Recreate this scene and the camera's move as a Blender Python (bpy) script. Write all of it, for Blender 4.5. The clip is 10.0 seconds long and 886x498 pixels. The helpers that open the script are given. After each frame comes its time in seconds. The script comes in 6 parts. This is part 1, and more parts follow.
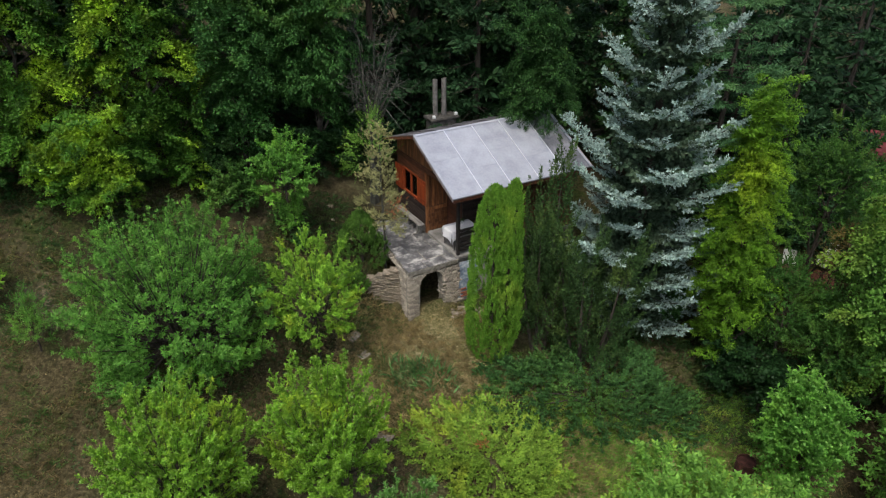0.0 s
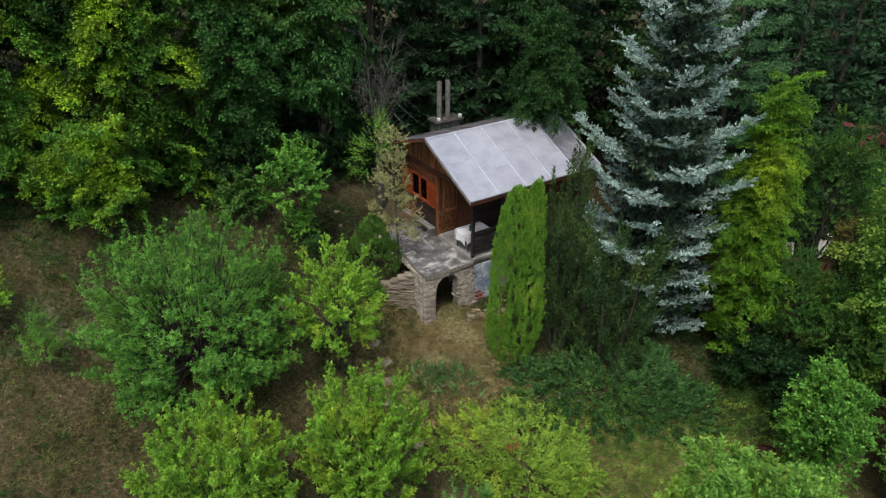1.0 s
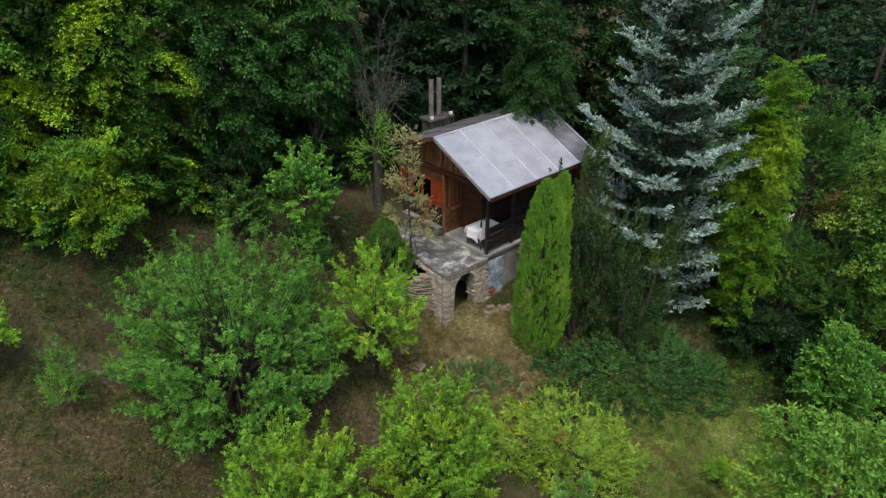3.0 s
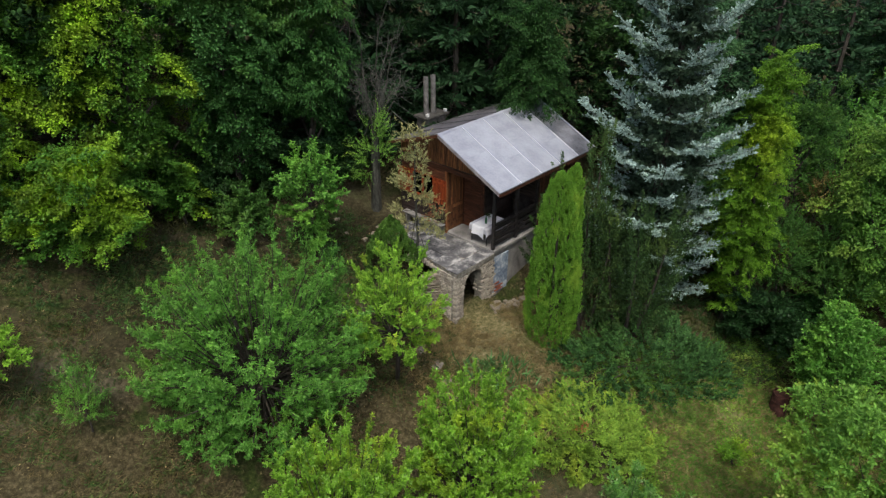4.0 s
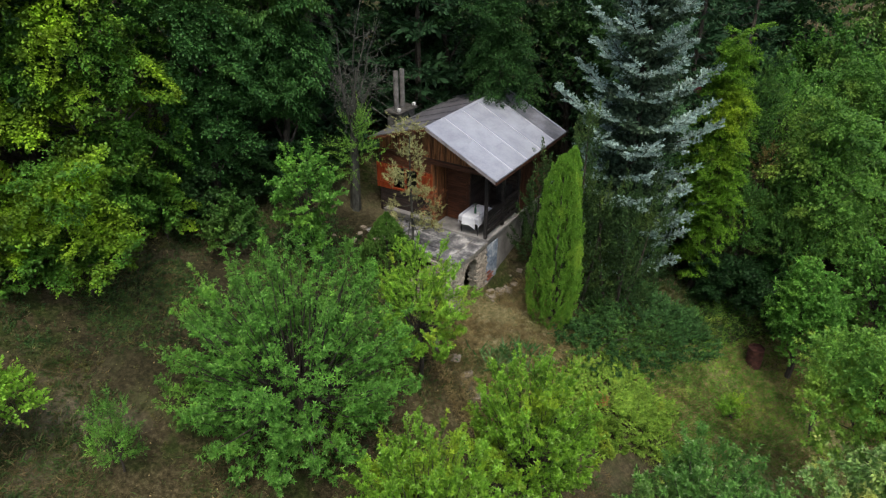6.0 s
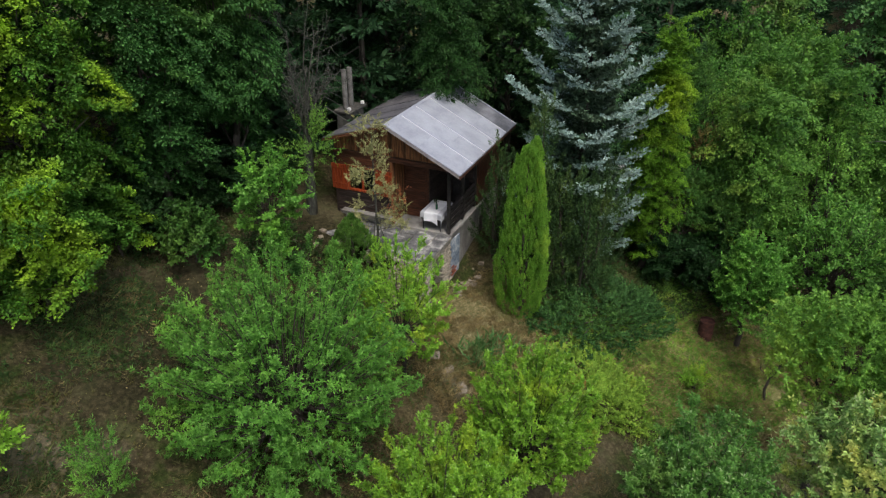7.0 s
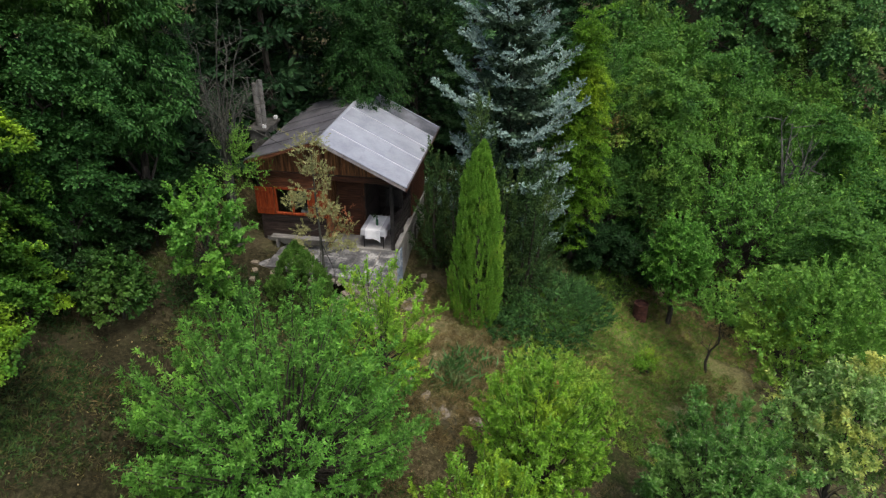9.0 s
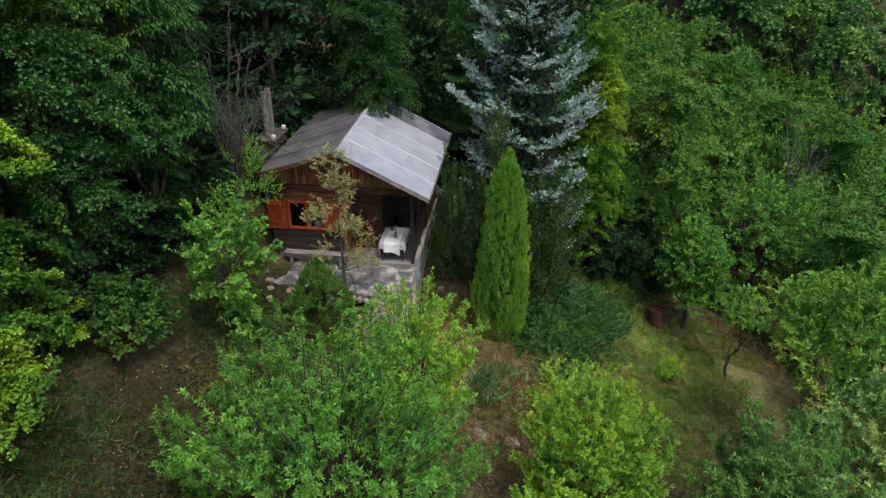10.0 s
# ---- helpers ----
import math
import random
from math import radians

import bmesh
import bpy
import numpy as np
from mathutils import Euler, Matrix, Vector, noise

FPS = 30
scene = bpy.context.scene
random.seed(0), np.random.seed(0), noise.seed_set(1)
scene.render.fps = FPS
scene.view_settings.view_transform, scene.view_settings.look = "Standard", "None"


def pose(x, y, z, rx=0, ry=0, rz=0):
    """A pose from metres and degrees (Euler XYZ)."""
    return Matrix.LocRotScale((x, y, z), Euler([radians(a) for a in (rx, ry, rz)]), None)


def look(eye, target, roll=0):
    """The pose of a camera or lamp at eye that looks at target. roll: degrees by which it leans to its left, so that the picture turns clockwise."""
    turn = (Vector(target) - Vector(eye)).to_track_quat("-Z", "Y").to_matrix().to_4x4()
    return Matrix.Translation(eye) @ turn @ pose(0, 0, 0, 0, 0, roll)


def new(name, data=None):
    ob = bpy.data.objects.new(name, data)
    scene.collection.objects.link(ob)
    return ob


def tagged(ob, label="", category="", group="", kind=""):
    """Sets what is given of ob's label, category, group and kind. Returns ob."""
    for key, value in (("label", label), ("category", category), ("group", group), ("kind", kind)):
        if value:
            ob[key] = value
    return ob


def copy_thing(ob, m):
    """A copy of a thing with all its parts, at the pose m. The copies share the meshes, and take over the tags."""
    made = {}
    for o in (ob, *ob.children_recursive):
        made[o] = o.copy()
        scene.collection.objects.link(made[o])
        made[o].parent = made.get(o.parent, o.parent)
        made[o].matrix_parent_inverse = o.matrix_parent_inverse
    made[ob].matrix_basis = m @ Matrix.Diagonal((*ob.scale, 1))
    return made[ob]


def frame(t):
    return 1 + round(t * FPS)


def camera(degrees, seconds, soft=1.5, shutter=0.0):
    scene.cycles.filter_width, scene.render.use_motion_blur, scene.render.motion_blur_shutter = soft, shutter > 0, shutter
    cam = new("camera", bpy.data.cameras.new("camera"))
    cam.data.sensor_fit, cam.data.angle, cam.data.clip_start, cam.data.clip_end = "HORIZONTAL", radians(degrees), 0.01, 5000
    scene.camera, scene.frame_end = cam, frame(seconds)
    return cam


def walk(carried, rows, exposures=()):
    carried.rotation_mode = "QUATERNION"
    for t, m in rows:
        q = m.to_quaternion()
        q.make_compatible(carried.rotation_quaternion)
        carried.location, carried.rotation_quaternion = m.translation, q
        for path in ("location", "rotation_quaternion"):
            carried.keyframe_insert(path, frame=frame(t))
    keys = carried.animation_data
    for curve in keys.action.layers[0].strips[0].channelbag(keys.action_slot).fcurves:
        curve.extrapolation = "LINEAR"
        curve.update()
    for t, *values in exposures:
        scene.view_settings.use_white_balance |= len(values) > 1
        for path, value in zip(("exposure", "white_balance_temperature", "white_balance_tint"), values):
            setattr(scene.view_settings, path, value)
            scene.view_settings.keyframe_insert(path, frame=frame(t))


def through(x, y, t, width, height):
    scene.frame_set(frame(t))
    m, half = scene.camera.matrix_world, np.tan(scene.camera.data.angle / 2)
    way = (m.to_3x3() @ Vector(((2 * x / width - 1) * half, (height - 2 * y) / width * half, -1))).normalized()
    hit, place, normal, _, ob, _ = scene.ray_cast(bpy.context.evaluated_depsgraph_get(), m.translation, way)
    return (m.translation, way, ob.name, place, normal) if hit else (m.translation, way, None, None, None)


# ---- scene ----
cam = camera(67.2, 10.0, soft=1.25)
EXPOSURE = 0.72
METRES, EYE, TILT, LEAN, TURN = 18.0, 12.0, -29.0, 0.0, 0.0
ROWS = [
    (0.0, 0.0, 0.0, 0.0, 0.0, 0.0, -0.0),
    (0.5, -0.0476, 0.0058, 0.0039, -1.65, -0.01, 0.9),
    (1.0, -0.101, 0.0123, 0.0075, -3.24, -0.03, 1.76),
    (1.5, -0.1492, 0.0186, 0.0103, -4.88, -0.1, 2.66),
    (2.0, -0.2005, 0.027, 0.0135, -6.91, -0.23, 3.74),
    (2.5, -0.2486, 0.0366, 0.0162, -8.93, -0.37, 4.84),
    (4.0, -0.4054, 0.0811, 0.0284, -15.47, -1.11, 8.23),
    (4.5, -0.4527, 0.0982, 0.034, -17.53, -1.45, 9.29),
    (5.0, -0.5031, 0.118, 0.0404, -19.82, -1.83, 10.43),
    (5.5, -0.5473, 0.137, 0.0473, -22.16, -2.31, 11.57),
    (7.0, -0.6696, 0.2106, 0.0744, -33.15, -5.1, 16.59),
    (7.5, -0.6955, 0.2396, 0.0877, -36.87, -6.25, 18.13),
    (8.0, -0.7155, 0.2765, 0.1045, -40.94, -7.55, 19.71),
    (8.5, -0.7288, 0.3148, 0.1233, -44.07, -8.64, 20.82),
    (9.0, -0.7402, 0.36, 0.1462, -46.7, -9.6, 21.72),
    (9.5, -0.7495, 0.4032, 0.1685, -48.23, -10.16, 22.2),
    (10.0, -0.7583, 0.4489, 0.193, -49.6, -10.69, 22.59),
]
walk(cam, [(t, pose(0, 0, EYE, TILT, LEAN, TURN) @ pose(METRES * x, METRES * y, METRES * z, 90 + pitch, roll, yaw)) for t, x, y, z, yaw, pitch, roll in ROWS], exposures=[(0.0, EXPOSURE), (10.0, EXPOSURE)])
# ---------------------------------------------------------------- light
world = bpy.data.worlds.new("overcast_sky")
scene.world = world
world.use_nodes = True
wn, wl = world.node_tree.nodes, world.node_tree.links
sky = wn.new("ShaderNodeTexSky")
sky.sky_type, sky.sun_disc = "NISHITA", False
sky.sun_elevation, sky.sun_rotation = radians(64), radians(198)
sky.dust_density, sky.air_density, sky.ozone_density = 4.0, 1.2, 0.6
wn["Background"].inputs["Strength"].default_value = 0.132
wl.new(sky.outputs[0], wn["Background"].inputs["Color"])

sun_data = bpy.data.lights.new("sun", "SUN")
sun_data.energy, sun_data.angle, sun_data.color = 1.25, radians(16), (1.0, 0.97, 0.9)
sun = new("sun", sun_data)
sun.matrix_world = look((-9, -18, 62), (0, 10, 0))

# ---------------------------------------------------------------- materials


def nodes_of(m):
    m.use_nodes = True
    return m.node_tree.nodes, m.node_tree.links, m.node_tree.nodes["Principled BSDF"]


def ramp(n, stops):
    r = n.new("ShaderNodeValToRGB")
    el = r.color_ramp.elements
    while len(el) < len(stops):
        el.new(0.5)
    for e, (p, c) in zip(el, stops):
        e.position, e.color = p, (*c, 1)
    return r


def surface(name, dark, mid, light, scale=6.0, rough=0.8, bump=0.3, metal=0.0, stretch=(1, 1, 1), vary=0.25, fine=40.0, spec=0.3):
    """A worn surface: broad stains, fine grain, and each piece a little different from its neighbour."""
    m = bpy.data.materials.new(name)
    n, l, b = nodes_of(m)
    tc, mp, inf = n.new("ShaderNodeTexCoord"), n.new("ShaderNodeMapping"), n.new("ShaderNodeObjectInfo")
    mp.inputs["Scale"].default_value = stretch
    l.new(tc.outputs["Object"], mp.inputs["Vector"])
    off = n.new("ShaderNodeVectorMath")
    off.operation = "MULTIPLY_ADD"
    l.new(inf.outputs["Random"], off.inputs[0])
    off.inputs[1].default_value = (17, 31, 23)
    l.new(mp.outputs[0], off.inputs[2])
    a, c = n.new("ShaderNodeTexNoise"), n.new("ShaderNodeTexNoise")
    a.inputs["Scale"].default_value, a.inputs["Detail"].default_value = scale, 5
    c.inputs["Scale"].default_value, c.inputs["Detail"].default_value = fine, 4
    l.new(off.outputs[0], a.inputs["Vector"])
    l.new(off.outputs[0], c.inputs["Vector"])
    mix = n.new("ShaderNodeMath")
    mix.operation = "MULTIPLY_ADD"
    l.new(c.outputs["Fac"], mix.inputs[0])
    mix.inputs[1].default_value = 0.45
    l.new(a.outputs["Fac"], mix.inputs[2])
    r = ramp(n, ((0.5, dark), (0.72, mid), (0.95, light)))
    l.new(mix.outputs[0], r.inputs[0])
    hsv, ran = n.new("ShaderNodeHueSaturation"), n.new("ShaderNodeMapRange")
    ran.inputs["To Min"].default_value, ran.inputs["To Max"].default_value = 1 - vary, 1 + vary
    l.new(inf.outputs["Random"], ran.inputs["Value"])
    l.new(ran.outputs[0], hsv.inputs["Value"])
    l.new(r.outputs[0], hsv.inputs["Color"])
    l.new(hsv.outputs[0], b.inputs["Base Color"])
    bp = n.new("ShaderNodeBump")
    bp.inputs["Strength"].default_value, bp.inputs["Distance"].default_value = bump, 0.02
    l.new(mix.outputs[0], bp.inputs["Height"])
    l.new(bp.outputs[0], b.inputs["Normal"])
    b.inputs["Roughness"].default_value, b.inputs["Metallic"].default_value = rough, metal
    b.inputs["Specular IOR Level"].default_value = spec
    return m


def foliage(name, dark, light, accent, share=0.2, patch=0.5, gloss=0.45, through=0.3, under=None, tuft=3.2, uneven=(0.66, 1.46), each=0.0):
    """Leaves: every leaf its own shade, with broad patches of an accent colour."""
    dark, light, accent, under = [tuple((c[0] * 1.12, c[1] * 1.03, c[2] * (1.5 if c[2] < 0.3 * c[1] else 1.0))) if c else None for c in (dark, light, accent, under)]
    m = bpy.data.materials.new(name)
    n, l, b = nodes_of(m)
    geo, tc, inf = n.new("ShaderNodeNewGeometry"), n.new("ShaderNodeTexCoord"), n.new("ShaderNodeObjectInfo")
    mean = tuple(0.48 * u + 0.52 * v for u, v in zip(dark, light))
    r = ramp(n, ((0.0, tuple(0.5 * (u + v) for u, v in zip(dark, mean))), (0.5, mean), (0.88, tuple(0.4 * u + 0.6 * v for u, v in zip(mean, light))), (1.0, under or tuple(1.1 * v for v in light))))
    l.new(geo.outputs["Random Per Island"], r.inputs[0])
    no = n.new("ShaderNodeTexNoise")
    no.noise_dimensions = "4D"
    no.inputs["Scale"].default_value, no.inputs["Detail"].default_value = patch, 3
    l.new(tc.outputs["Object"], no.inputs["Vector"])
    wk = n.new("ShaderNodeMath")
    wk.operation = "MULTIPLY"
    l.new(inf.outputs["Random"], wk.inputs[0])
    wk.inputs[1].default_value = 40
    l.new(wk.outputs[0], no.inputs["W"])
    mr = n.new("ShaderNodeMapRange")
    mr.inputs["From Min"].default_value, mr.inputs["From Max"].default_value = 0.74 - share, 0.89 - share
    l.new(no.outputs["Fac"], mr.inputs["Value"])
    mx = n.new("ShaderNodeMix")
    mx.data_type = "RGBA"
    l.new(mr.outputs[0], mx.inputs["Factor"])
    l.new(r.outputs[0], mx.inputs["A"])
    mx.inputs["B"].default_value = (*accent, 1)
    # tufts of leaves lightened and darkened by noise
    tn, tm, hs = n.new("ShaderNodeTexNoise"), n.new("ShaderNodeMapRange"), n.new("ShaderNodeHueSaturation")
    tn.inputs["Scale"].default_value, tn.inputs["Detail"].default_value, tn.inputs["Roughness"].default_value = tuft, 3, 0.6
    l.new(tc.outputs["Object"], tn.inputs["Vector"])
    tm.inputs["From Min"].default_value, tm.inputs["From Max"].default_value = 0.36, 0.66
    tm.inputs["To Min"].default_value, tm.inputs["To Max"].default_value = uneven
    l.new(tn.outputs["Fac"], tm.inputs["Value"])
    l.new(tm.outputs[0], hs.inputs["Value"])
    if each:
        # every tree of the kind a little yellower or bluer, lighter or darker
        hue, val, mul = n.new("ShaderNodeMapRange"), n.new("ShaderNodeMapRange"), n.new("ShaderNodeMath")
        hue.inputs["To Min"].default_value, hue.inputs["To Max"].default_value = 0.5 - 0.045 * each, 0.5 + 0.06 * each
        val.inputs["To Min"].default_value, val.inputs["To Max"].default_value = 1 + 0.8 * each, 1 - each
        mul.operation = "MULTIPLY"
        l.new(inf.outputs["Random"], hue.inputs["Value"])
        l.new(inf.outputs["Random"], val.inputs["Value"])
        l.new(tm.outputs[0], mul.inputs[0])
        l.new(val.outputs[0], mul.inputs[1])
        l.new(mul.outputs[0], hs.inputs["Value"])
        l.new(hue.outputs[0], hs.inputs["Hue"])
    l.new(mx.outputs["Result"], hs.inputs["Color"])
    l.new(hs.outputs[0], b.inputs["Base Color"])
    b.inputs["Roughness"].default_value, b.inputs["Specular IOR Level"].default_value = gloss + 0.05, 0.16
    tr, ms = n.new("ShaderNodeBsdfTranslucent"), n.new("ShaderNodeMixShader")
    l.new(hs.outputs[0], tr.inputs["Color"])
    ms.inputs[0].default_value = through
    l.new(b.outputs[0], ms.inputs[1])
    l.new(tr.outputs[0], ms.inputs[2])
    l.new(ms.outputs[0], n["Material Output"].inputs["Surface"])
    return m


M_APPLE = foliage("apple_leaf", (0.0477, 0.154, 0.016), (0.119, 0.313, 0.03), (0.148, 0.35, 0.03), 0.2, 0.6, under=(0.18, 0.37, 0.06))
M_PLUM = foliage("plum_leaf", (0.0977, 0.234, 0.0142), (0.168, 0.363, 0.0212), (0.256, 0.407, 0.0194), 0.22, 0.7, under=(0.24, 0.42, 0.08))
M_YOUNG = foliage("young_leaf", (0.112, 0.28, 0.0176), (0.224, 0.448, 0.0308), (0.336, 0.493, 0.0308), 0.2, 0.8)
M_MAPLE = foliage("maple_leaf", (0.026, 0.088, 0.009), (0.08, 0.208, 0.017), (0.24, 0.42, 0.018), 0.235, 0.5, tuft=1.6, uneven=(0.45, 1.7))
M_WALNUT = foliage("walnut_leaf", (0.018, 0.072, 0.012), (0.056, 0.158, 0.025), (0.09, 0.205, 0.025), 0.2, 0.4)
M_WEED = foliage("weed_leaf", (0.035, 0.085, 0.014), (0.075, 0.15, 0.024), (0.14, 0.17, 0.04), 0.22, 0.8, 0.6, 0.2)
M_NETTLE = foliage("nettle_leaf", (0.018, 0.05, 0.01), (0.045, 0.1, 0.018), (0.1, 0.1, 0.035), 0.25, 0.5)
# dark leaves of the wood, the closed canopy's shade put into the colour
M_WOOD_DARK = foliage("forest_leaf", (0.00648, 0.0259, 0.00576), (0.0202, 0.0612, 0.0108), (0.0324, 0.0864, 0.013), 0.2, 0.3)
M_VALLEY = foliage("valley_leaf", (0.0558, 0.162, 0.018), (0.135, 0.31, 0.0324), (0.198, 0.351, 0.0324), 0.2, 0.4, each=0.35)
M_LEAFY = foliage("robinia_leaf", (0.0407, 0.122, 0.0136), (0.106, 0.244, 0.0251), (0.179, 0.285, 0.029), 0.17, 0.3, each=0.35)
M_CHERRY = foliage("cherry_leaf", (0.0209, 0.0732, 0.00977), (0.0592, 0.153, 0.0195), (0.0978, 0.196, 0.0209), 0.2, 0.4)
M_GREY = foliage("willow_leaf", (0.048, 0.145, 0.019), (0.115, 0.27, 0.034), (0.15, 0.29, 0.042), 0.15, 0.5, under=(0.28, 0.4, 0.2))
M_HORN = foliage("hornbeam_leaf", (0.056, 0.155, 0.0085), (0.118, 0.262, 0.0137), (0.205, 0.345, 0.0146), 0.19, 0.45)
M_THUJA = foliage("thuja_spray", (0.0636, 0.18, 0.014), (0.159, 0.345, 0.026), (0.212, 0.382, 0.03), 0.2, 1.2, 0.6, 0.15, tuft=7.0, uneven=(0.85, 1.2))
M_YEW = foliage("yew_needle", (0.0132, 0.0381, 0.00896), (0.0414, 0.0893, 0.015), (0.0742, 0.128, 0.02), 0.2, 0.8, 0.6, 0.1)
M_JUNIPER = foliage("juniper_needle", (0.017, 0.0551, 0.0105), (0.0502, 0.134, 0.0227), (0.0729, 0.17, 0.0243), 0.22, 0.9, 0.6, 0.1, tuft=5.0, uneven=(0.5, 1.6))
M_GOLDJUN = foliage("golden_juniper", (0.0781, 0.184, 0.0161), (0.184, 0.312, 0.0263), (0.258, 0.34, 0.0243), 0.2, 0.9, 0.6, 0.1)
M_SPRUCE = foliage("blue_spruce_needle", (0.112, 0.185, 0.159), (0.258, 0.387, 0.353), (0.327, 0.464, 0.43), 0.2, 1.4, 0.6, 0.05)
# needles near the trunk, greener and darkened for the shade inside the crown
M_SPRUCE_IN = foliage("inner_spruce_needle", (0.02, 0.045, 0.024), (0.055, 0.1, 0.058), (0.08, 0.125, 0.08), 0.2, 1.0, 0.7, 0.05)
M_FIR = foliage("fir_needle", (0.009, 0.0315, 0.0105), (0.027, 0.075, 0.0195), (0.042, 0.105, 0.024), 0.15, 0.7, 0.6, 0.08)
M_FAR = foliage("far_leaf", (0.039, 0.117, 0.024), (0.0975, 0.234, 0.042), (0.169, 0.312, 0.042), 0.2, 0.2)
M_PALE = foliage("pale_apple_leaf", (0.112, 0.24, 0.045), (0.255, 0.435, 0.0825), (0.42, 0.48, 0.075), 0.22, 0.8, under=(0.3, 0.36, 0.2))
M_RUSSET = foliage("russet_leaf", (0.06, 0.05, 0.02), (0.13, 0.1, 0.035), (0.16, 0.14, 0.03), 0.25, 0.8)
M_ASH = foliage("ash_leaf", (0.014, 0.0515, 0.00936), (0.039, 0.109, 0.0172), (0.078, 0.156, 0.0203), 0.2, 0.5)
M_PINE = foliage("pine_needle", (0.03, 0.095, 0.04), (0.075, 0.18, 0.07), (0.1, 0.22, 0.075), 0.2, 0.7, 0.6, 0.08)
M_DYING = foliage("withered_needle", (0.156, 0.179, 0.072), (0.312, 0.335, 0.152), (0.281, 0.257, 0.128), 0.11, 1.6, 0.7, 0.15)
M_DWARF = foliage("dwarf_conifer_needle", (0.051, 0.129, 0.0144), (0.099, 0.216, 0.0252), (0.078, 0.174, 0.024), 0.2, 1.4, 0.6, 0.1)
M_GRASS = foliage("dry_grass", (0.1, 0.085, 0.038), (0.21, 0.175, 0.085), (0.09, 0.12, 0.026), 0.24, 0.35, 0.7, 0.2)
M_STRAW = foliage("straw", (0.17, 0.145, 0.065), (0.31, 0.265, 0.135), (0.12, 0.17, 0.035), 0.2, 0.5, 0.7, 0.2)
M_COVER = foliage("ground_cover_leaf", (0.055, 0.149, 0.015), (0.132, 0.275, 0.025), (0.22, 0.308, 0.035), 0.22, 0.8, 0.6, 0.2)
M_IRIS = foliage("iris_leaf", (0.0425, 0.128, 0.0225), (0.0935, 0.212, 0.045), (0.204, 0.246, 0.072), 0.2, 2.0)

M_BARK = surface("bark", (0.02, 0.017, 0.013), (0.042, 0.035, 0.027), (0.08, 0.068, 0.055), 9, 0.9, 0.8, stretch=(1, 1, 0.25))
M_DEADWOOD = surface("dead_wood", (0.024, 0.025, 0.02), (0.055, 0.056, 0.046), (0.12, 0.12, 0.1), 9, 0.9, 0.6, stretch=(1, 1, 0.25))
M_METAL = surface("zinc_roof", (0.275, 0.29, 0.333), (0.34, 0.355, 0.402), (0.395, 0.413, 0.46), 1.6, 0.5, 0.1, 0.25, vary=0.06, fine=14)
# the same zinc darkened, for the slope that faces away from the light
M_METAL_SHADED = surface("stained_zinc", (0.06, 0.058, 0.064), (0.105, 0.102, 0.112), (0.165, 0.162, 0.175), 1.6, 0.65, 0.15, 0.2, vary=0.08, fine=14)
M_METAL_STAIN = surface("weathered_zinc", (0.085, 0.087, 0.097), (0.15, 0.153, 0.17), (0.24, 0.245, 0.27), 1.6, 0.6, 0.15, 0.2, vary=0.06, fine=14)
# seams paler than the sheets, their glint put into the base colour
M_SEAM = surface("bright_seam", (0.58, 0.59, 0.63), (0.69, 0.7, 0.73), (0.77, 0.78, 0.81), 3, 0.3, 0.1, 0.6, vary=0.05)
M_FASCIA = surface("grey_fascia", (0.2, 0.17, 0.165), (0.32, 0.28, 0.28), (0.45, 0.41, 0.41), 3, 0.7, 0.2)
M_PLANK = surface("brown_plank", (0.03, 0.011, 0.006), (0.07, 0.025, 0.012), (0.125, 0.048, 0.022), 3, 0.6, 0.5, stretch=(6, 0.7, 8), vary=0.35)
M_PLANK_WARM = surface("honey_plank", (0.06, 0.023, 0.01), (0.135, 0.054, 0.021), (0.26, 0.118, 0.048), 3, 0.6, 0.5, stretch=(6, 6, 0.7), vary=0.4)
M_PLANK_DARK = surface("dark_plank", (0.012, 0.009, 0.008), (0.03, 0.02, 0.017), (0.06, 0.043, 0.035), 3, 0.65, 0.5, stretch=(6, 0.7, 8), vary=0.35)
M_SHUTTER = surface("orange_shutter", (0.11, 0.017, 0.006), (0.22, 0.037, 0.009), (0.32, 0.07, 0.018), 3, 0.55, 0.3, stretch=(6, 6, 0.7), vary=0.2)
M_POST = surface("black_brown_wood", (0.008, 0.007, 0.007), (0.02, 0.017, 0.016), (0.045, 0.04, 0.037), 5, 0.6, 0.3)
M_CONCRETE = surface("concrete", (0.11, 0.105, 0.097), (0.19, 0.182, 0.17), (0.29, 0.28, 0.262), 2.2, 0.9, 0.4, vary=0.1)
M_FLAG = surface("flagstone", (0.06, 0.06, 0.062), (0.125, 0.124, 0.126), (0.42, 0.41, 0.39), 2.8, 0.85, 0.4, vary=0.22, fine=16)
M_STONE = surface("rubble_stone", (0.16, 0.137, 0.107), (0.32, 0.28, 0.225), (0.49, 0.45, 0.375), 7, 0.9, 0.6, vary=0.35)
M_MORTAR = surface("mortar", (0.12, 0.11, 0.09), (0.2, 0.185, 0.155), (0.3, 0.28, 0.24), 9, 0.95, 0.5)
M_SHALE = surface("shale", (0.115, 0.097, 0.072), (0.2, 0.17, 0.128), (0.31, 0.27, 0.21), 5, 0.9, 0.6, stretch=(1, 1, 3), vary=0.22)
M_BRICK = surface("red_brick", (0.16, 0.05, 0.03), (0.27, 0.09, 0.055), (0.36, 0.16, 0.11), 8, 0.9, 0.5, vary=0.3)
M_PAINT = surface("peeling_blue_paint", (0.09, 0.12, 0.17), (0.2, 0.25, 0.31), (0.47, 0.5, 0.53), 3.0, 0.85, 0.4, fine=12)
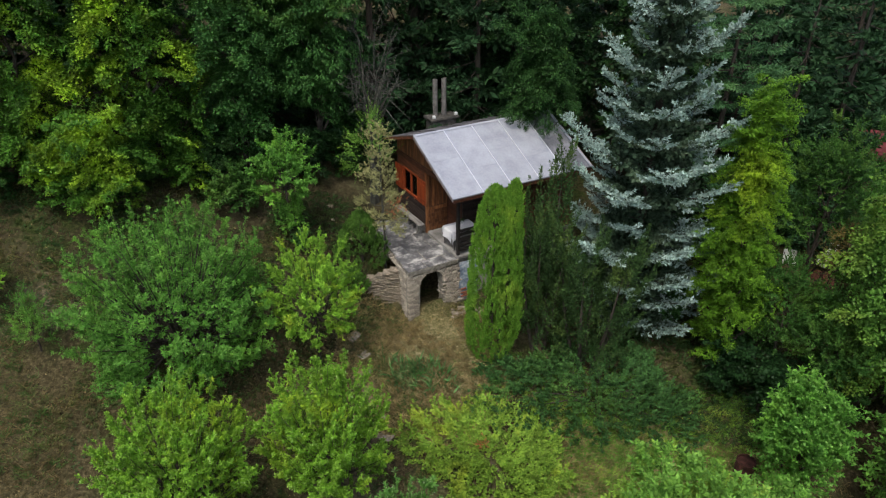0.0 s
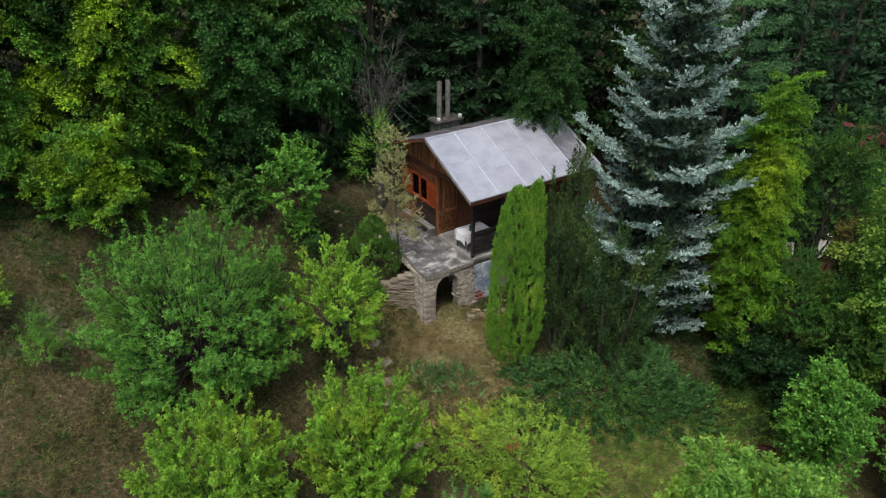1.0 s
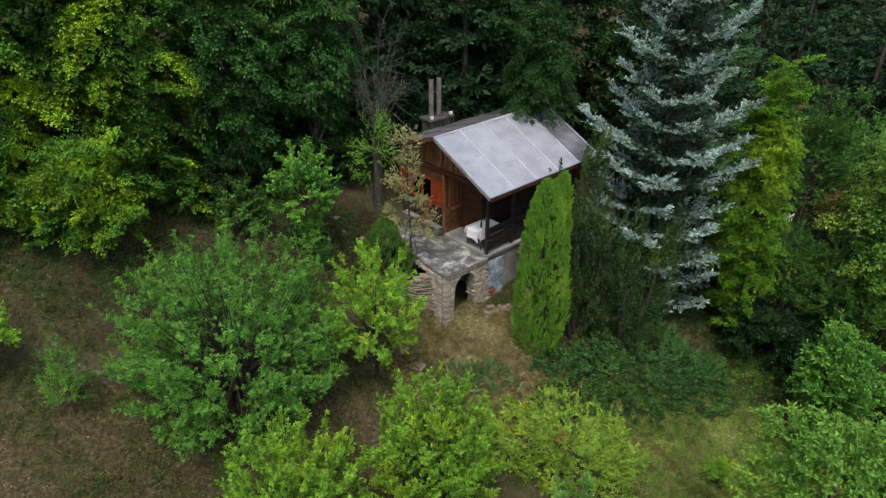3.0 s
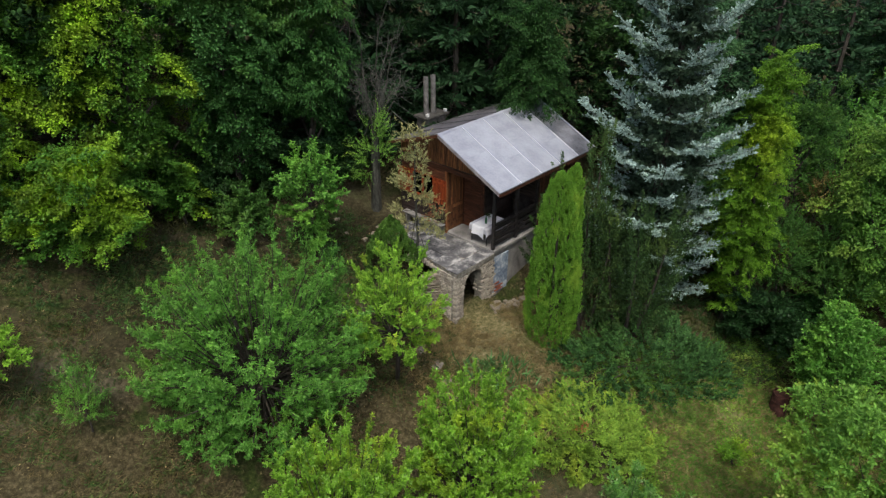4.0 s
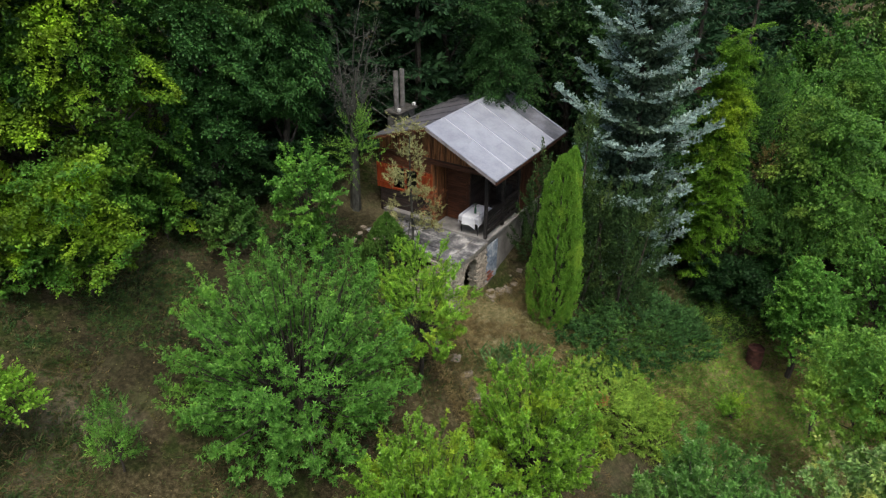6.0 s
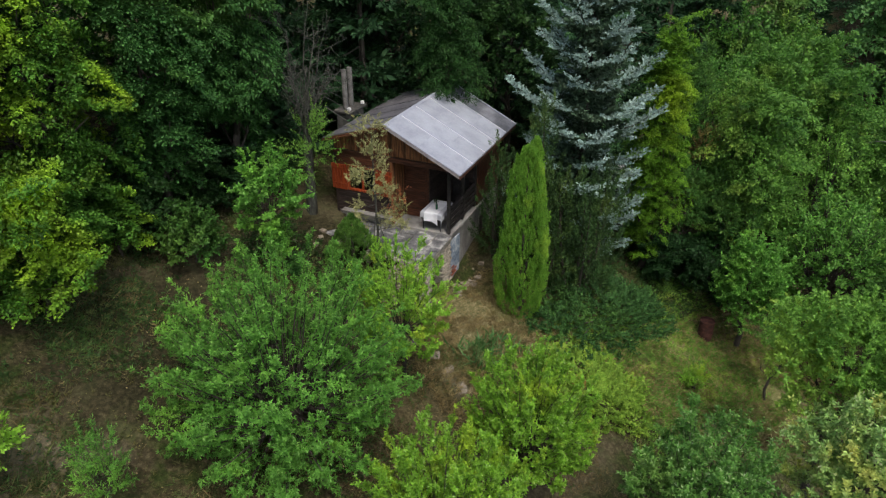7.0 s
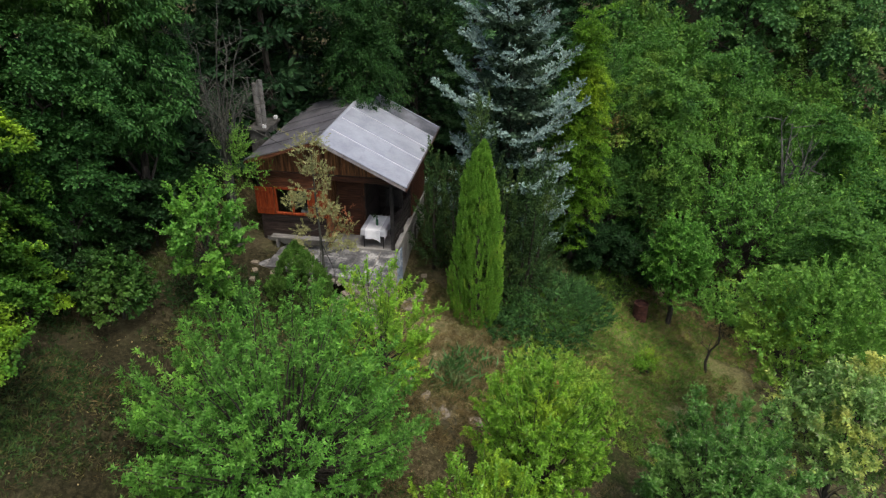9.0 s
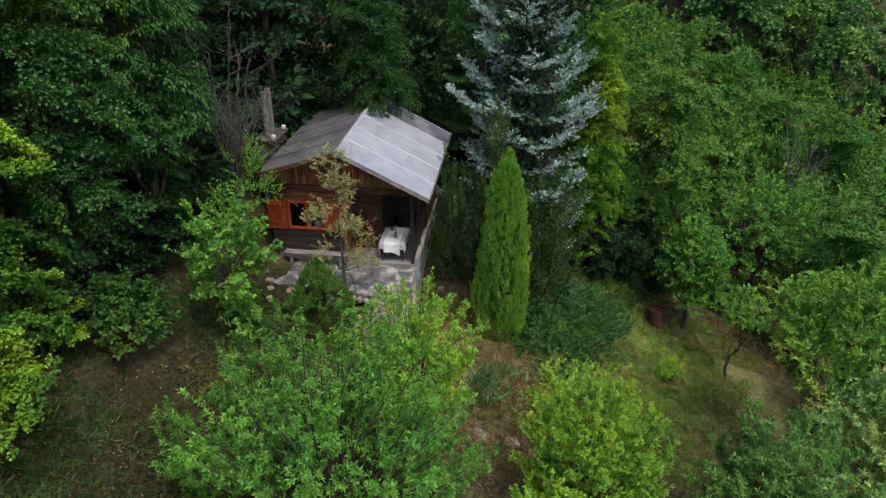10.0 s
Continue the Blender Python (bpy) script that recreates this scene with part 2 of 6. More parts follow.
M_DARKROOM = surface("unlit_plaster", (0.05, 0.045, 0.04), (0.09, 0.08, 0.07), (0.14, 0.12, 0.1), 3, 0.9, 0.2)
M_CLOTH_GREY = surface("grey_tablecloth", (0.3, 0.3, 0.33), (0.4, 0.4, 0.43), (0.47, 0.47, 0.5), 2.5, 0.9, 0.15, fine=60, vary=0.03)
M_CLOTH = surface("white_tablecloth", (0.6, 0.6, 0.62), (0.7, 0.7, 0.72), (0.77, 0.77, 0.785), 2.5, 0.9, 0.15, fine=60, vary=0.03)
M_PIPE = surface("cement_pipe", (0.06, 0.058, 0.053), (0.105, 0.101, 0.094), (0.16, 0.152, 0.145), 5, 0.9, 0.3)
M_POST_STONE = surface("sooty_stone", (0.035, 0.034, 0.031), (0.07, 0.067, 0.06), (0.12, 0.115, 0.105), 5, 0.9, 0.5)
M_WHITE = surface("white_paint", (0.55, 0.55, 0.54), (0.72, 0.72, 0.71), (0.8, 0.8, 0.79), 4, 0.6, 0.15)
M_WEATHER = surface("weathered_bench", (0.085, 0.078, 0.072), (0.16, 0.152, 0.142), (0.25, 0.24, 0.222), 4, 0.85, 0.5, stretch=(6, 0.6, 6))
M_RUST = surface("rusty_iron", (0.035, 0.014, 0.011), (0.07, 0.026, 0.019), (0.12, 0.05, 0.034), 7, 0.85, 0.5)
M_REDROOF = surface("red_roof", (0.1, 0.022, 0.026), (0.16, 0.036, 0.042), (0.22, 0.06, 0.065), 3, 0.75, 0.3)
M_BOTTLE = surface("green_glass", (0.01, 0.045, 0.02), (0.015, 0.07, 0.03), (0.03, 0.1, 0.05), 3, 0.1, 0.0, spec=0.6)
M_IRON = surface("dark_iron", (0.012, 0.012, 0.012), (0.025, 0.025, 0.025), (0.05, 0.048, 0.045), 6, 0.5, 0.2, 0.6)
M_BROWNLEAF = foliage("withered_branch", (0.2, 0.07, 0.03), (0.36, 0.15, 0.07), (0.42, 0.2, 0.1), 0.2, 2.0)

M_GLASS = bpy.data.materials.new("window_glass")
_n, _l, _b = nodes_of(M_GLASS)
_tr, _gl, _fr, _mx = _n.new("ShaderNodeBsdfTransparent"), _n.new("ShaderNodeBsdfGlossy"), _n.new("ShaderNodeFresnel"), _n.new("ShaderNodeMixShader")
_tr.inputs["Color"].default_value, _gl.inputs["Roughness"].default_value = (0.85, 0.88, 0.88, 1), 0.03
_l.new(_fr.outputs[0], _mx.inputs[0])
_l.new(_tr.outputs[0], _mx.inputs[1])
_l.new(_gl.outputs[0], _mx.inputs[2])
_l.new(_mx.outputs[0], _n["Material Output"].inputs["Surface"])

# the hillside: dry turf, bare pale earth, mossy green
M_GROUND = bpy.data.materials.new("hillside_earth")
_n, _l, _b = nodes_of(M_GROUND)
_tc = _n.new("ShaderNodeTexCoord")


def _noise(scale, detail=6, rough=0.6):
    q = _n.new("ShaderNodeTexNoise")
    q.inputs["Scale"].default_value, q.inputs["Detail"].default_value, q.inputs["Roughness"].default_value = scale, detail, rough
    _l.new(_tc.outputs["Object"], q.inputs["Vector"])
    return q


_big, _mid, _fine = _noise(0.28), _noise(1.5, 8, 0.68), _noise(9.0, 10, 0.78)
_r1 = ramp(_n, ((0.34, (0.011, 0.009, 0.0045)), (0.5, (0.044, 0.036, 0.018)), (0.64, (0.125, 0.102, 0.056))))
_l.new(_fine.outputs["Fac"], _r1.inputs[0])
_r2 = ramp(_n, ((0.34, (0.009, 0.016, 0.004)), (0.53, (0.034, 0.047, 0.012)), (0.68, (0.085, 0.095, 0.03))))
_l.new(_fine.outputs["Fac"], _r2.inputs[0])
_m1 = _n.new("ShaderNodeMix")
_m1.data_type = "RGBA"
_s1 = ramp(_n, ((0.46, (0, 0, 0)), (0.6, (1, 1, 1))))
_l.new(_mid.outputs["Fac"], _s1.inputs[0])
_l.new(_s1.outputs[0], _m1.inputs["Factor"])
_l.new(_r1.outputs[0], _m1.inputs["A"])
_l.new(_r2.outputs[0], _m1.inputs["B"])
_m2 = _n.new("ShaderNodeMix")
_m2.data_type = "RGBA"
_s2 = ramp(_n, ((0.5, (0, 0, 0)), (0.64, (1, 1, 1))))
_l.new(_big.outputs["Fac"], _s2.inputs[0])
_mul = _n.new("ShaderNodeMath")
_mul.operation = "MULTIPLY"
_l.new(_s2.outputs[0], _mul.inputs[0])
_l.new(_fine.outputs["Fac"], _mul.inputs[1])
_l.new(_mul.outputs[0], _m2.inputs["Factor"])
_l.new(_m1.outputs["Result"], _m2.inputs["A"])
_m2.inputs["B"].default_value = (0.14, 0.118, 0.07, 1)


def _turf_or_shade_patch(before, middle, radius, stops):
    """A patch with a ragged edge: close dry grass, bare earth, or painted shade."""
    dist, edge, size = _n.new("ShaderNodeVectorMath"), _n.new("ShaderNodeMath"), _n.new("ShaderNodeMapRange")
    dist.operation = "DISTANCE"
    flatten = _n.new("ShaderNodeVectorMath")
    flatten.operation = "MULTIPLY"
    flatten.inputs[1].default_value = (1, 1, 0)
    _l.new(_tc.outputs["Object"], flatten.inputs[0])
    _l.new(flatten.outputs[0], dist.inputs[0])
    dist.inputs[1].default_value = middle
    edge.operation = "MULTIPLY_ADD"
    _l.new(_mid.outputs["Fac"], edge.inputs[0])
    edge.inputs[1].default_value = 3.0
    _l.new(dist.outputs["Value"], edge.inputs[2])
    size.inputs["From Min"].default_value, size.inputs["From Max"].default_value = radius + 0.6, radius + 2.0
    size.inputs["To Min"].default_value, size.inputs["To Max"].default_value = 0.9, 0.0
    _l.new(edge.outputs[0], size.inputs["Value"])
    col, mx = ramp(_n, stops), _n.new("ShaderNodeMix")
    _l.new(_fine.outputs["Fac"], col.inputs[0])
    mx.data_type = "RGBA"
    _l.new(size.outputs[0], mx.inputs["Factor"])
    _l.new(before.outputs["Result"], mx.inputs["A"])
    _l.new(col.outputs[0], mx.inputs["B"])
    return mx


_m3 = _turf_or_shade_patch(_m2, (-0.3, 17.6, 0), 2.6, ((0.36, (0.05, 0.056, 0.018)), (0.47, (0.13, 0.12, 0.05)), (0.55, (0.2, 0.17, 0.085)), (0.66, (0.36, 0.31, 0.19))))
_m4 = _turf_or_shade_patch(_m3, (6.8, 13.0, 0), 3.8, ((0.3, (0.075, 0.085, 0.026)), (0.5, (0.18, 0.18, 0.066)), (0.7, (0.31, 0.28, 0.14))))
for _p in ((-2.85, 17.55, 0), (-2.45, 16.1, 0)):
    _m4 = _turf_or_shade_patch(_m4, _p, 0.15, ((0.3, (0.11, 0.1, 0.068)), (0.5, (0.2, 0.182, 0.13)), (0.7, (0.31, 0.29, 0.22))))
for _p in ((-13.4, 16.3, 0), (-11.9, 17.05, 0), (-13.0, 17.6, 0)):
    _m4 = _turf_or_shade_patch(_m4, _p, 0.3, ((0.3, (0.1, 0.088, 0.055)), (0.5, (0.18, 0.16, 0.108)), (0.7, (0.28, 0.255, 0.18))))
_m4 = _turf_or_shade_patch(_m4, (-12.5, 12.0, 0), 4.2, ((0.34, (0.013, 0.0115, 0.005)), (0.5, (0.058, 0.048, 0.023)), (0.64, (0.15, 0.122, 0.064))))
# mossy litter by the cabin, and the maples' shade painted into the earth
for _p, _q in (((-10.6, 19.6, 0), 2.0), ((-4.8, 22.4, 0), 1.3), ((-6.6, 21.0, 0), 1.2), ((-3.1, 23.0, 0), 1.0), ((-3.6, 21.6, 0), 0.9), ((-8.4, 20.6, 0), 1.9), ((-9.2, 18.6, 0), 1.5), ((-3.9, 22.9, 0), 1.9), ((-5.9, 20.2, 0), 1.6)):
    _m4 = _turf_or_shade_patch(_m4, _p, _q, ((0.34, (0.007, 0.007, 0.0035)), (0.5, (0.027, 0.024, 0.0115)), (0.66, (0.07, 0.062, 0.032))))
_m4 = _turf_or_shade_patch(_m4, (-4.7, 15.0, 0), 2.2, ((0.34, (0.02, 0.017, 0.008)), (0.5, (0.075, 0.061, 0.03)), (0.66, (0.17, 0.14, 0.08))))
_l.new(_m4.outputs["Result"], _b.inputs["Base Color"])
_bp = _n.new("ShaderNodeBump")
_bp.inputs["Strength"].default_value, _bp.inputs["Distance"].default_value = 0.8, 0.08
_l.new(_fine.outputs["Fac"], _bp.inputs["Height"])
_l.new(_bp.outputs[0], _b.inputs["Normal"])
_b.inputs["Roughness"].default_value, _b.inputs["Specular IOR Level"].default_value = 0.95, 0.1

# ---------------------------------------------------------------- mesh helpers


def mesh_of(name, verts, faces, material):
    me = bpy.data.meshes.new(name)
    me.from_pydata([tuple(v) for v in verts], [], [tuple(f) for f in faces])
    me.materials.append(material)
    me.update()
    return me


def part(name, me, parent, label="", m=None):
    ob = new(name, me)
    ob.parent = parent
    if m is not None:
        ob.matrix_basis = m
    if label:
        ob["label"] = label
    return ob


def bevel_box(name, lo, hi, material, bevel=0.008, wobble=0.0, rng=None, segments=1):
    """A box with broken edges; wobble pushes its corners about."""
    bm = bmesh.new()
    bmesh.ops.create_cube(bm, size=1)
    lo, hi = Vector(lo), Vector(hi)
    for v in bm.verts:
        v.co = Vector(((lo[i] + hi[i]) / 2 + v.co[i] * (hi[i] - lo[i]) for i in range(3)))
        if wobble:
            v.co += Vector((rng.uniform(-wobble, wobble) for _ in range(3)))
    if bevel:
        bmesh.ops.bevel(bm, geom=bm.edges[:], offset=bevel, segments=segments, affect="EDGES", profile=0.5)
    me = bpy.data.meshes.new(name)
    bm.to_mesh(me)
    bm.free()
    me.materials.append(material)
    return me


def tube(points, radii, sides=7):
    """Vertices and faces of a tapered tube along a line of points."""
    P = np.array(points, float)
    verts, faces = [], []
    for i, p in enumerate(P):
        d = P[min(i + 1, len(P) - 1)] - P[max(i - 1, 0)]
        d = d / (np.linalg.norm(d) + 1e-9)
        a = np.cross(d, (0.31, 0.87, 0.38))
        a /= np.linalg.norm(a)
        b = np.cross(d, a)
        for k in range(sides):
            q = 2 * math.pi * k / sides
            verts.append(p + radii[i] * (math.cos(q) * a + math.sin(q) * b))
    for i in range(len(P) - 1):
        for k in range(sides):
            j = (k + 1) % sides
            faces.append((i * sides + k, i * sides + j, (i + 1) * sides + j, (i + 1) * sides + k))
    faces.append(tuple(range(sides))[::-1])
    faces.append(tuple((len(P) - 1) * sides + k for k in range(sides)))
    return verts, faces


def tubes_mesh(name, lines, material, sides=6):
    V, F = [], []
    for pts, rad in lines:
        v, f = tube(pts, rad, sides)
        n0 = len(V)
        V += v
        F += [tuple(i + n0 for i in q) for q in f]
    return mesh_of(name, V, F, material)


def woody(ob, lines, material, apart=True):
    """The trunk, and each limb with its twigs as a part of its own."""
    if not apart:
        part("trunk", tubes_mesh("trunk", lines, material), ob)
        return
    part("trunk", tubes_mesh("trunk", lines[:1], material), ob)
    for i in range(1, len(lines), 3):
        part("limb", tubes_mesh("limb", lines[i:i + 3], material), ob)


def lathe(name, profile, material, sides=16):
    V, F = [], []
    for r, z in profile:
        for k in range(sides):
            q = 2 * math.pi * k / sides
            V.append((r * math.cos(q), r * math.sin(q), z))
    for i in range(len(profile) - 1):
        for k in range(sides):
            j = (k + 1) % sides
            F.append((i * sides + k, i * sides + j, (i + 1) * sides + j, (i + 1) * sides + k))
    F.append(tuple(range(sides))[::-1])
    F.append(tuple((len(profile) - 1) * sides + k for k in range(sides)))
    return mesh_of(name, V, F, material)


def unit(a):
    return a / (np.linalg.norm(a, axis=-1, keepdims=True) + 1e-9)


def quads_mesh(name, V, material):
    """Many loose four-cornered leaves from an array (n, 4, 3)."""
    n = len(V)
    me = bpy.data.meshes.new(name)
    me.vertices.add(4 * n)
    me.vertices.foreach_set("co", V.astype(np.float32).ravel())
    me.loops.add(4 * n)
    me.loops.foreach_set("vertex_index", np.arange(4 * n, dtype=np.int32))
    me.polygons.add(n)
    me.polygons.foreach_set("loop_start", np.arange(0, 4 * n, 4, dtype=np.int32))
    me.update(calc_edges=True)
    me.materials.append(material)
    return me


def leaves(rng, base, axis, length, per, leaf, width, spread=55, up=0.8, droop=0.0, start=0.1, fold=0.12, taper=0.3, out=0.0):
    """Leaves along shoots. base, axis (n, 3), length (n,); per leaves a shoot; leaf and width in metres; spread: degrees off the shoot."""
    n = len(base)
    s = np.linspace(start, 1.0, per)[None, :] + rng.uniform(-0.4, 0.4, (n, per)) / per
    ref = np.where(np.abs(axis[:, 2:3]) < 0.9, np.array([[0, 0, 1.0]]), np.array([[1.0, 0, 0]]))
    a = unit(np.cross(axis, ref))
    b = np.cross(axis, a)
    ang = (np.arange(per) * 2.399)[None, :] + rng.uniform(0, 6.28, (n, 1)) + rng.normal(0, 0.35, (n, per))
    side = np.cos(ang)[..., None] * a[:, None] + np.sin(ang)[..., None] * b[:, None]
    sp = np.radians(spread) * (1.15 - 0.55 * s) + rng.normal(0, 0.18, (n, per))
    d = np.cos(sp)[..., None] * axis[:, None] + np.sin(sp)[..., None] * side
    d[..., 2] -= droop
    d = unit(d)
    p = base[:, None] + axis[:, None] * (s * length[:, None])[..., None]
    p[..., 2] -= droop * 0.25 * (s ** 2) * length[:, None]
    nrm = rng.normal(0, 0.34, (n, per, 3)) + side * 0.25
    nrm[..., 2] += up
    nrm += axis[:, None] * out
    w = unit(np.cross(d, nrm))
    nn = np.cross(w, d)
    L = (leaf * (1 - taper * s) * rng.uniform(0.7, 1.2, (n, per)))[..., None]
    W = L * (width / leaf)
    q = np.stack([p, p + d * L * 0.5 + w * W * 0.5 + nn * L * fold, p + d * L, p + d * L * 0.5 - w * W * 0.5 + nn * L * fold], axis=2)
    return q.reshape(-1, 4, 3)


def sphere_dirs(rng, n, low=-0.5):
    z = rng.uniform(low, 1, n)
    q = rng.uniform(0, 2 * math.pi, n)
    r = np.sqrt(np.maximum(0, 1 - z * z))
    return np.stack([r * np.cos(q), r * np.sin(q), z], 1)


def crown_shoots(rng, radii, n, boughs=30, size=0.3, hollow=0.5, rise=0.5, length=(0.3, 0.6), low=-0.55, stray=0.12):
    """Shoots of an uneven crown: they stand in tufts on separate boughs, with gaps between; a few stray ones reach out."""
    R = np.array(radii, float)[None]
    d = sphere_dirs(rng, boughs, low)
    c = d * rng.uniform(hollow, 0.88, boughs)[:, None] * R
    big = rng.uniform(0.6, 1.25, boughs) * size
    k = rng.choice(boughs, n, p=big ** 2 / np.sum(big ** 2))
    o = rng.normal(0, 1, (n, 3))
    o = o / (np.linalg.norm(o, axis=1, keepdims=True) + 1e-6) * rng.uniform(0.25, 1.0, n)[:, None] ** 0.5
    along = d[k] * rng.uniform(-0.75, 0.75, n)[:, None] * big[k][:, None] * R
    base = c[k] + along + o * big[k][:, None] * R * 0.75
    ax = d[k] * np.array([1, 1, 0.6]) * 0.8 + o * 0.75 + rng.normal(0, 0.2, (n, 3))
    ax[:, 2] += rise
    ln = rng.uniform(length[0], length[1], n)
    out = rng.random(n) < stray
    ln[out] *= 1.5
    base[out] += d[k][out] * R * 0.1
    return base, unit(ax), ln


def limb_lines(rng, height, spread, count, base_r, fork=0.3, wander=0.12, lean=(0, 0)):
    """A trunk and its limbs, in lines and radii."""
    lines = []
    top = np.array([lean[0], lean[1], height * 0.8])
    pts = [np.array([0, 0, -0.25])]
    for i in range(1, 6):
        pts.append(top * i / 5 + np.array([rng.normal(0, wander), rng.normal(0, wander), 0]) * (i < 5))
    lines.append((pts, [base_r * (1.25 - 1.05 * i / 5) for i in range(6)]))
    for k in range(count):
        f = fork + (0.95 - fork) * k / max(1, count - 1)
        i = min(4, int(f * 5))
        s = pts[i] + (pts[i + 1] - pts[i]) * (f * 5 - i)
        q = k * 2.4 + rng.uniform(-0.4, 0.4)
        reach = spread * rng.uniform(0.65, 0.95) * (1.1 - 0.45 * f)
        e = s + np.array([math.cos(q) * reach, math.sin(q) * reach, height * rng.uniform(0.12, 0.3)])
        m = s + (e - s) * 0.5 + np.array([rng.normal(0, wander), rng.normal(0, wander), -0.06 * reach])
        r0 = base_r * (0.55 - 0.3 * f)
        lines.append(([s, m, e], [r0, r0 * 0.6, r0 * 0.22]))
        for t in range(2):
            e2 = m + np.array([rng.normal(0, 0.35 * reach), rng.normal(0, 0.35 * reach), reach * rng.uniform(0.2, 0.5)])
            lines.append(([m, (m + e2) / 2 + rng.normal(0, 0.05, 3), e2], [r0 * 0.5, r0 * 0.3, r0 * 0.1]))
    return lines


def thing(name, x, y, z, label, category, group="", kind="", turn=0.0):
    ob = new(name)
    ob.empty_display_size = 0.3
    ob.matrix_basis = pose(x, y, z, 0, 0, turn)
    return tagged(ob, label, category, group, kind)


# ---------------------------------------------------------------- the hillside
HOUSE_X, HOUSE_Y, HOUSE_TURN = 0.5, 20.38, 30.0
CU, SU = math.cos(radians(HOUSE_TURN)), math.sin(radians(HOUSE_TURN))


def to_house(x, y):
    dx, dy = x - HOUSE_X, y - HOUSE_Y
    return dx * CU + dy * SU, -dx * SU + dy * CU


def from_house(u, w):
    return HOUSE_X + u * CU - w * SU, HOUSE_Y + u * SU + w * CU


def bump(x, y, cx, cy, r, h):
    return h * np.exp(-((x - cx) ** 2 + (y - cy) ** 2) / (r * r))


def ground_z(x, y):
    """The height of the hillside, which falls to the south and east and climbs again beyond the valley."""
    x, y = np.asarray(x, float), np.asarray(y, float)
    z = -7.6 - 0.188 * np.clip(x, -60, 60) + 0.331 * np.clip(y, -50, 75)
    z = z + bump(x, y, -0.6, 19.0, 1.7, -0.45) + bump(x, y, 0.6, 16.9, 1.9, 0.45) + bump(x, y, 9.0, 14.6, 3.0, -0.5)
    z = z + bump(x, y, -14, 17, 2.5, -0.3) + bump(x, y, -2.6, 24.0, 1.6, -0.35) + bump(x, y, -2.2, 21.9, 1.0, -0.1) + bump(x, y, 1.0, 20.2, 0.95, -0.55) + bump(x, y, -2.1, 19.75, 1.05, -0.78) * np.clip((20.2 + 0.17 * (-1.35 - x) - y) / 0.3, 0, 1)
    z = z + 0.55 * np.clip(x - 32, 0, 70) + 0.12 * np.clip(y - 45, 0, 60)
    z = z + 0.06 * np.sin(x * 1.3 + 0.7 * y) + 0.05 * np.sin(2.1 * y - 0.9 * x + 1) + 0.03 * np.sin(4.3 * x + 1.3 * y)
    u, w = to_house(x, y)
    inside = np.clip(np.minimum(np.minimum(u - 0.05, 5.1 - u), np.minimum(w - 0.05, 4.5 - w)) / 0.25, 0, 1)
    under = np.clip(np.minimum(np.minimum(u + 1.75, 0.2 - u), np.minimum(w - 0.15, 1.7 - w)) / 0.2, 0, 1)
    z = z * (1 - inside) + np.minimum(z, 0.05) * inside
    return z * (1 - under) + np.minimum(z, -1.45) * under


def gz(x, y):
    return float(ground_z(x, y))


def axis_steps(lo, hi, fine, far):
    inner = list(np.arange(lo, hi + 1e-6, fine))
    out, s = [], fine
    a, b = lo, hi
    left, right = [], []
    while b < far:
        s *= 1.25
        b += s
        right.append(b)
        a -= s
        left.append(a)
    return np.array(left[::-1] + inner + right)


gx, gy = axis_steps(-18, 18, 0.22, 900), axis_steps(6, 30, 0.22, 900)
GX, GY = np.meshgrid(gx, gy)
GZ = ground_z(GX, GY)
nx, ny = len(gx), len(gy)
gme = bpy.data.meshes.new("ground")
gme.vertices.add(nx * ny)
gme.vertices.foreach_set("co", np.stack([GX, GY, GZ], -1).astype(np.float32).ravel())
idx = np.arange(nx * ny).reshape(ny, nx)
quads = np.stack([idx[:-1, :-1], idx[:-1, 1:], idx[1:, 1:], idx[1:, :-1]], -1).reshape(-1, 4).astype(np.int32)
gme.loops.add(quads.size)
gme.loops.foreach_set("vertex_index", quads.ravel())
gme.polygons.add(len(quads))
gme.polygons.foreach_set("loop_start", np.arange(0, quads.size, 4, dtype=np.int32))
gme.update(calc_edges=True)
gme.polygons.foreach_set("use_smooth", np.ones(len(quads), dtype=bool))
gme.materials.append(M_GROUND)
ground = tagged(new("ground", gme), "steep dry hillside of brown turf and bare earth", "ground", kind="structure")

# ---------------------------------------------------------------- the cabin (u along the ridge, w across, from the porch corner)
rng = random.Random(5)
nrng = np.random.default_rng(11)
cabin = thing("cabin", HOUSE_X, HOUSE_Y, 0, "small brown timber cabin with a grey sheet-metal roof on a slope", "cabin", turn=HOUSE_TURN)
RIDGE_W, RIDGE_Z, EAVE_W, EAVE_Z, LEFT_W, LEFT_Z = 2.15, 4.26, -0.53, 2.93, 4.6, 3.47
U0, U1 = -0.5, 5.35
FLOOR = 0.42


def roof_z(w):
    if w < RIDGE_W:
        return RIDGE_Z + (w - RIDGE_W) * (RIDGE_Z - EAVE_Z) / (RIDGE_W - EAVE_W)
    return RIDGE_Z - (w - RIDGE_W) * (RIDGE_Z - LEFT_Z) / (LEFT_W - RIDGE_W)


def box_part(name, lo, hi, material, parent, label="", bevel=0.008):
    return part(name, bevel_box(name, lo, hi, material, bevel), parent, label)


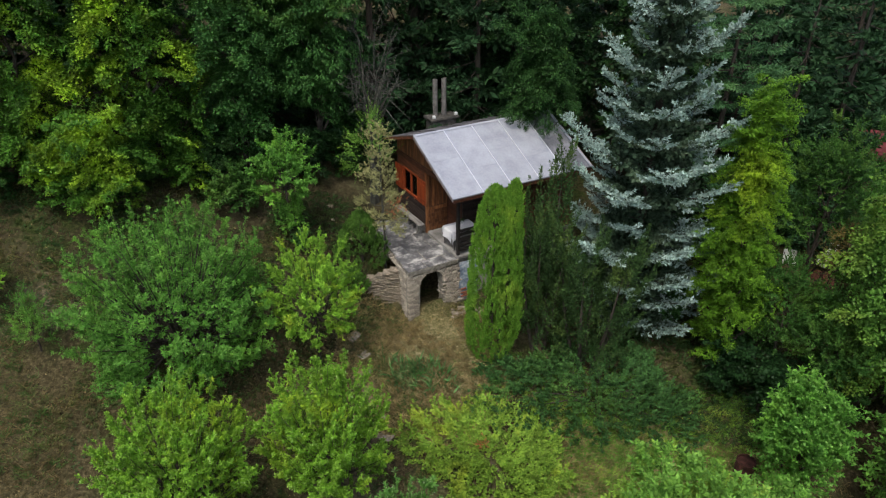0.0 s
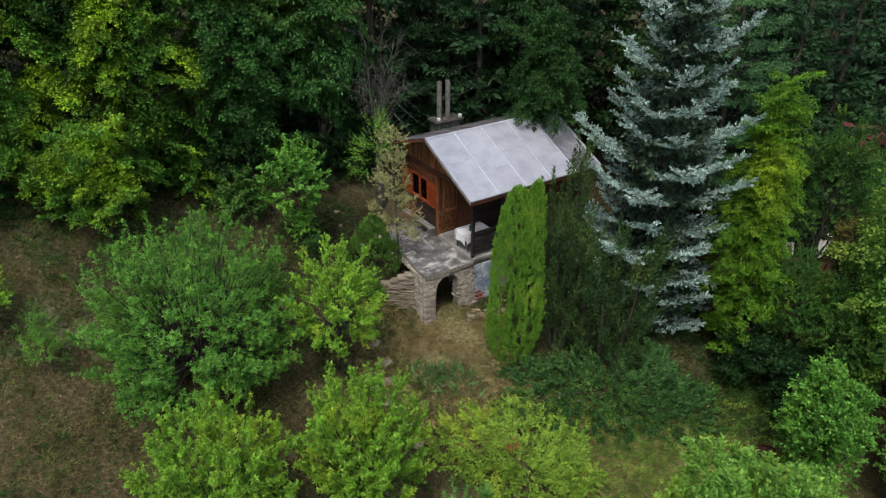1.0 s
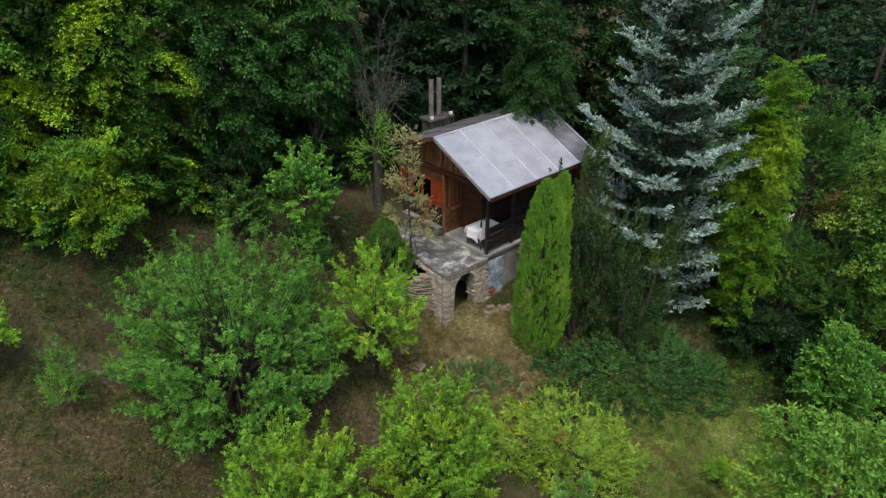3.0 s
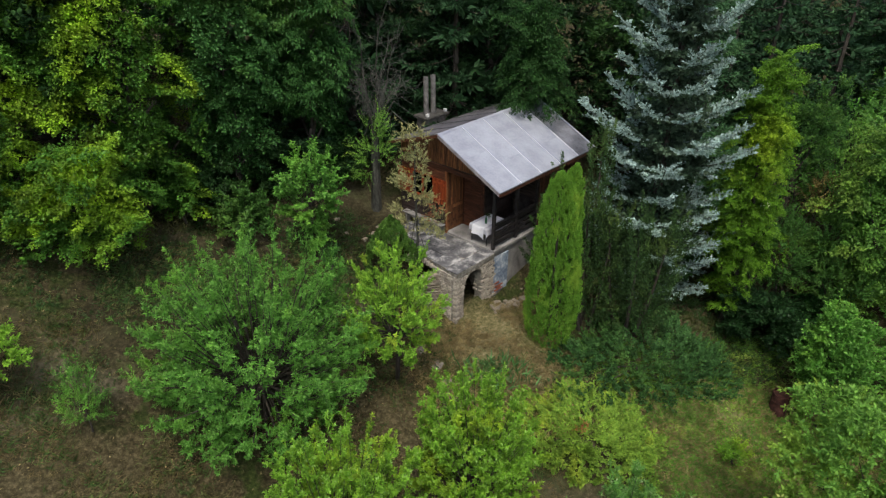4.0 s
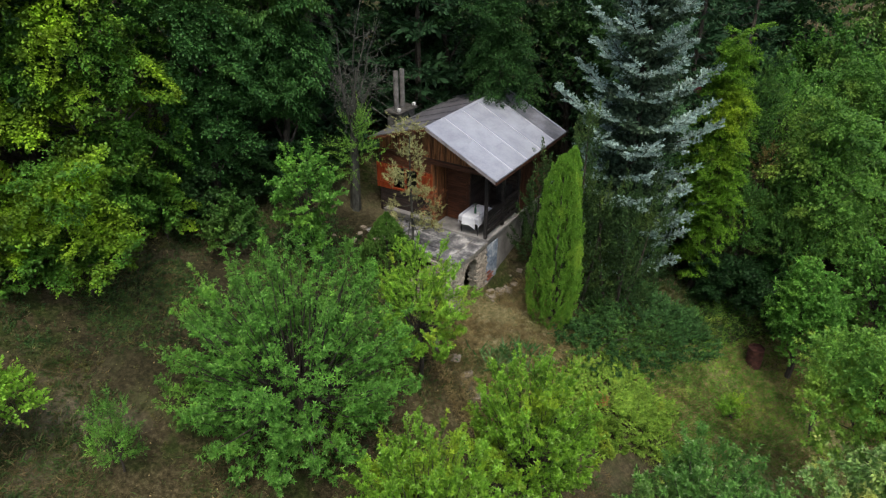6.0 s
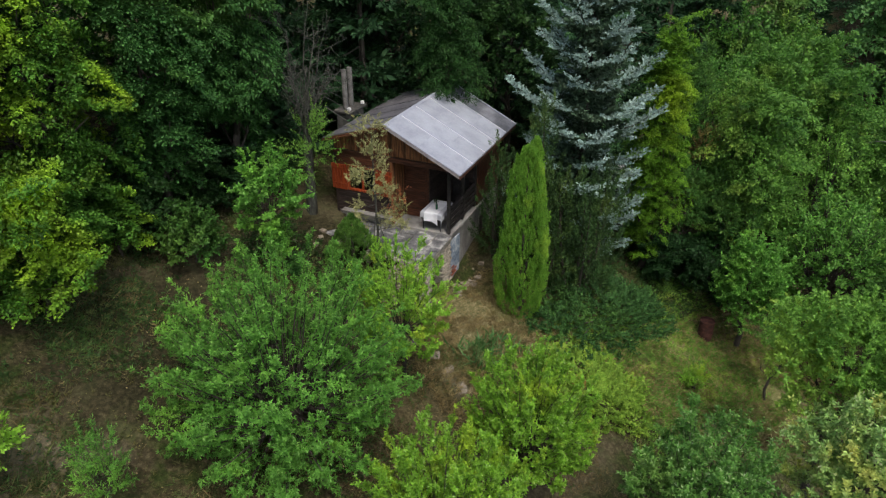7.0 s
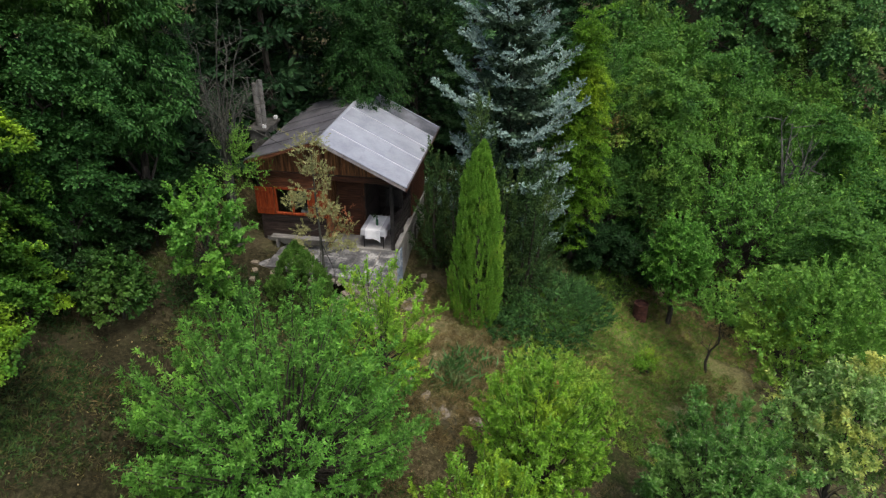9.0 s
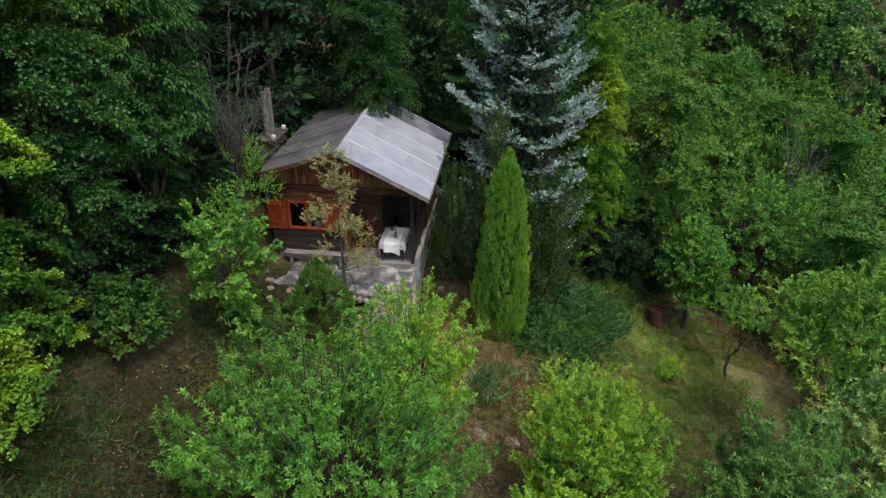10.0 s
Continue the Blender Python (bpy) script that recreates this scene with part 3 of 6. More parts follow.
def boards(parent, a, b, z0, z1, material, out, horizontal=True, size=0.14, holes=(), thick=0.028):
    """Boards, each an object, on the wall from a to b in plan, out of the wall along out; holes are (s0, s1, z0, z1) along the wall."""
    a, b = np.array(a, float), np.array(b, float)
    length = np.linalg.norm(b - a)
    e = (b - a) / length
    o = np.array(out, float)

    def put(s0, s1, h0, h1, top=None):
        lift = thick + rng.uniform(-0.005, 0.006)
        g = 0.005
        V = []
        for s, h in ((s0 + g, h0 + g), (s1 - g, h0 + g), (s1 - g, (top[1] if top else h1) - g), (s0 + g, (top[0] if top else h1) - g)):
            q = a + e * s
            V.append((q[0], q[1], h))
        c = [(V[0][i] + V[1][i] + V[2][i] + V[3][i]) / 4 for i in range(3)]
        V2 = [(v[0] + o[0] * lift, v[1] + o[1] * lift, v[2]) for v in V]
        ins = [tuple(v[i] + (c[i] - v[i]) * (0.008 / max(0.02, math.dist(v, c))) + (o[i] * 0.006 if i < 2 else 0) for i in range(3)) for v in V2]
        allv = [tuple(v[i] - c[i] for i in range(3)) for v in V + V2 + ins]
        F = [(0, 1, 5, 4), (1, 2, 6, 5), (2, 3, 7, 6), (3, 0, 4, 7), (4, 5, 9, 8), (5, 6, 10, 9), (6, 7, 11, 10), (7, 4, 8, 11), (8, 9, 10, 11)]
        ob = part("plank", mesh_of("plank", allv, F, material), parent)
        ob.location = c

    if horizontal:
        n = max(1, round((z1 - z0) / size))
        for i in range(n):
            h0, h1 = z0 + (z1 - z0) * i / n, z0 + (z1 - z0) * (i + 1) / n
            spans = [(0, length)]
            for s0, s1, q0, q1 in holes:
                if h1 > q0 + 0.03 and h0 < q1 - 0.03:
                    spans = [x for p, q in spans for x in ((p, min(q, s0)), (max(p, s1), q)) if x[1] - x[0] > 0.03]
            for s0, s1 in spans:
                put(s0, s1, h0, h1)
    else:
        n = max(1, round(length / size))
        for i in range(n):
            s0, s1 = length * i / n, length * (i + 1) / n
            if z1 is None:
                t0, t1 = roof_z((a + e * s0)[1]) - 0.11, roof_z((a + e * s1)[1]) - 0.11
                if min(t0, t1) > z0 + 0.05:
                    put(s0, s1, z0, 0, (t0, t1))
            else:
                put(s0, s1, z0, z1)


def wall(name, lo, hi, material=M_PLANK_DARK, label=""):
    return box_part(name, lo, hi, material, cabin, label, 0)


# foundation
found = part("foundation", bevel_box("foundation", (0.02, 0.0, -2.6), (5.05, 0.22, 0.3), M_CONCRETE, 0.02), cabin, "stained grey concrete foundation wall")
box_part("footing", (4.85, 0.23, -2.6), (5.06, 4.46, 0.3), M_CONCRETE, found)
box_part("footing", (0.0, 2.2, -1.6), (0.22, 4.46, 0.60), M_CONCRETE, found)
box_part("footing", (0.23, 4.24, -0.6), (4.84, 4.46, 0.60), M_CONCRETE, found)
box_part("cellar_wall", (0.02, 0.23, -1.8), (0.2, 2.19, 0.3), M_STONE, found)
box_part("porch_floor", (0.0, -0.08, 0.302), (5.06, 2.19, FLOOR), M_CONCRETE, cabin, "worn pale concrete porch floor", 0.015)
box_part("room_floor", (0.62, 2.2, 0.302), (4.84, 4.23, FLOOR + 0.1), M_PLANK_DARK, cabin)
# cellar window in the foundation
cw = part("cellar_window", bevel_box("cellar_window", (2.95, -0.012, -1.15), (3.4, 0.05, -0.2), M_PLANK_DARK, 0.004), cabin, "dark cellar window")
for lo, hi in (((2.88, -0.04, -1.22), (2.95, 0.04, -0.12)), ((3.4, -0.04, -1.22), (3.47, 0.04, -0.12)), ((2.95, -0.04, -0.2), (3.4, 0.04, -0.12)), ((2.95, -0.04, -1.22), (3.4, 0.04, -1.15))):
    box_part("frame", lo, hi, M_WEATHER, cw)
# painted plaster patch with bricks showing through
mural = part("painted_patch", bevel_box("painted_patch", (0.08, -0.028, -1.4), (0.86, 0.002, 0.12), M_PAINT, 0.012, 0.03, rng), cabin, "peeling blue and white painted plaster")
for i in range(5):
    for j in range(2):
        if rng.random() < 0.8:
            ob = part("brick", bevel_box("brick", (-0.11, -0.02, -0.032), (0.11, 0.02, 0.032), M_BRICK, 0.006), mural)
            ob.location = (0.26 + 0.23 * j + (0.11 if i % 2 else 0), -0.034, -1.3 + 0.075 * i)

# walls
front = wall("front_wall", (0.0, 2.2, 0.6), (0.08, 4.45, 1.48))
box_part("wall_core", (0.0, 3.97, 1.48), (0.08, 4.45, 2.95), M_PLANK_DARK, front, bevel=0)
box_part("wall_core", (0.0, 2.2, 1.48), (0.08, 2.78, 2.95), M_PLANK_DARK, front, bevel=0)
box_part("wall_core", (0.0, 2.78, 2.42), (0.08, 3.97, 2.95), M_PLANK_DARK, front, bevel=0)
boards(front, (0, 4.45), (0, 2.2), 0.62, 1.44, M_PLANK_DARK, (-1, 0), size=0.137)
boards(front, (0, 4.45), (0, 2.2), 1.44, 2.88, M_PLANK, (-1, 0), size=0.144, holes=((0.46, 1.69, 1.47, 2.45),))
side = wall("porch_side_wall", (0.081, 2.2, FLOOR), (0.9, 2.27, 2.95))
boards(side, (0.0, 2.2), (0.9, 2.2), 0.44, 1.4, M_PLANK_WARM, (0, -1), size=0.137)
boards(side, (0.0, 2.2), (0.9, 2.2), 1.42, 2.88, M_PLANK_WARM, (0, -1), horizontal=False, size=0.1)
entry = wall("entry_wall", (0.9, 1.19, FLOOR), (0.98, 2.199, 2.95))
boards(entry, (0.9, 2.199), (0.9, 1.19), 0.44, 2.9, M_PLANK, (-1, 0), size=0.145, holes=((0.06, 0.95, 0.4, 2.46),))
inner = wall("inner_wall", (0.981, 1.19, FLOOR), (2.6, 1.26, 3.3))
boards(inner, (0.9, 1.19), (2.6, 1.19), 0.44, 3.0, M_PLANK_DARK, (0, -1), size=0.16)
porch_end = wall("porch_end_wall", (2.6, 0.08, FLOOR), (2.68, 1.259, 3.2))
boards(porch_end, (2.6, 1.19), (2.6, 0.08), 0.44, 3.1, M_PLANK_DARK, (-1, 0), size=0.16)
longw = wall("long_wall", (2.6, 0.0, FLOOR), (5.0, 0.079, 3.1))
boards(longw, (2.6, 0.0), (5.0, 0.0), 0.44, 2.98, M_PLANK, (0, -1), horizontal=False, size=0.13)
backw = wall("back_wall", (4.92, 0.08, FLOOR), (5.0, 4.37, 2.949))
boards(backw, (5.0, 0.0), (5.0, 4.45), 0.6, 2.94, M_PLANK, (1, 0), size=0.16)
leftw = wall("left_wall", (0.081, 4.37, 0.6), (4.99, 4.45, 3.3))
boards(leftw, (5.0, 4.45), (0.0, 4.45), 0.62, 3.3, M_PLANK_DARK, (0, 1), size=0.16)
# gable with upright boards over the beam
gv = [(0.0, w, 2.95) for w in (-0.02, 2.15, 4.45)] + [(0.0, w, roof_z(w) - 0.1) for w in (4.45, 2.15, -0.02)]
gv2 = [(0.07, y, z) for _, y, z in gv]
gb = [(4.93, y, z) for _, y, z in gv]
part("back_gable", mesh_of("back_gable", gb + [(4.99, y, z) for _, y, z in gv], [(0, 1, 2, 3, 4, 5), (11, 10, 9, 8, 7, 6), (0, 5, 11, 6), (5, 4, 10, 11), (4, 3, 9, 10), (3, 2, 8, 9), (2, 0, 6, 8)], M_PLANK_DARK), cabin)
gable = part("gable_wall", mesh_of("gable_wall", gv + gv2, [(0, 1, 2, 3, 4, 5), (11, 10, 9, 8, 7, 6), (0, 5, 11, 6), (5, 4, 10, 11), (4, 3, 9, 10), (3, 2, 8, 9), (2, 0, 6, 8)], M_PLANK_DARK), cabin)
boards(gable, (0, 4.45), (0, -0.02), 3.0, None, M_PLANK_WARM, (-1, 0), horizontal=False, size=0.135)
box_part("beam", (-0.07, -0.12, 2.8), (0.06, 4.5, 2.97), M_PLANK, cabin, "dark brown gable beam", 0.012)
box_part("eave_beam", (0.065, -0.06, 2.84), (4.99, 0.06, 2.96), M_POST, cabin, "", 0.01)
box_part("corner_post", (-0.045, 2.15, 0.36), (0.06, 2.255, 2.8), M_PLANK_WARM, cabin, "honey-brown corner post", 0.012)
box_part("corner_post", (-0.04, 4.4, 0.5), (0.06, 4.5, 2.8), M_PLANK_DARK, cabin, "", 0.012)
# window in the front wall, with two open orange shutters
win = box_part("window", (-0.055, 2.78, 1.46), (0.05, 3.97, 1.54), M_SHUTTER, cabin, "two-light window with orange-brown frame", 0.01)
for lo, hi in (((-0.05, 2.78, 2.36), (0.05, 3.97, 2.44)), ((-0.05, 2.78, 1.54), (0.05, 2.85, 2.36)), ((-0.05, 3.9, 1.54), (0.05, 3.97, 2.36)), ((-0.05, 3.33, 1.54), (0.05, 3.4, 2.36))):
    box_part("frame", lo, hi, M_SHUTTER, win)
for lo, hi in (((0.0, 2.85, 1.54), (0.006, 3.33, 2.36)), ((0.0, 3.4, 1.54), (0.006, 3.9, 2.36))):
    pn = box_part("pane", lo, hi, M_GLASS, win, bevel=0)
    pn.visible_shadow = False
for w0, w1 in ((3.99, 4.6), (2.17, 2.76)):
    sh = box_part("shutter", (-0.062, w0, 1.46), (-0.04, w1, 2.42), M_SHUTTER, cabin, "open orange-red board shutter", 0.004)
    for i in range(5):
        a0 = w0 + (w1 - w0) * i / 5
        box_part("board", (-0.078, a0 + 0.004, 1.46), (-0.0625, a0 + (w1 - w0) / 5 - 0.004, 2.42), M_SHUTTER, sh, bevel=0.004)
    for z in (1.62, 2.22):
        box_part("batten", (-0.098, w0 + 0.03, z), (-0.0785, w1 - 0.03, z + 0.08), M_SHUTTER, sh, bevel=0.004)
# plank door
door = box_part("door", (0.865, 1.3, 0.43), (0.9, 2.1, 2.44), M_PLANK, cabin, "closed reddish-brown plank door", 0.006)
for i in range(6):
    z = 0.45 + i * 0.33
    box_part("board", (0.848, 1.32, z), (0.8645, 2.08, z + 0.32), M_PLANK, door, bevel=0.006)
for lo, hi in (((0.845, 2.1, 0.43), (0.9, 2.165, 2.51)), ((0.845, 1.235, 0.43), (0.9, 1.3, 2.51)), ((0.845, 1.3, 2.44), (0.9, 2.1, 2.51))):
    box_part("frame", lo, hi, M_PLANK, door)
hd = part("handle", tubes_mesh("handle", [([(0.84, 1.38, 1.45), (0.8, 1.38, 1.45), (0.8, 1.48, 1.45)], [0.01, 0.01, 0.009])], M_IRON), door)
# porch posts and rail
for u in (0.06, 1.34, 2.55):
    box_part("post", (u - 0.055, 0.0 + 0.005, FLOOR), (u + 0.055, 0.115, 2.84), M_POST, cabin, "black-brown porch post", 0.01)
for i, z in enumerate((0.56, 0.76, 0.96, 1.16)):
    for a0, a1 in ((0.12, 1.28), (1.4, 2.49)):
        box_part("rail_board", (a0, 0.02, z), (a1, 0.05, z + 0.13), M_POST, cabin, "", 0.006)
for a0, a1 in ((0.12, 1.28), (1.4, 2.49)):
    box_part("handrail", (a0, -0.02, 1.33), (a1, 0.11, 1.38), M_POST, cabin, "", 0.01)

# roof: boarding, sheets, seams, fascias
rv = []
for w, z in ((EAVE_W, EAVE_Z), (RIDGE_W, RIDGE_Z), (LEFT_W, LEFT_Z)):
    for u in (U0, U1):
        for dz in (-0.012, -0.075):
            rv.append((u, w, z + dz))
roof = part("roof", mesh_of("roof", rv, [(0, 2, 6, 4), (4, 6, 10, 8), (5, 7, 3, 1), (9, 11, 7, 5), (0, 4, 5, 1), (4, 8, 9, 5), (2, 3, 7, 6), (6, 7, 11, 10), (0, 1, 3, 2), (8, 10, 11, 9)], M_PLANK_DARK), cabin, "double-pitched roof of grey metal sheets")


def sheet(u0, u1, wa, wb, lift, material):
    """One metal sheet on the roof slope, slightly dented."""
    nu, nw = 7, 9
    V, F = [], []
    for i in range(nu):
        for j in range(nw):
            u, w = u0 + (u1 - u0) * i / (nu - 1), wa + (wb - wa) * j / (nw - 1)
            edge = 0 < i < nu - 1 and 0 < j < nw - 1
            V.append((u, w, roof_z(w) + lift + (rng.uniform(-0.0035, 0.004) if edge else 0)))
    k = nu * nw
    V += [(x, y, z - 0.006) for x, y, z in V]
    V += V[:k]
    up = wb > wa
    for i in range(nu - 1):
        for j in range(nw - 1):
            q = (i * nw + j, (i + 1) * nw + j, (i + 1) * nw + j + 1, i * nw + j + 1)
            F.append(q if up else q[::-1])
    ring = [i * nw for i in range(nu)] + [(nu - 1) * nw + j for j in range(1, nw)] + [i * nw + nw - 1 for i in range(nu - 2, -1, -1)] + [j for j in range(nw - 2, 0, -1)]
    for a0, b0 in zip(ring, ring[1:] + ring[:1]):
        F.append((a0 + 2 * k, a0 + k, b0 + k, b0 + 2 * k) if up else (b0 + 2 * k, b0 + k, a0 + k, a0 + 2 * k))
    ob = part("roof_sheet", mesh_of("roof_sheet", V, F, material), roof)
    for p in ob.data.polygons:
        p.use_smooth = True
    return ob


seams = [U0, 0.66, 1.82, 2.98, 4.14, U1]
for i in range(5):
    split = EAVE_W + (0.95 if i % 2 else 1.5)
    sheet(seams[i] + 0.006, seams[i + 1] - 0.006, EAVE_W - 0.02, split + 0.04, 0.006, M_METAL_STAIN if i == 4 else M_METAL)
    sheet(seams[i] + 0.006, seams[i + 1] - 0.006, split, RIDGE_W, 0.011, M_METAL_STAIN if i == 4 else M_METAL)
    sheet(seams[i] + 0.006, seams[i + 1] - 0.006, LEFT_W, RIDGE_W, 0.006, M_METAL_SHADED)


def strip(name, u0, u1, wa, wb, lift, high, material, parent):
    V = []
    for w in (wa, wb):
        for u in (u0, u1):
            for dz in (0, high):
                V.append((u, w, roof_z(w) + lift + dz))
    return part(name, mesh_of(name, V, [(0, 2, 3, 1), (4, 5, 7, 6), (0, 1, 5, 4), (2, 6, 7, 3), (1, 3, 7, 5), (0, 4, 6, 2)], material), parent)


for u in seams[1:-1]:
    strip("seam", u - 0.02, u + 0.02, EAVE_W - 0.02, RIDGE_W, 0.006, 0.028, M_SEAM, roof)
    strip("seam", u - 0.02, u + 0.02, RIDGE_W, LEFT_W, 0.006, 0.03, M_METAL_SHADED, roof)
for u in (U0, U1 - 0.09):
    strip("rake_flashing", u - 0.03, u + 0.045, EAVE_W - 0.03, RIDGE_W, 0.024, 0.022, M_METAL, roof)
    strip("rake_flashing", u - 0.02, u + 0.09, RIDGE_W, LEFT_W, 0.018, 0.022, M_METAL_SHADED, roof)
ridge_cap = part("ridge_cap", mesh_of("ridge_cap", [(u, w, z) for u in (U0 - 0.02, U1 + 0.02) for w, z in ((RIDGE_W - 0.07, roof_z(RIDGE_W - 0.07) + 0.04), (RIDGE_W, RIDGE_Z + 0.05), (RIDGE_W + 0.07, roof_z(RIDGE_W + 0.07) + 0.04), (RIDGE_W, RIDGE_Z + 0.03))], [(0, 4, 5, 1), (1, 5, 6, 2), (2, 6, 7, 3), (3, 7, 4, 0), (0, 1, 2, 3), (7, 6, 5, 4)], M_METAL), roof)
for wa, wb, mat in ((EAVE_W, RIDGE_W, M_FASCIA), (RIDGE_W, LEFT_W, M_PLANK)):
    for u in (U0, U1):
        strip("bargeboard", u - 0.03 if u < 0 else u, u if u < 0 else u + 0.03, wa, wb, -0.1, 0.1, mat, roof)
box_part("eave_board", (U0, EAVE_W - 0.03, EAVE_Z - 0.15), (U1, EAVE_W, EAVE_Z + 0.0), M_PLANK, roof, "", 0.006)
box_part("gutter_edge", (U0 - 0.03, EAVE_W - 0.06, EAVE_Z - 0.02), (U1 + 0.03, EAVE_W - 0.032, EAVE_Z + 0.02), M_METAL_STAIN, roof, "", 0.005)
for i in range(9):
    u = -0.35 + i * 0.66
    strip("rafter", u, u + 0.07, EAVE_W + 0.03, RIDGE_W - 0.02, -0.17, 0.09, M_PLANK_DARK, roof)

# chimney block with two pipes at the back
chim = part("chimney", bevel_box("chimney", (1.75, 4.82, -0.3), (2.85, 5.4, 3.62), M_POST_STONE, 0.03, 0.02, rng), cabin, "stone chimney block with two grey pipes")
box_part("cap", (1.66, 4.74, 3.622), (2.94, 5.48, 3.74), M_POST_STONE, chim, "", 0.03)
for u in (2.02, 2.42):
    pp = part("pipe", lathe("pipe", [(0.1, 3.742), (0.1, 5.2), (0.085, 5.21), (0.08, 5.0)], M_PIPE, 14), chim, "grey cement flue pipe", Matrix.Translation((u, 5.12, 0)))
for u in (1.82, 2.82):
    box_part("cap_block", (u - 0.06, 4.8, 3.742), (u + 0.06, 4.92, 3.86), M_WHITE, chim, "small white block", 0.015)

# ---------------------------------------------------------------- things on the porch
H = pose(HOUSE_X, HOUSE_Y, 0, 0, 0, HOUSE_TURN)


def house_thing(name, u, w, z, label, category, turn=0.0, group=""):
    x, y = from_house(u, w)
    return thing(name, x, y, z, label, category, group, turn=HOUSE_TURN + turn)


table = house_thing("table", 0.59, 0.73, FLOOR, "table with thin iron legs on the porch", "table")
part("tabletop", bevel_box("tabletop", (-0.53, -0.38, 0.655), (0.53, 0.38, 0.69), M_PLANK, 0.008), table)
for sx in (-0.48, 0.48):
    for sy in (-0.33, 0.33):
        part("leg", tubes_mesh("leg", [([(sx, sy, 0), (sx, sy, 0.655)], [0.016, 0.016])], M_IRON, 8), table)


def draped(name, half_x, half_y, lift, material, steps=26, sag=0.0):
    """A cloth over the tabletop: flat on it, hanging over its edges in soft folds, its corners in points."""
    CV, CF = [], []
    for i in range(steps + 1):
        for j in range(steps + 1):
            x, y = half_x * (2 * i / steps - 1), half_y * (2 * j / steps - 1)
            ox, oy = max(0, abs(x) - 0.54), max(0, abs(y) - 0.39)
            fx = min(abs(x), 0.54) + min(ox, 0.012) + 0.08 * ox + 0.03 * math.sin(9 * y) * (ox > 0.02) * ox * 4
            fy = min(abs(y), 0.39) + min(oy, 0.012) + 0.08 * oy + 0.03 * math.sin(11 * x) * (oy > 0.02) * oy * 4
            z = max(-(ox + oy), -0.42) + lift + 0.003 * math.sin(7 * x) * math.cos(5 * y) - sag * (ox > 0.02) * max(0, -y) * ox * 4
            CV.append((math.copysign(fx + lift * (ox > 0), x), math.copysign(fy + lift * (oy > 0), y), z))
    for i in range(steps):
        for j in range(steps):
            a0 = i * (steps + 1) + j
            CF.append((a0, a0 + steps + 1, a0 + steps + 2, a0 + 1))
    return mesh_of(name, CV, CF, material)


cloth = house_thing("tablecloth", 0.59, 0.73, FLOOR + 0.692, "pale grey tablecloth with a white runner on the porch table", "tablecloth")
for me, words in ((draped("cloth", 0.76, 0.62, 0.006, M_CLOTH_GREY), "pale grey cloth"), (draped("runner", 0.86, 0.25, 0.013, M_CLOTH, sag=0.45), "white runner")):
    cl = part(me.name, me, cloth, words)
    cl.modifiers.new("thick", "SOLIDIFY").thickness = 0.004
bt = house_thing("bottle", 0.38, 0.66, FLOOR + 0.712, "dark green glass bottle on the white tablecloth", "bottle")
part("body", lathe("body", [(0.04, 0), (0.042, 0.02), (0.042, 0.17), (0.03, 0.21), (0.015, 0.24), (0.014, 0.3)], M_BOTTLE), bt)
part("cap", lathe("cap", [(0.016, 0.301), (0.016, 0.325)], M_IRON), bt)
cup = house_thing("flower_pot", 0.72, 0.85, FLOOR + 0.712, "small white pot with a dark green plant", "plant pot")
part("pot", lathe("pot", [(0.05, 0), (0.07, 0.12), (0.062, 0.12), (0.05, 0.1)], M_WHITE), cup)
pb, pa, pl = crown_shoots(nrng, (0.05, 0.05, 0.05), 26, hollow=0.1, rise=0.6, length=(0.06, 0.12), low=0, boughs=8)
pb[:, 2] += 0.11
part("plant", quads_mesh("plant", leaves(nrng, pb, pa, pl, 6, 0.05, 0.02), M_YEW), cup)["kind"] = "stuff"
cup2 = house_thing("cup", 0.33, 0.5, FLOOR + 0.712, "small white cup on the tablecloth", "cup")
part("body", lathe("body", [(0.03, 0), (0.04, 0.09), (0.035, 0.09), (0.026, 0.01)], M_WHITE), cup2)
# seat against the porch end
seat = house_thing("porch_bench", 2.1, 0.55, FLOOR, "dark wooden bench with a grey back at the porch end", "bench")
part("seat", bevel_box("seat", (-0.3, -0.32, 0.4), (0.3, 0.32, 0.45), M_POST, 0.01), seat)
part("backrest", bevel_box("backrest", (0.27, -0.32, 0.45), (0.31, 0.32, 1.15), M_POST, 0.01), seat)
for sx in (-0.25, 0.25):
    for sy in (-0.26, 0.26):
        part("leg", bevel_box("leg", (sx - 0.03, sy - 0.03, 0), (sx + 0.03, sy + 0.03, 0.4), M_POST, 0.004), seat)
# weathered bench by the front wall
TERRACE = 0.36
bench = house_thing("bench", -0.26, 3.12, TERRACE, "weathered grey plank bench against the cabin front", "bench")
part("seat", bevel_box("seat", (-0.13, -1.0, 0.38), (0.13, 1.0, 0.425), M_WEATHER, 0.008), bench)
for sy in (-0.8, 0.8):
    part("leg", bevel_box("leg", (-0.12, sy - 0.03, 0), (0.1, sy + 0.03, 0.38), M_WEATHER, 0.008), bench)
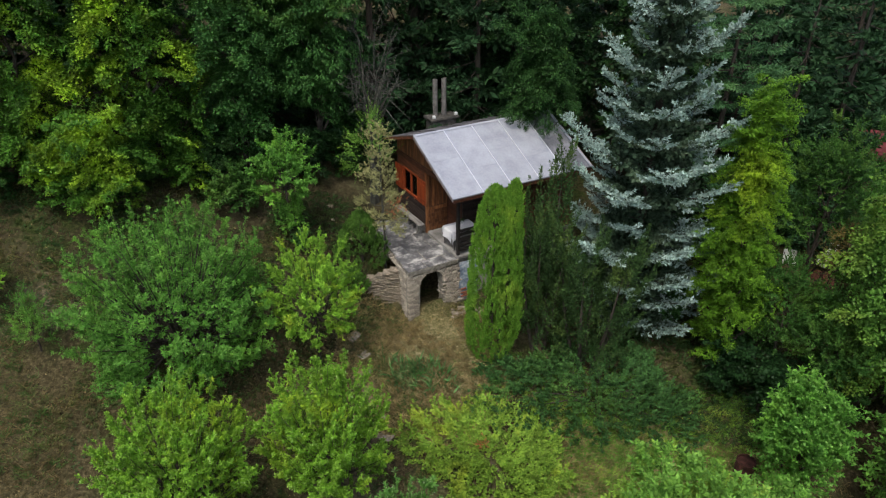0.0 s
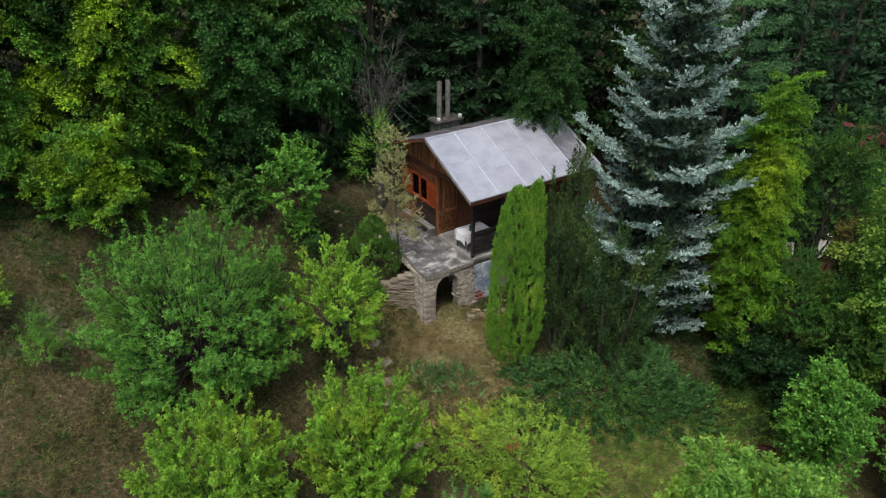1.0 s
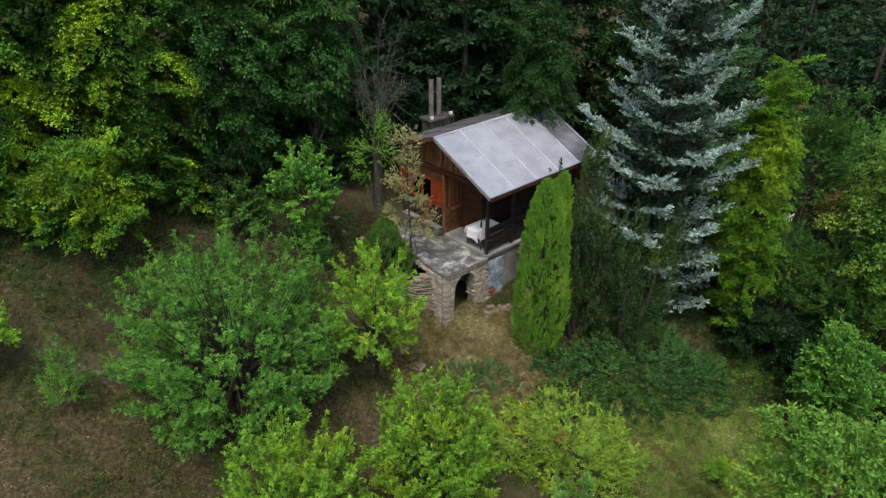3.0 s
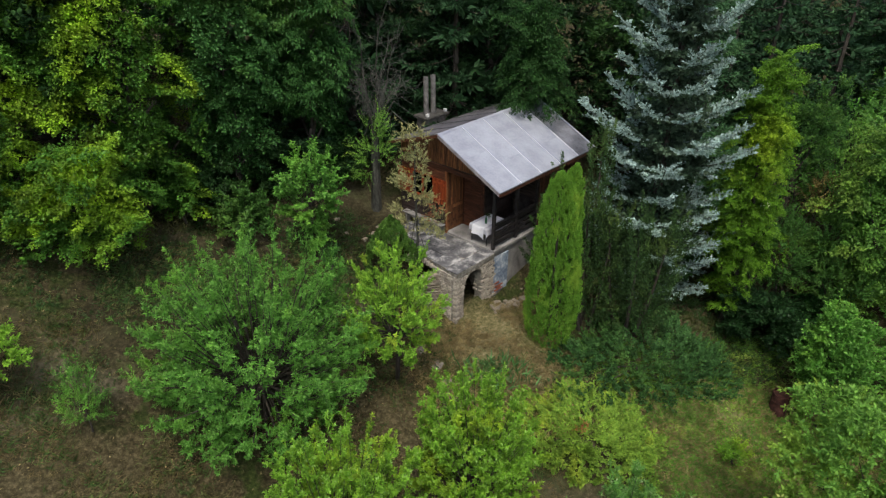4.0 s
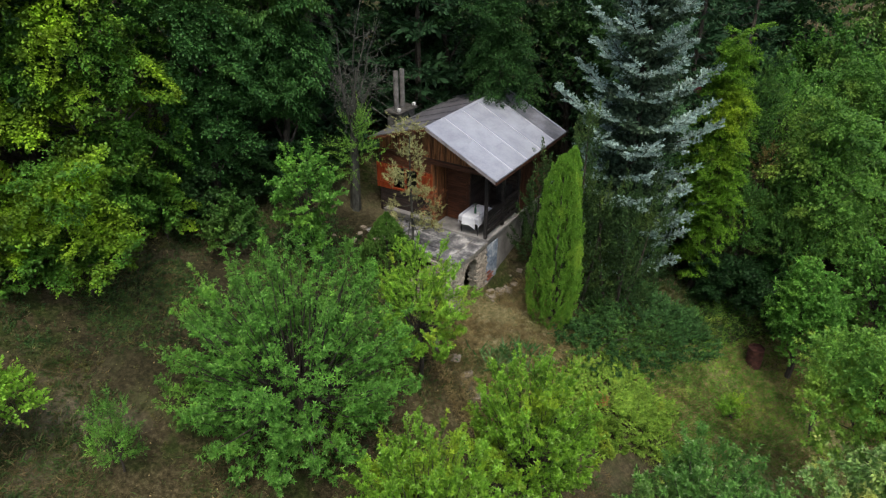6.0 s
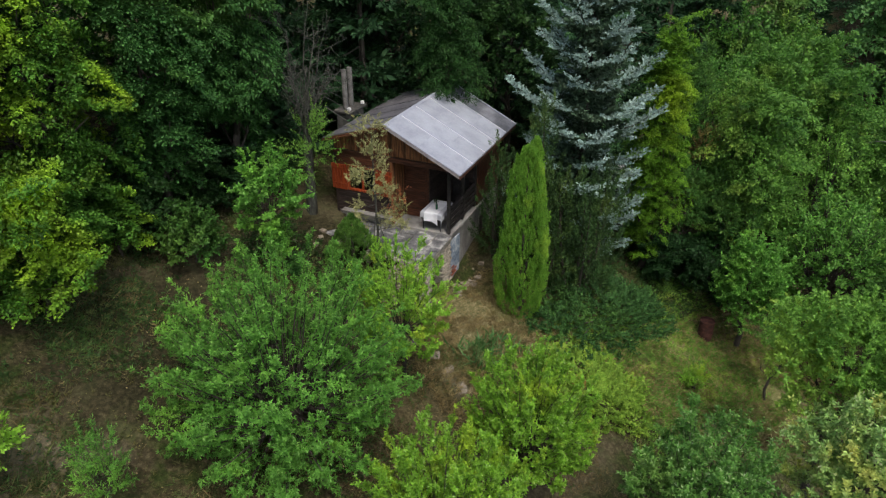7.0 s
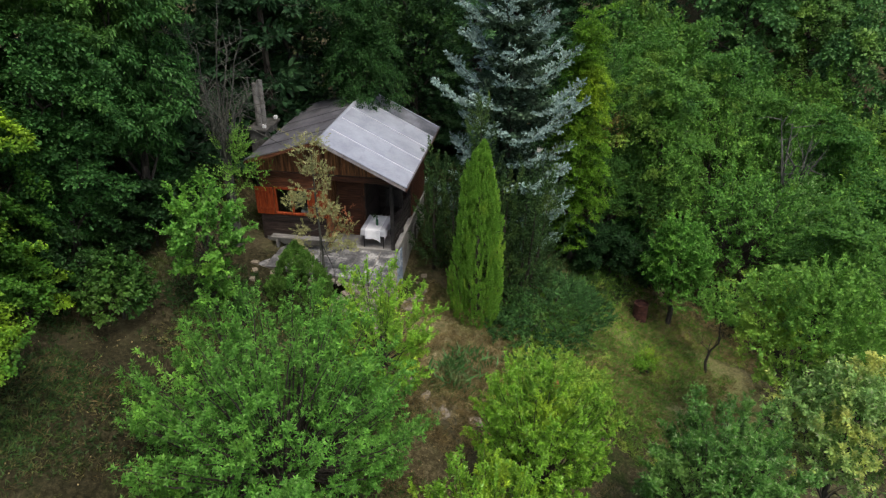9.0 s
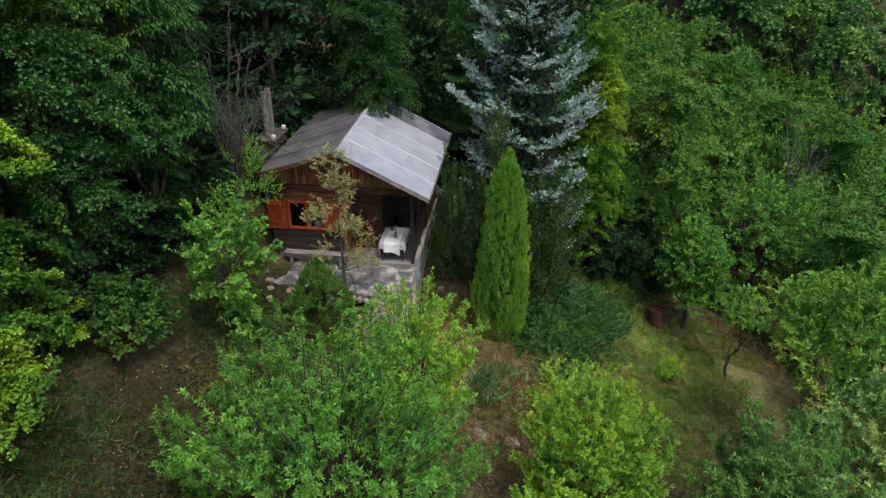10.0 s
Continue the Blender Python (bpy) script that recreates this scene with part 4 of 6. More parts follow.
# things seen through the window
cush = house_thing("cushion", 0.5, 3.1, FLOOR + 0.86, "white cushion behind the window", "cushion")
part("cover", lathe("cover", [(0.02, 0), (0.16, 0.03), (0.21, 0.1), (0.16, 0.18), (0.02, 0.2)], M_CLOTH, 18), cush)
wtab = house_thing("window_table", 0.5, 3.1, FLOOR + 0.1, "low brown table under the window inside", "table")
part("tabletop", bevel_box("tabletop", (-0.3, -0.6, 0.7), (0.3, 0.6, 0.74), M_PLANK, 0.006), wtab)
for sx in (-0.25, 0.25):
    for sy in (-0.5, 0.5):
        part("leg", bevel_box("leg", (sx - 0.025, sy - 0.025, 0), (sx + 0.025, sy + 0.025, 0.7), M_PLANK, 0.004), wtab)

# ---------------------------------------------------------------- the terrace with its arches
terrace = thing("terrace", HOUSE_X, HOUSE_Y, 0, "stone terrace on rubble arches paved with grey flagstones", "terrace", kind="structure", turn=HOUSE_TURN)


def terrace_edge(w):
    return -1.96 + 0.12 * min(w, 3.5)


sv, wl2 = [], [-0.07, 0.6, 1.4, 2.4, 3.5, 4.6]
for w in wl2:
    for u in (terrace_edge(w), -0.002):
        for z in (0.2, 0.335):
            sv.append((u + rng.uniform(-0.02, 0.02) * (u < -0.1), w, z))
sf = [(0, 1, 3, 2), (20, 22, 23, 21)]
for i in range(5):
    a0 = 4 * i
    sf += [(a0 + 1, a0 + 5, a0 + 7, a0 + 3), (a0, a0 + 2, a0 + 6, a0 + 4), (a0, a0 + 4, a0 + 5, a0 + 1), (a0 + 2, a0 + 3, a0 + 7, a0 + 6)]
slab = part("slab", mesh_of("slab", sv, sf, M_MORTAR), terrace, "grey concrete slab")
w = -0.07
row = 0
while w < 4.5:
    dw = rng.uniform(0.38, 0.75)
    u = terrace_edge(w) + 0.01
    while u < -0.1:
        du = min(rng.uniform(0.35, 0.95), -0.01 - u)
        if -0.01 - u - du < 0.2:
            du = -0.01 - u
        me = bevel_box("flagstone", (0.012, 0.012, -0.02), (du - 0.012, dw - 0.012, 0.022 + rng.uniform(-0.006, 0.006)), M_FLAG, 0.01, 0.02, rng)
        part("flagstone", me, slab, "", Matrix.Translation((u, w, 0.336)))
        u += du
    w += dw
    row += 1

stone_meshes = [bevel_box("stone", (-0.5, -0.5, -0.5), (0.5, 0.5, 0.5), M_STONE, 0.12, 0.07, rng) for _ in range(8)]
path_meshes = [bevel_box("slab", (-0.5, -0.5, -0.5), (0.5, 0.5, 0.5), M_SHALE, 0.2, 0.14, rng, 2) for _ in range(4)]
flat_meshes = [bevel_box("stone", (-0.5, -0.5, -0.5), (0.5, 0.5, 0.5), M_SHALE, 0.1, 0.1, rng) for _ in range(6)]


def stone_at(parent, p, size, turn=0.0, meshes=stone_meshes, name="stone"):
    q = part(name, rng.choice(meshes), parent)
    q.matrix_basis = pose(*p, rng.uniform(-3, 3), rng.uniform(-3, 3), turn + rng.uniform(-3, 3)) @ Matrix.Diagonal((*size, 1))
    return q


def arch_wall(name, length, along, origin, z0, z1, opening, depth, label):
    """A rubble wall with a round-headed opening (s0, s1, spring, top); stones proud of a mortar core."""
    s0, s1, spring, top = opening
    mid, half = (s0 + s1) / 2, (s1 - s0) / 2
    ex, ey = along
    ox, oy = -ey, ex

    def head(s):
        if not s0 < s < s1:
            return z0
        return spring + (top - spring) * math.sqrt(max(0, 1 - ((s - mid) / half) ** 2))

    ss = sorted({0.0, length, *np.linspace(s0, s1, 15)})
    V, F = [], []
    for s in ss:
        for d in (0.03, depth - 0.03):
            for z in ((z0 if s <= s0 or s >= s1 else head(s)), z1):
                V.append((origin[0] + ex * s + ox * d, origin[1] + ey * s + oy * d, z))
    for i in range(len(ss) - 1):
        a0 = 4 * i
        b0 = a0 + 4
        F += [(a0, a0 + 1, b0 + 1, b0), (a0 + 2, b0 + 2, b0 + 3, a0 + 3), (a0 + 1, a0 + 3, b0 + 3, b0 + 1), (a0, b0, b0 + 2, a0 + 2)]
    F += [(0, 2, 3, 1), (len(V) - 4, len(V) - 3, len(V) - 1, len(V) - 2)]
    core = part(name, mesh_of(name, V, F, M_MORTAR), terrace, label)
    turn = math.degrees(math.atan2(ey, ex))
    z = z0
    while z < z1 - 0.03:
        h = min(rng.uniform(0.065, 0.12), z1 - z)
        s = -0.02
        while s < length:
            le = rng.uniform(0.13, 0.3)
            c = s + le / 2
            zc = z + h / 2
            if not (s0 - 0.02 < c < s1 + 0.02 and zc < head(c) + 0.02):
                if s < s0 < s + le and zc < spring + 0.1:
                    le = max(0.08, s0 - s)
                if s < s1 < s + le and s0 < c < s1:
                    le = le
                c = s + le / 2
                for dd in (0.05, depth - 0.05):
                    stone_at(core, (origin[0] + ex * c + ox * dd, origin[1] + ey * c + oy * dd, zc), (le * 0.97, 0.16, h * 0.95), turn)
            s += le
        z += h
    for k in range(13):
        q = math.pi * k / 12
        s, zz = mid - (half + 0.03) * math.cos(q), spring + (top - spring + 0.04) * math.sin(q)
        st = part("arch_stone", rng.choice(stone_meshes), core)
        st.matrix_basis = Matrix.Translation((origin[0] + ex * s + ox * 0.1, origin[1] + ey * s + oy * 0.1, zz)) @ pose(0, 0, 0, 0, 0, turn) @ pose(0, 0, 0, 0, -math.degrees(q) + 90, 0) @ Matrix.Diagonal((0.11, 0.26, 0.15, 1))
    return core


arch_wall("front_arch", 1.93, (1, 0), (-1.93, 0.0), -2.0, 0.2, (0.4, 1.4, -0.38, 0.1), 0.34, "rubble stone arch with two piers")
arch_wall("side_arch", 1.95, (0, -1), (-1.9, 2.33), -2.0, 0.2, (0.03, 1.52, -0.08, 0.15), 0.32, "rubble stone corner pier and lintel")
box_part("cellar_back", (-1.4, 1.75, -1.75), (0.0, 1.95, 0.2), M_DARKROOM, terrace, "", 0)

# a low dry wall of layered shale in front of the terrace
drywall = thing("dry_stone_wall", 0, 0, 0, "dry wall of layered brown shale under the terrace", "stone wall")
for i in range(56):
    z, f = -1.95 + 0.037 * i, rng.uniform(0, 0.08)
    while f < 1:
        le = rng.uniform(0.16, 0.42)
        x = -1.3 - 1.6 * f
        y = 20.02 + 0.27 * f + 0.05 * math.sin(5 * f) + 0.003 * i + rng.uniform(-0.03, 0.03)
        if gz(x, y - 0.3) - 0.1 < z < 0.12 - 0.5 * f + rng.uniform(-0.05, 0.0):
            stone_at(drywall, (x, y, z - 0.1 * f), (le * 1.1, rng.uniform(0.27, 0.33), rng.uniform(0.035, 0.06)), 170, flat_meshes)
        f += le / 1.62

# loose stones: by the pier, on the bank, along the old path
for x, y, s in ((0.55, 20.1, 0.16), (0.8, 20.15, 0.2), (0.35, 19.95, 0.13), (1.05, 20.3, 0.17), (0.7, 19.9, 0.1), (2.2, 20.6, 0.22), (-3.2, 22.9, 0.24), (-3.6, 22.5, 0.2), (-2.9, 23.3, 0.25), (-4.2, 22.8, 0.16), (-4.4, 23.6, 0.22), (-3.4, 22.0, 0.2), (-2.7, 22.6, 0.28), (-5.5, 22.2, 0.15)):
    rk = thing("rock", x, y, gz(x, y) + s * 0.06, "grey-brown loose stone on the bank", "rock", "loose stones", turn=rng.uniform(0, 180))
    part("stone", rng.choice(flat_meshes), rk, "", Matrix.Diagonal((s * 0.95, s * 0.75, s * 0.5, 1)))
for k in range(24):
    x, y, sz = rng.uniform(0.3, 1.9), 0, rng.uniform(0.07, 0.19)
    y = 19.6 + 0.45 * x + rng.uniform(-0.25, 0.35)
    rk = thing("rock", x, y, gz(x, y) + sz * 0.1, "pale broken stone in the rubble by the foundation", "rock", "rubble stones", turn=rng.uniform(0, 180))
    part("stone", rng.choice(flat_meshes), rk, "", pose(0, 0, 0, rng.uniform(-20, 20), rng.uniform(-20, 20), 0) @ Matrix.Diagonal((sz * 1.3, sz, sz * 0.6, 1)))
for k in range(6):
    f = k / 5
    x, y = -2.95 + 1.1 * f + rng.uniform(-0.12, 0.12), 17.9 - 3.3 * f
    sl = thing("stepping_stone", x, y, gz(x, y) - 0.03, "pale worn stone of the overgrown path", "stone", "path stones", turn=rng.uniform(0, 180))
    part("slab", rng.choice(path_meshes), sl, "", Matrix.Diagonal((rng.uniform(0.5, 0.85), rng.uniform(0.3, 0.5), 0.09, 1)))

# ---------------------------------------------------------------- trees and shrubs
COPIED = ("forest trees", "valley trees", "far trees")


def spread_dirs(r, n, low):
    """Directions spread evenly over a sphere, down to the height low."""
    z = 1 - (1 - low) * (np.arange(n) + r.uniform(0.1, 0.9, n)) / n
    q = np.arange(n) * 2.39996 + r.uniform(-0.35, 0.35, n)
    w = np.sqrt(np.maximum(0, 1 - z * z))
    return np.stack([w * np.cos(q), w * np.sin(q), z], 1)


def lobe_shoots(r, radii, n, lobes, size, flat, low, inner, rise, length, out=0.7, core=0.75, ragged=0.3, leaders=0.06, taper=0.0):
    """Shoots that clothe an uneven crown: rounded lobes with dark clefts between them, round a denser core, and long leaders that stand out."""
    R = np.array(radii, float)[None]
    d = np.concatenate([spread_dirs(r, lobes, low), [[0, 0, 0.2]]])
    az, wob = np.arctan2(d[:, 1], d[:, 0]), r.uniform(0, 6.28, 3)
    swell = 1 + ragged * (0.34 * np.sin(2 * az + wob[0]) + 0.3 * np.sin(3 * az + 4 * d[:, 2] + wob[1]) + 0.25 * np.sin(5 * az - 6 * d[:, 2] + wob[2]))
    c = d * (inner * swell * r.uniform(1 - 1.1 * ragged, 1 + 0.55 * ragged, lobes + 1))[:, None]
    c[-1] = 0, 0, 0
    z = np.append(size * r.uniform(0.5, 1.4, lobes), inner * core)
    sq = np.array([1, 1, flat])
    share = np.append(z[:-1] ** 2, 0.2 * np.sum(z[:-1] ** 2))
    k = r.choice(lobes + 1, 5 * n, p=share / share.sum())
    o = unit(r.normal(0, 1, (5 * n, 3)))
    turn = (o[:, 2] < -0.25) & (r.random(5 * n) < 0.65)
    o[turn, 2] *= -1
    q = c[k] + o * sq * (z[k] * r.uniform(0.74, 1.05, 5 * n))[:, None]
    far = np.full(5 * n, 9.0)
    for j in range(lobes + 1):
        e = np.linalg.norm((q - c[j]) / (z[j] * sq), axis=1)
        far = np.where(k == j, far, np.minimum(far, e))
    ok = (far > 0.84) & (q[:, 2] > low * 1.05)
    q, k, o = q[ok][:n], k[ok][:n], o[ok][:n]
    m = len(q)
    ax = o * np.array([1, 1, 0.75]) * out + d[k] * 0.3 + r.normal(0, 0.25, (m, 3))
    ax[:, 2] += rise * r.uniform(0.6, 1.3, m)
    ax = unit(ax)
    ln = r.uniform(length[0], length[1], m)
    back = np.full(m, 0.62)
    long = r.random(m) < leaders
    ln[long] *= r.uniform(1.4, 2.0, int(long.sum()))
    back[long] = 0.42
    q[:, :2] *= (1 - taper * q[:, 2:3]) / (1 + 0.35 * taper)
    return q * R - ax * (ln * back)[:, None], ax, ln


def leafy_tree(name, x, y, label, category, radii, centre_z, material, seed, shoots=1800, per=15, leaf=0.1, width=0.05, lift=0.0,
               trunk_r=0.11, limbs=9, rise=0.5, length=(0.3, 0.6), lobes=40, size=0.26, flat=0.85, inner=0.72, spread=55, up=1.4, droop=0.0, bark=None, low=-0.55, group="", tip=0, out=0.7, core=0.75, ragged=0.3, leaders=0.06, taper=0.12):
    """A broad-leaved tree: a trunk with limbs, and a crown of leafy shoots. centre_z: the crown's middle above the ground."""
    r = np.random.default_rng(seed)
    ob = thing(name, x, y, gz(x, y) - 0.03 + lift, label, category, group)
    woody(ob, limb_lines(r, centre_z + radii[2] * 0.55, max(radii[:2]) * 0.72, limbs, trunk_r), bark or M_BARK, group not in COPIED)
    b, a, ln = lobe_shoots(r, radii, shoots, lobes, size, flat, low, inner, rise, length, out, core, ragged, leaders, taper)
    b[:, 2] += centre_z
    V = leaves(r, b, a, ln, per, leaf, width, spread, up * 0.62, droop, out=0.75)
    if tip:
        V = np.concatenate([V, leaves(r, b + a * ln[:, None] * 0.9, a, ln * 0.12, tip, leaf * 1.05, width * 0.95, 70, 0.9, droop, 0.0, 0.1, 0.0)])
    part("crown", quads_mesh("crown", V, material), ob)
    return ob


def leader_tree(name, x, y, label, category, radii, centre_z, material, seed, leaders, side, per=16, leaf=0.1, width=0.04, low=-0.3, rise=0.8, length=(0.2, 0.42), trunk_r=0.1, base=-0.45, reach=(0.8, 1.12), spread=52, tip=14, bare=0.25, group="", size=1.0):
    """A fruit tree of many leaders that fan out from the trunk and turn upwards, each set with leafy side shoots and a tuft at its tip."""
    r = np.random.default_rng(seed)
    ob = thing(name, x, y, gz(x, y) - 0.03, label, category, group)
    R = np.array(radii, float)
    d = spread_dirs(r, leaders, low)
    end = d * R * r.uniform(reach[0], reach[1], leaders)[:, None]
    start = d * R * np.array([1, 1, 0.3]) * r.uniform(0.04, 0.3, leaders)[:, None] + np.array([0, 0, base * R[2]])
    way = unit(d * np.array([1, 1, 0.6]) + np.array([0, 0, rise]) + r.normal(0, 0.15, (leaders, 3)))
    mid = end - way * (np.linalg.norm(end - start, axis=1) * 0.45)[:, None]
    up = np.array([0, 0, centre_z])
    fork = np.array([0, 0, centre_z + base * R[2]])
    part("trunk", tubes_mesh("trunk", [([(0, 0, -0.2), tuple(fork * 0.5 + np.array([0.04, -0.03, 0])), tuple(fork)], [trunk_r * 1.2, trunk_r, trunk_r * 0.8])], M_BARK), ob)
    lines = []
    for k in range(leaders):
        pts = [start[k] * 0.3 + np.array([0, 0, 0.7 * base * R[2]])] + [(1 - q) ** 2 * start[k] + 2 * q * (1 - q) * mid[k] + q * q * end[k] for q in (0.0, 0.35, 0.7, 1.0)]
        lines.append(([p + up for p in pts], [trunk_r * 0.3, trunk_r * 0.22, trunk_r * 0.16, trunk_r * 0.1, 0.004]))
    for k in range(0, leaders, 6 if not group else leaders):
        part("limb", tubes_mesh("limb", lines[k:k + (6 if not group else leaders)], M_BARK, 5), ob)
    k = np.repeat(np.arange(leaders), side)
    m = len(k)
    q = (bare + (1 - bare) * r.uniform(0, 1, m) ** 0.75)[:, None]
    p = (1 - q) ** 2 * start[k] + 2 * q * (1 - q) * mid[k] + q * q * end[k]
    t = unit(2 * (1 - q) * (mid[k] - start[k]) + 2 * q * (end[k] - mid[k]))
    sd = unit(np.cross(t, r.normal(0, 1, (m, 3))))
    ax = unit(t * 0.7 + sd * (0.95 - 0.5 * q) + np.array([0, 0, 0.25]))
    ln = r.uniform(length[0], length[1], m) * (1.2 - 0.55 * q[:, 0])
    B, A, L = np.concatenate([p, end - way * 0.2]) + up, np.concatenate([ax, way]), np.concatenate([ln, r.uniform(0.3, 0.5, leaders) * size])
    V = [leaves(r, B, A, L, per, leaf, width, spread, 0.95, 0.0, 0.05, 0.1, 0.15, out=0.7)]
    if tip:
        V.append(leaves(r, B + A * L[:, None] * 0.95, A, L * 0.1, tip, leaf * 1.1, width, 72, 0.9, 0.0, 0.0, 0.1, 0.0, out=1.2))
    part("crown", quads_mesh("crown", np.concatenate(V), material), ob)
    return ob


def plumes(r, b, a, ln, twigs, twig, per, leaf, width, spread=42, curve=0.0, side=48, up=0.3):
    """Feathery shoots: twigs all round each shoot, shorter towards its tip."""
    n = len(b)
    sv = np.linspace(0.12, 1.0, twigs)[None, :] + r.uniform(-0.3, 0.3, (n, twigs)) / twigs
    u = unit(np.cross(a, r.normal(0, 1, (n, 3))))
    v = np.cross(a, u)
    g = (np.arange(twigs) * 2.399)[None, :] + r.uniform(0, 6.28, (n, 1))
    sd = np.cos(g)[..., None] * u[:, None] + np.sin(g)[..., None] * v[:, None]
    an = np.radians(side) * (1.1 - 0.75 * sv)
    ax = np.cos(an)[..., None] * a[:, None] + np.sin(an)[..., None] * sd
    p = b[:, None] + a[:, None] * (sv * ln[:, None])[..., None]
    p[..., 2] += curve * sv ** 2 * ln[:, None]
    ax[..., 2] += curve * sv
    tl = twig * (1.15 - 0.75 * sv) * r.uniform(0.75, 1.2, (n, twigs))
    return leaves(r, p.reshape(-1, 3), unit(ax.reshape(-1, 3)), tl.ravel(), per, leaf, width, spread, up, 0.0, 0.0, 0.05, 0.3)


def layered_tree(name, x, y, label, category, radii, centre_z, material, seed, boughs=90, shoots=70, per=8, leaf=0.12, width=0.085, lift=0.0, droop=0.3, group="", size=1.0, trunk_r=0.13, low=-0.85, thick=0.09, hang=0.12, reach=(0.68, 1.06), taper=0.0):
    """A tree whose boughs are leafy pads that arch outwards and down in tiers, with dark gaps between."""
    r = np.random.default_rng(seed)
    ob = thing(name, x, y, gz(x, y) - 0.03 + lift, label, category, group)
    woody(ob, limb_lines(r, centre_z + radii[2] * 0.6, max(radii[:2]) * 0.7, 12, trunk_r, 0.2), M_BARK, group not in COPIED)
    d = spread_dirs(r, boughs, low)
    end = d * r.uniform(reach[0], reach[1], boughs)[:, None] * np.array(radii)[None]
    end[:, :2] *= 1 - taper * d[:, 2:3]
    q = np.arctan2(d[:, 1], d[:, 0]) + r.normal(0, 0.4, boughs)
    flat = np.stack([np.cos(q), np.sin(q), np.zeros(boughs)], 1)
    over = np.stack([-flat[:, 1], flat[:, 0], r.normal(0, 0.22, boughs)], 1)
    lb = 1.9 * size * r.uniform(0.6, 1.25, boughs)
    wb = lb * r.uniform(0.3, 0.48, boughs)
    fall = droop * r.uniform(0.4, 1.7, boughs)
    n = (shoots * (lb * wb) / np.mean(lb * wb)).astype(int) + 6
    k = np.repeat(np.arange(boughs), n)
    m = len(k)
    u = r.uniform(0, 1, m) ** 0.8
    v = r.uniform(-1, 1, m) * np.sqrt(np.clip(1.08 - (2 * u - 1) ** 2, 0, 1)) * (1 - 0.35 * u)
    v += 0.12 * np.sin(9 * u + 3 * k)
    p = end[k] - flat[k] * (lb[k] * (1 - u))[:, None] + over[k] * (wb[k] * v)[:, None]
    p[:, 2] += fall[k] * lb[k] * (0.75 * (1 - u) - 0.8 * u ** 2.5 + 0.35 * u) - 0.22 * wb[k] * v * v + r.normal(0, thick, m) * size
    hand = np.sign(v) * np.abs(v) ** 0.5
    ax = flat[k] * (0.7 + 0.3 * u)[:, None] + over[k] * (0.7 * hand)[:, None] + r.normal(0, 0.2, (m, 3))
    ax[:, 2] -= fall[k] * (0.1 + 1.2 * u) - 0.12
    ax = unit(ax)
    ln = size * r.uniform(0.22, 0.42, m) * (1.1 - 0.3 * u)
    p[:, 2] += centre_z
    part("crown", quads_mesh("crown", leaves(r, p - ax * ln[:, None] * 0.5, ax, ln, per, leaf, width, 60, 1.5, hang, 0.1), material), ob)
    return ob


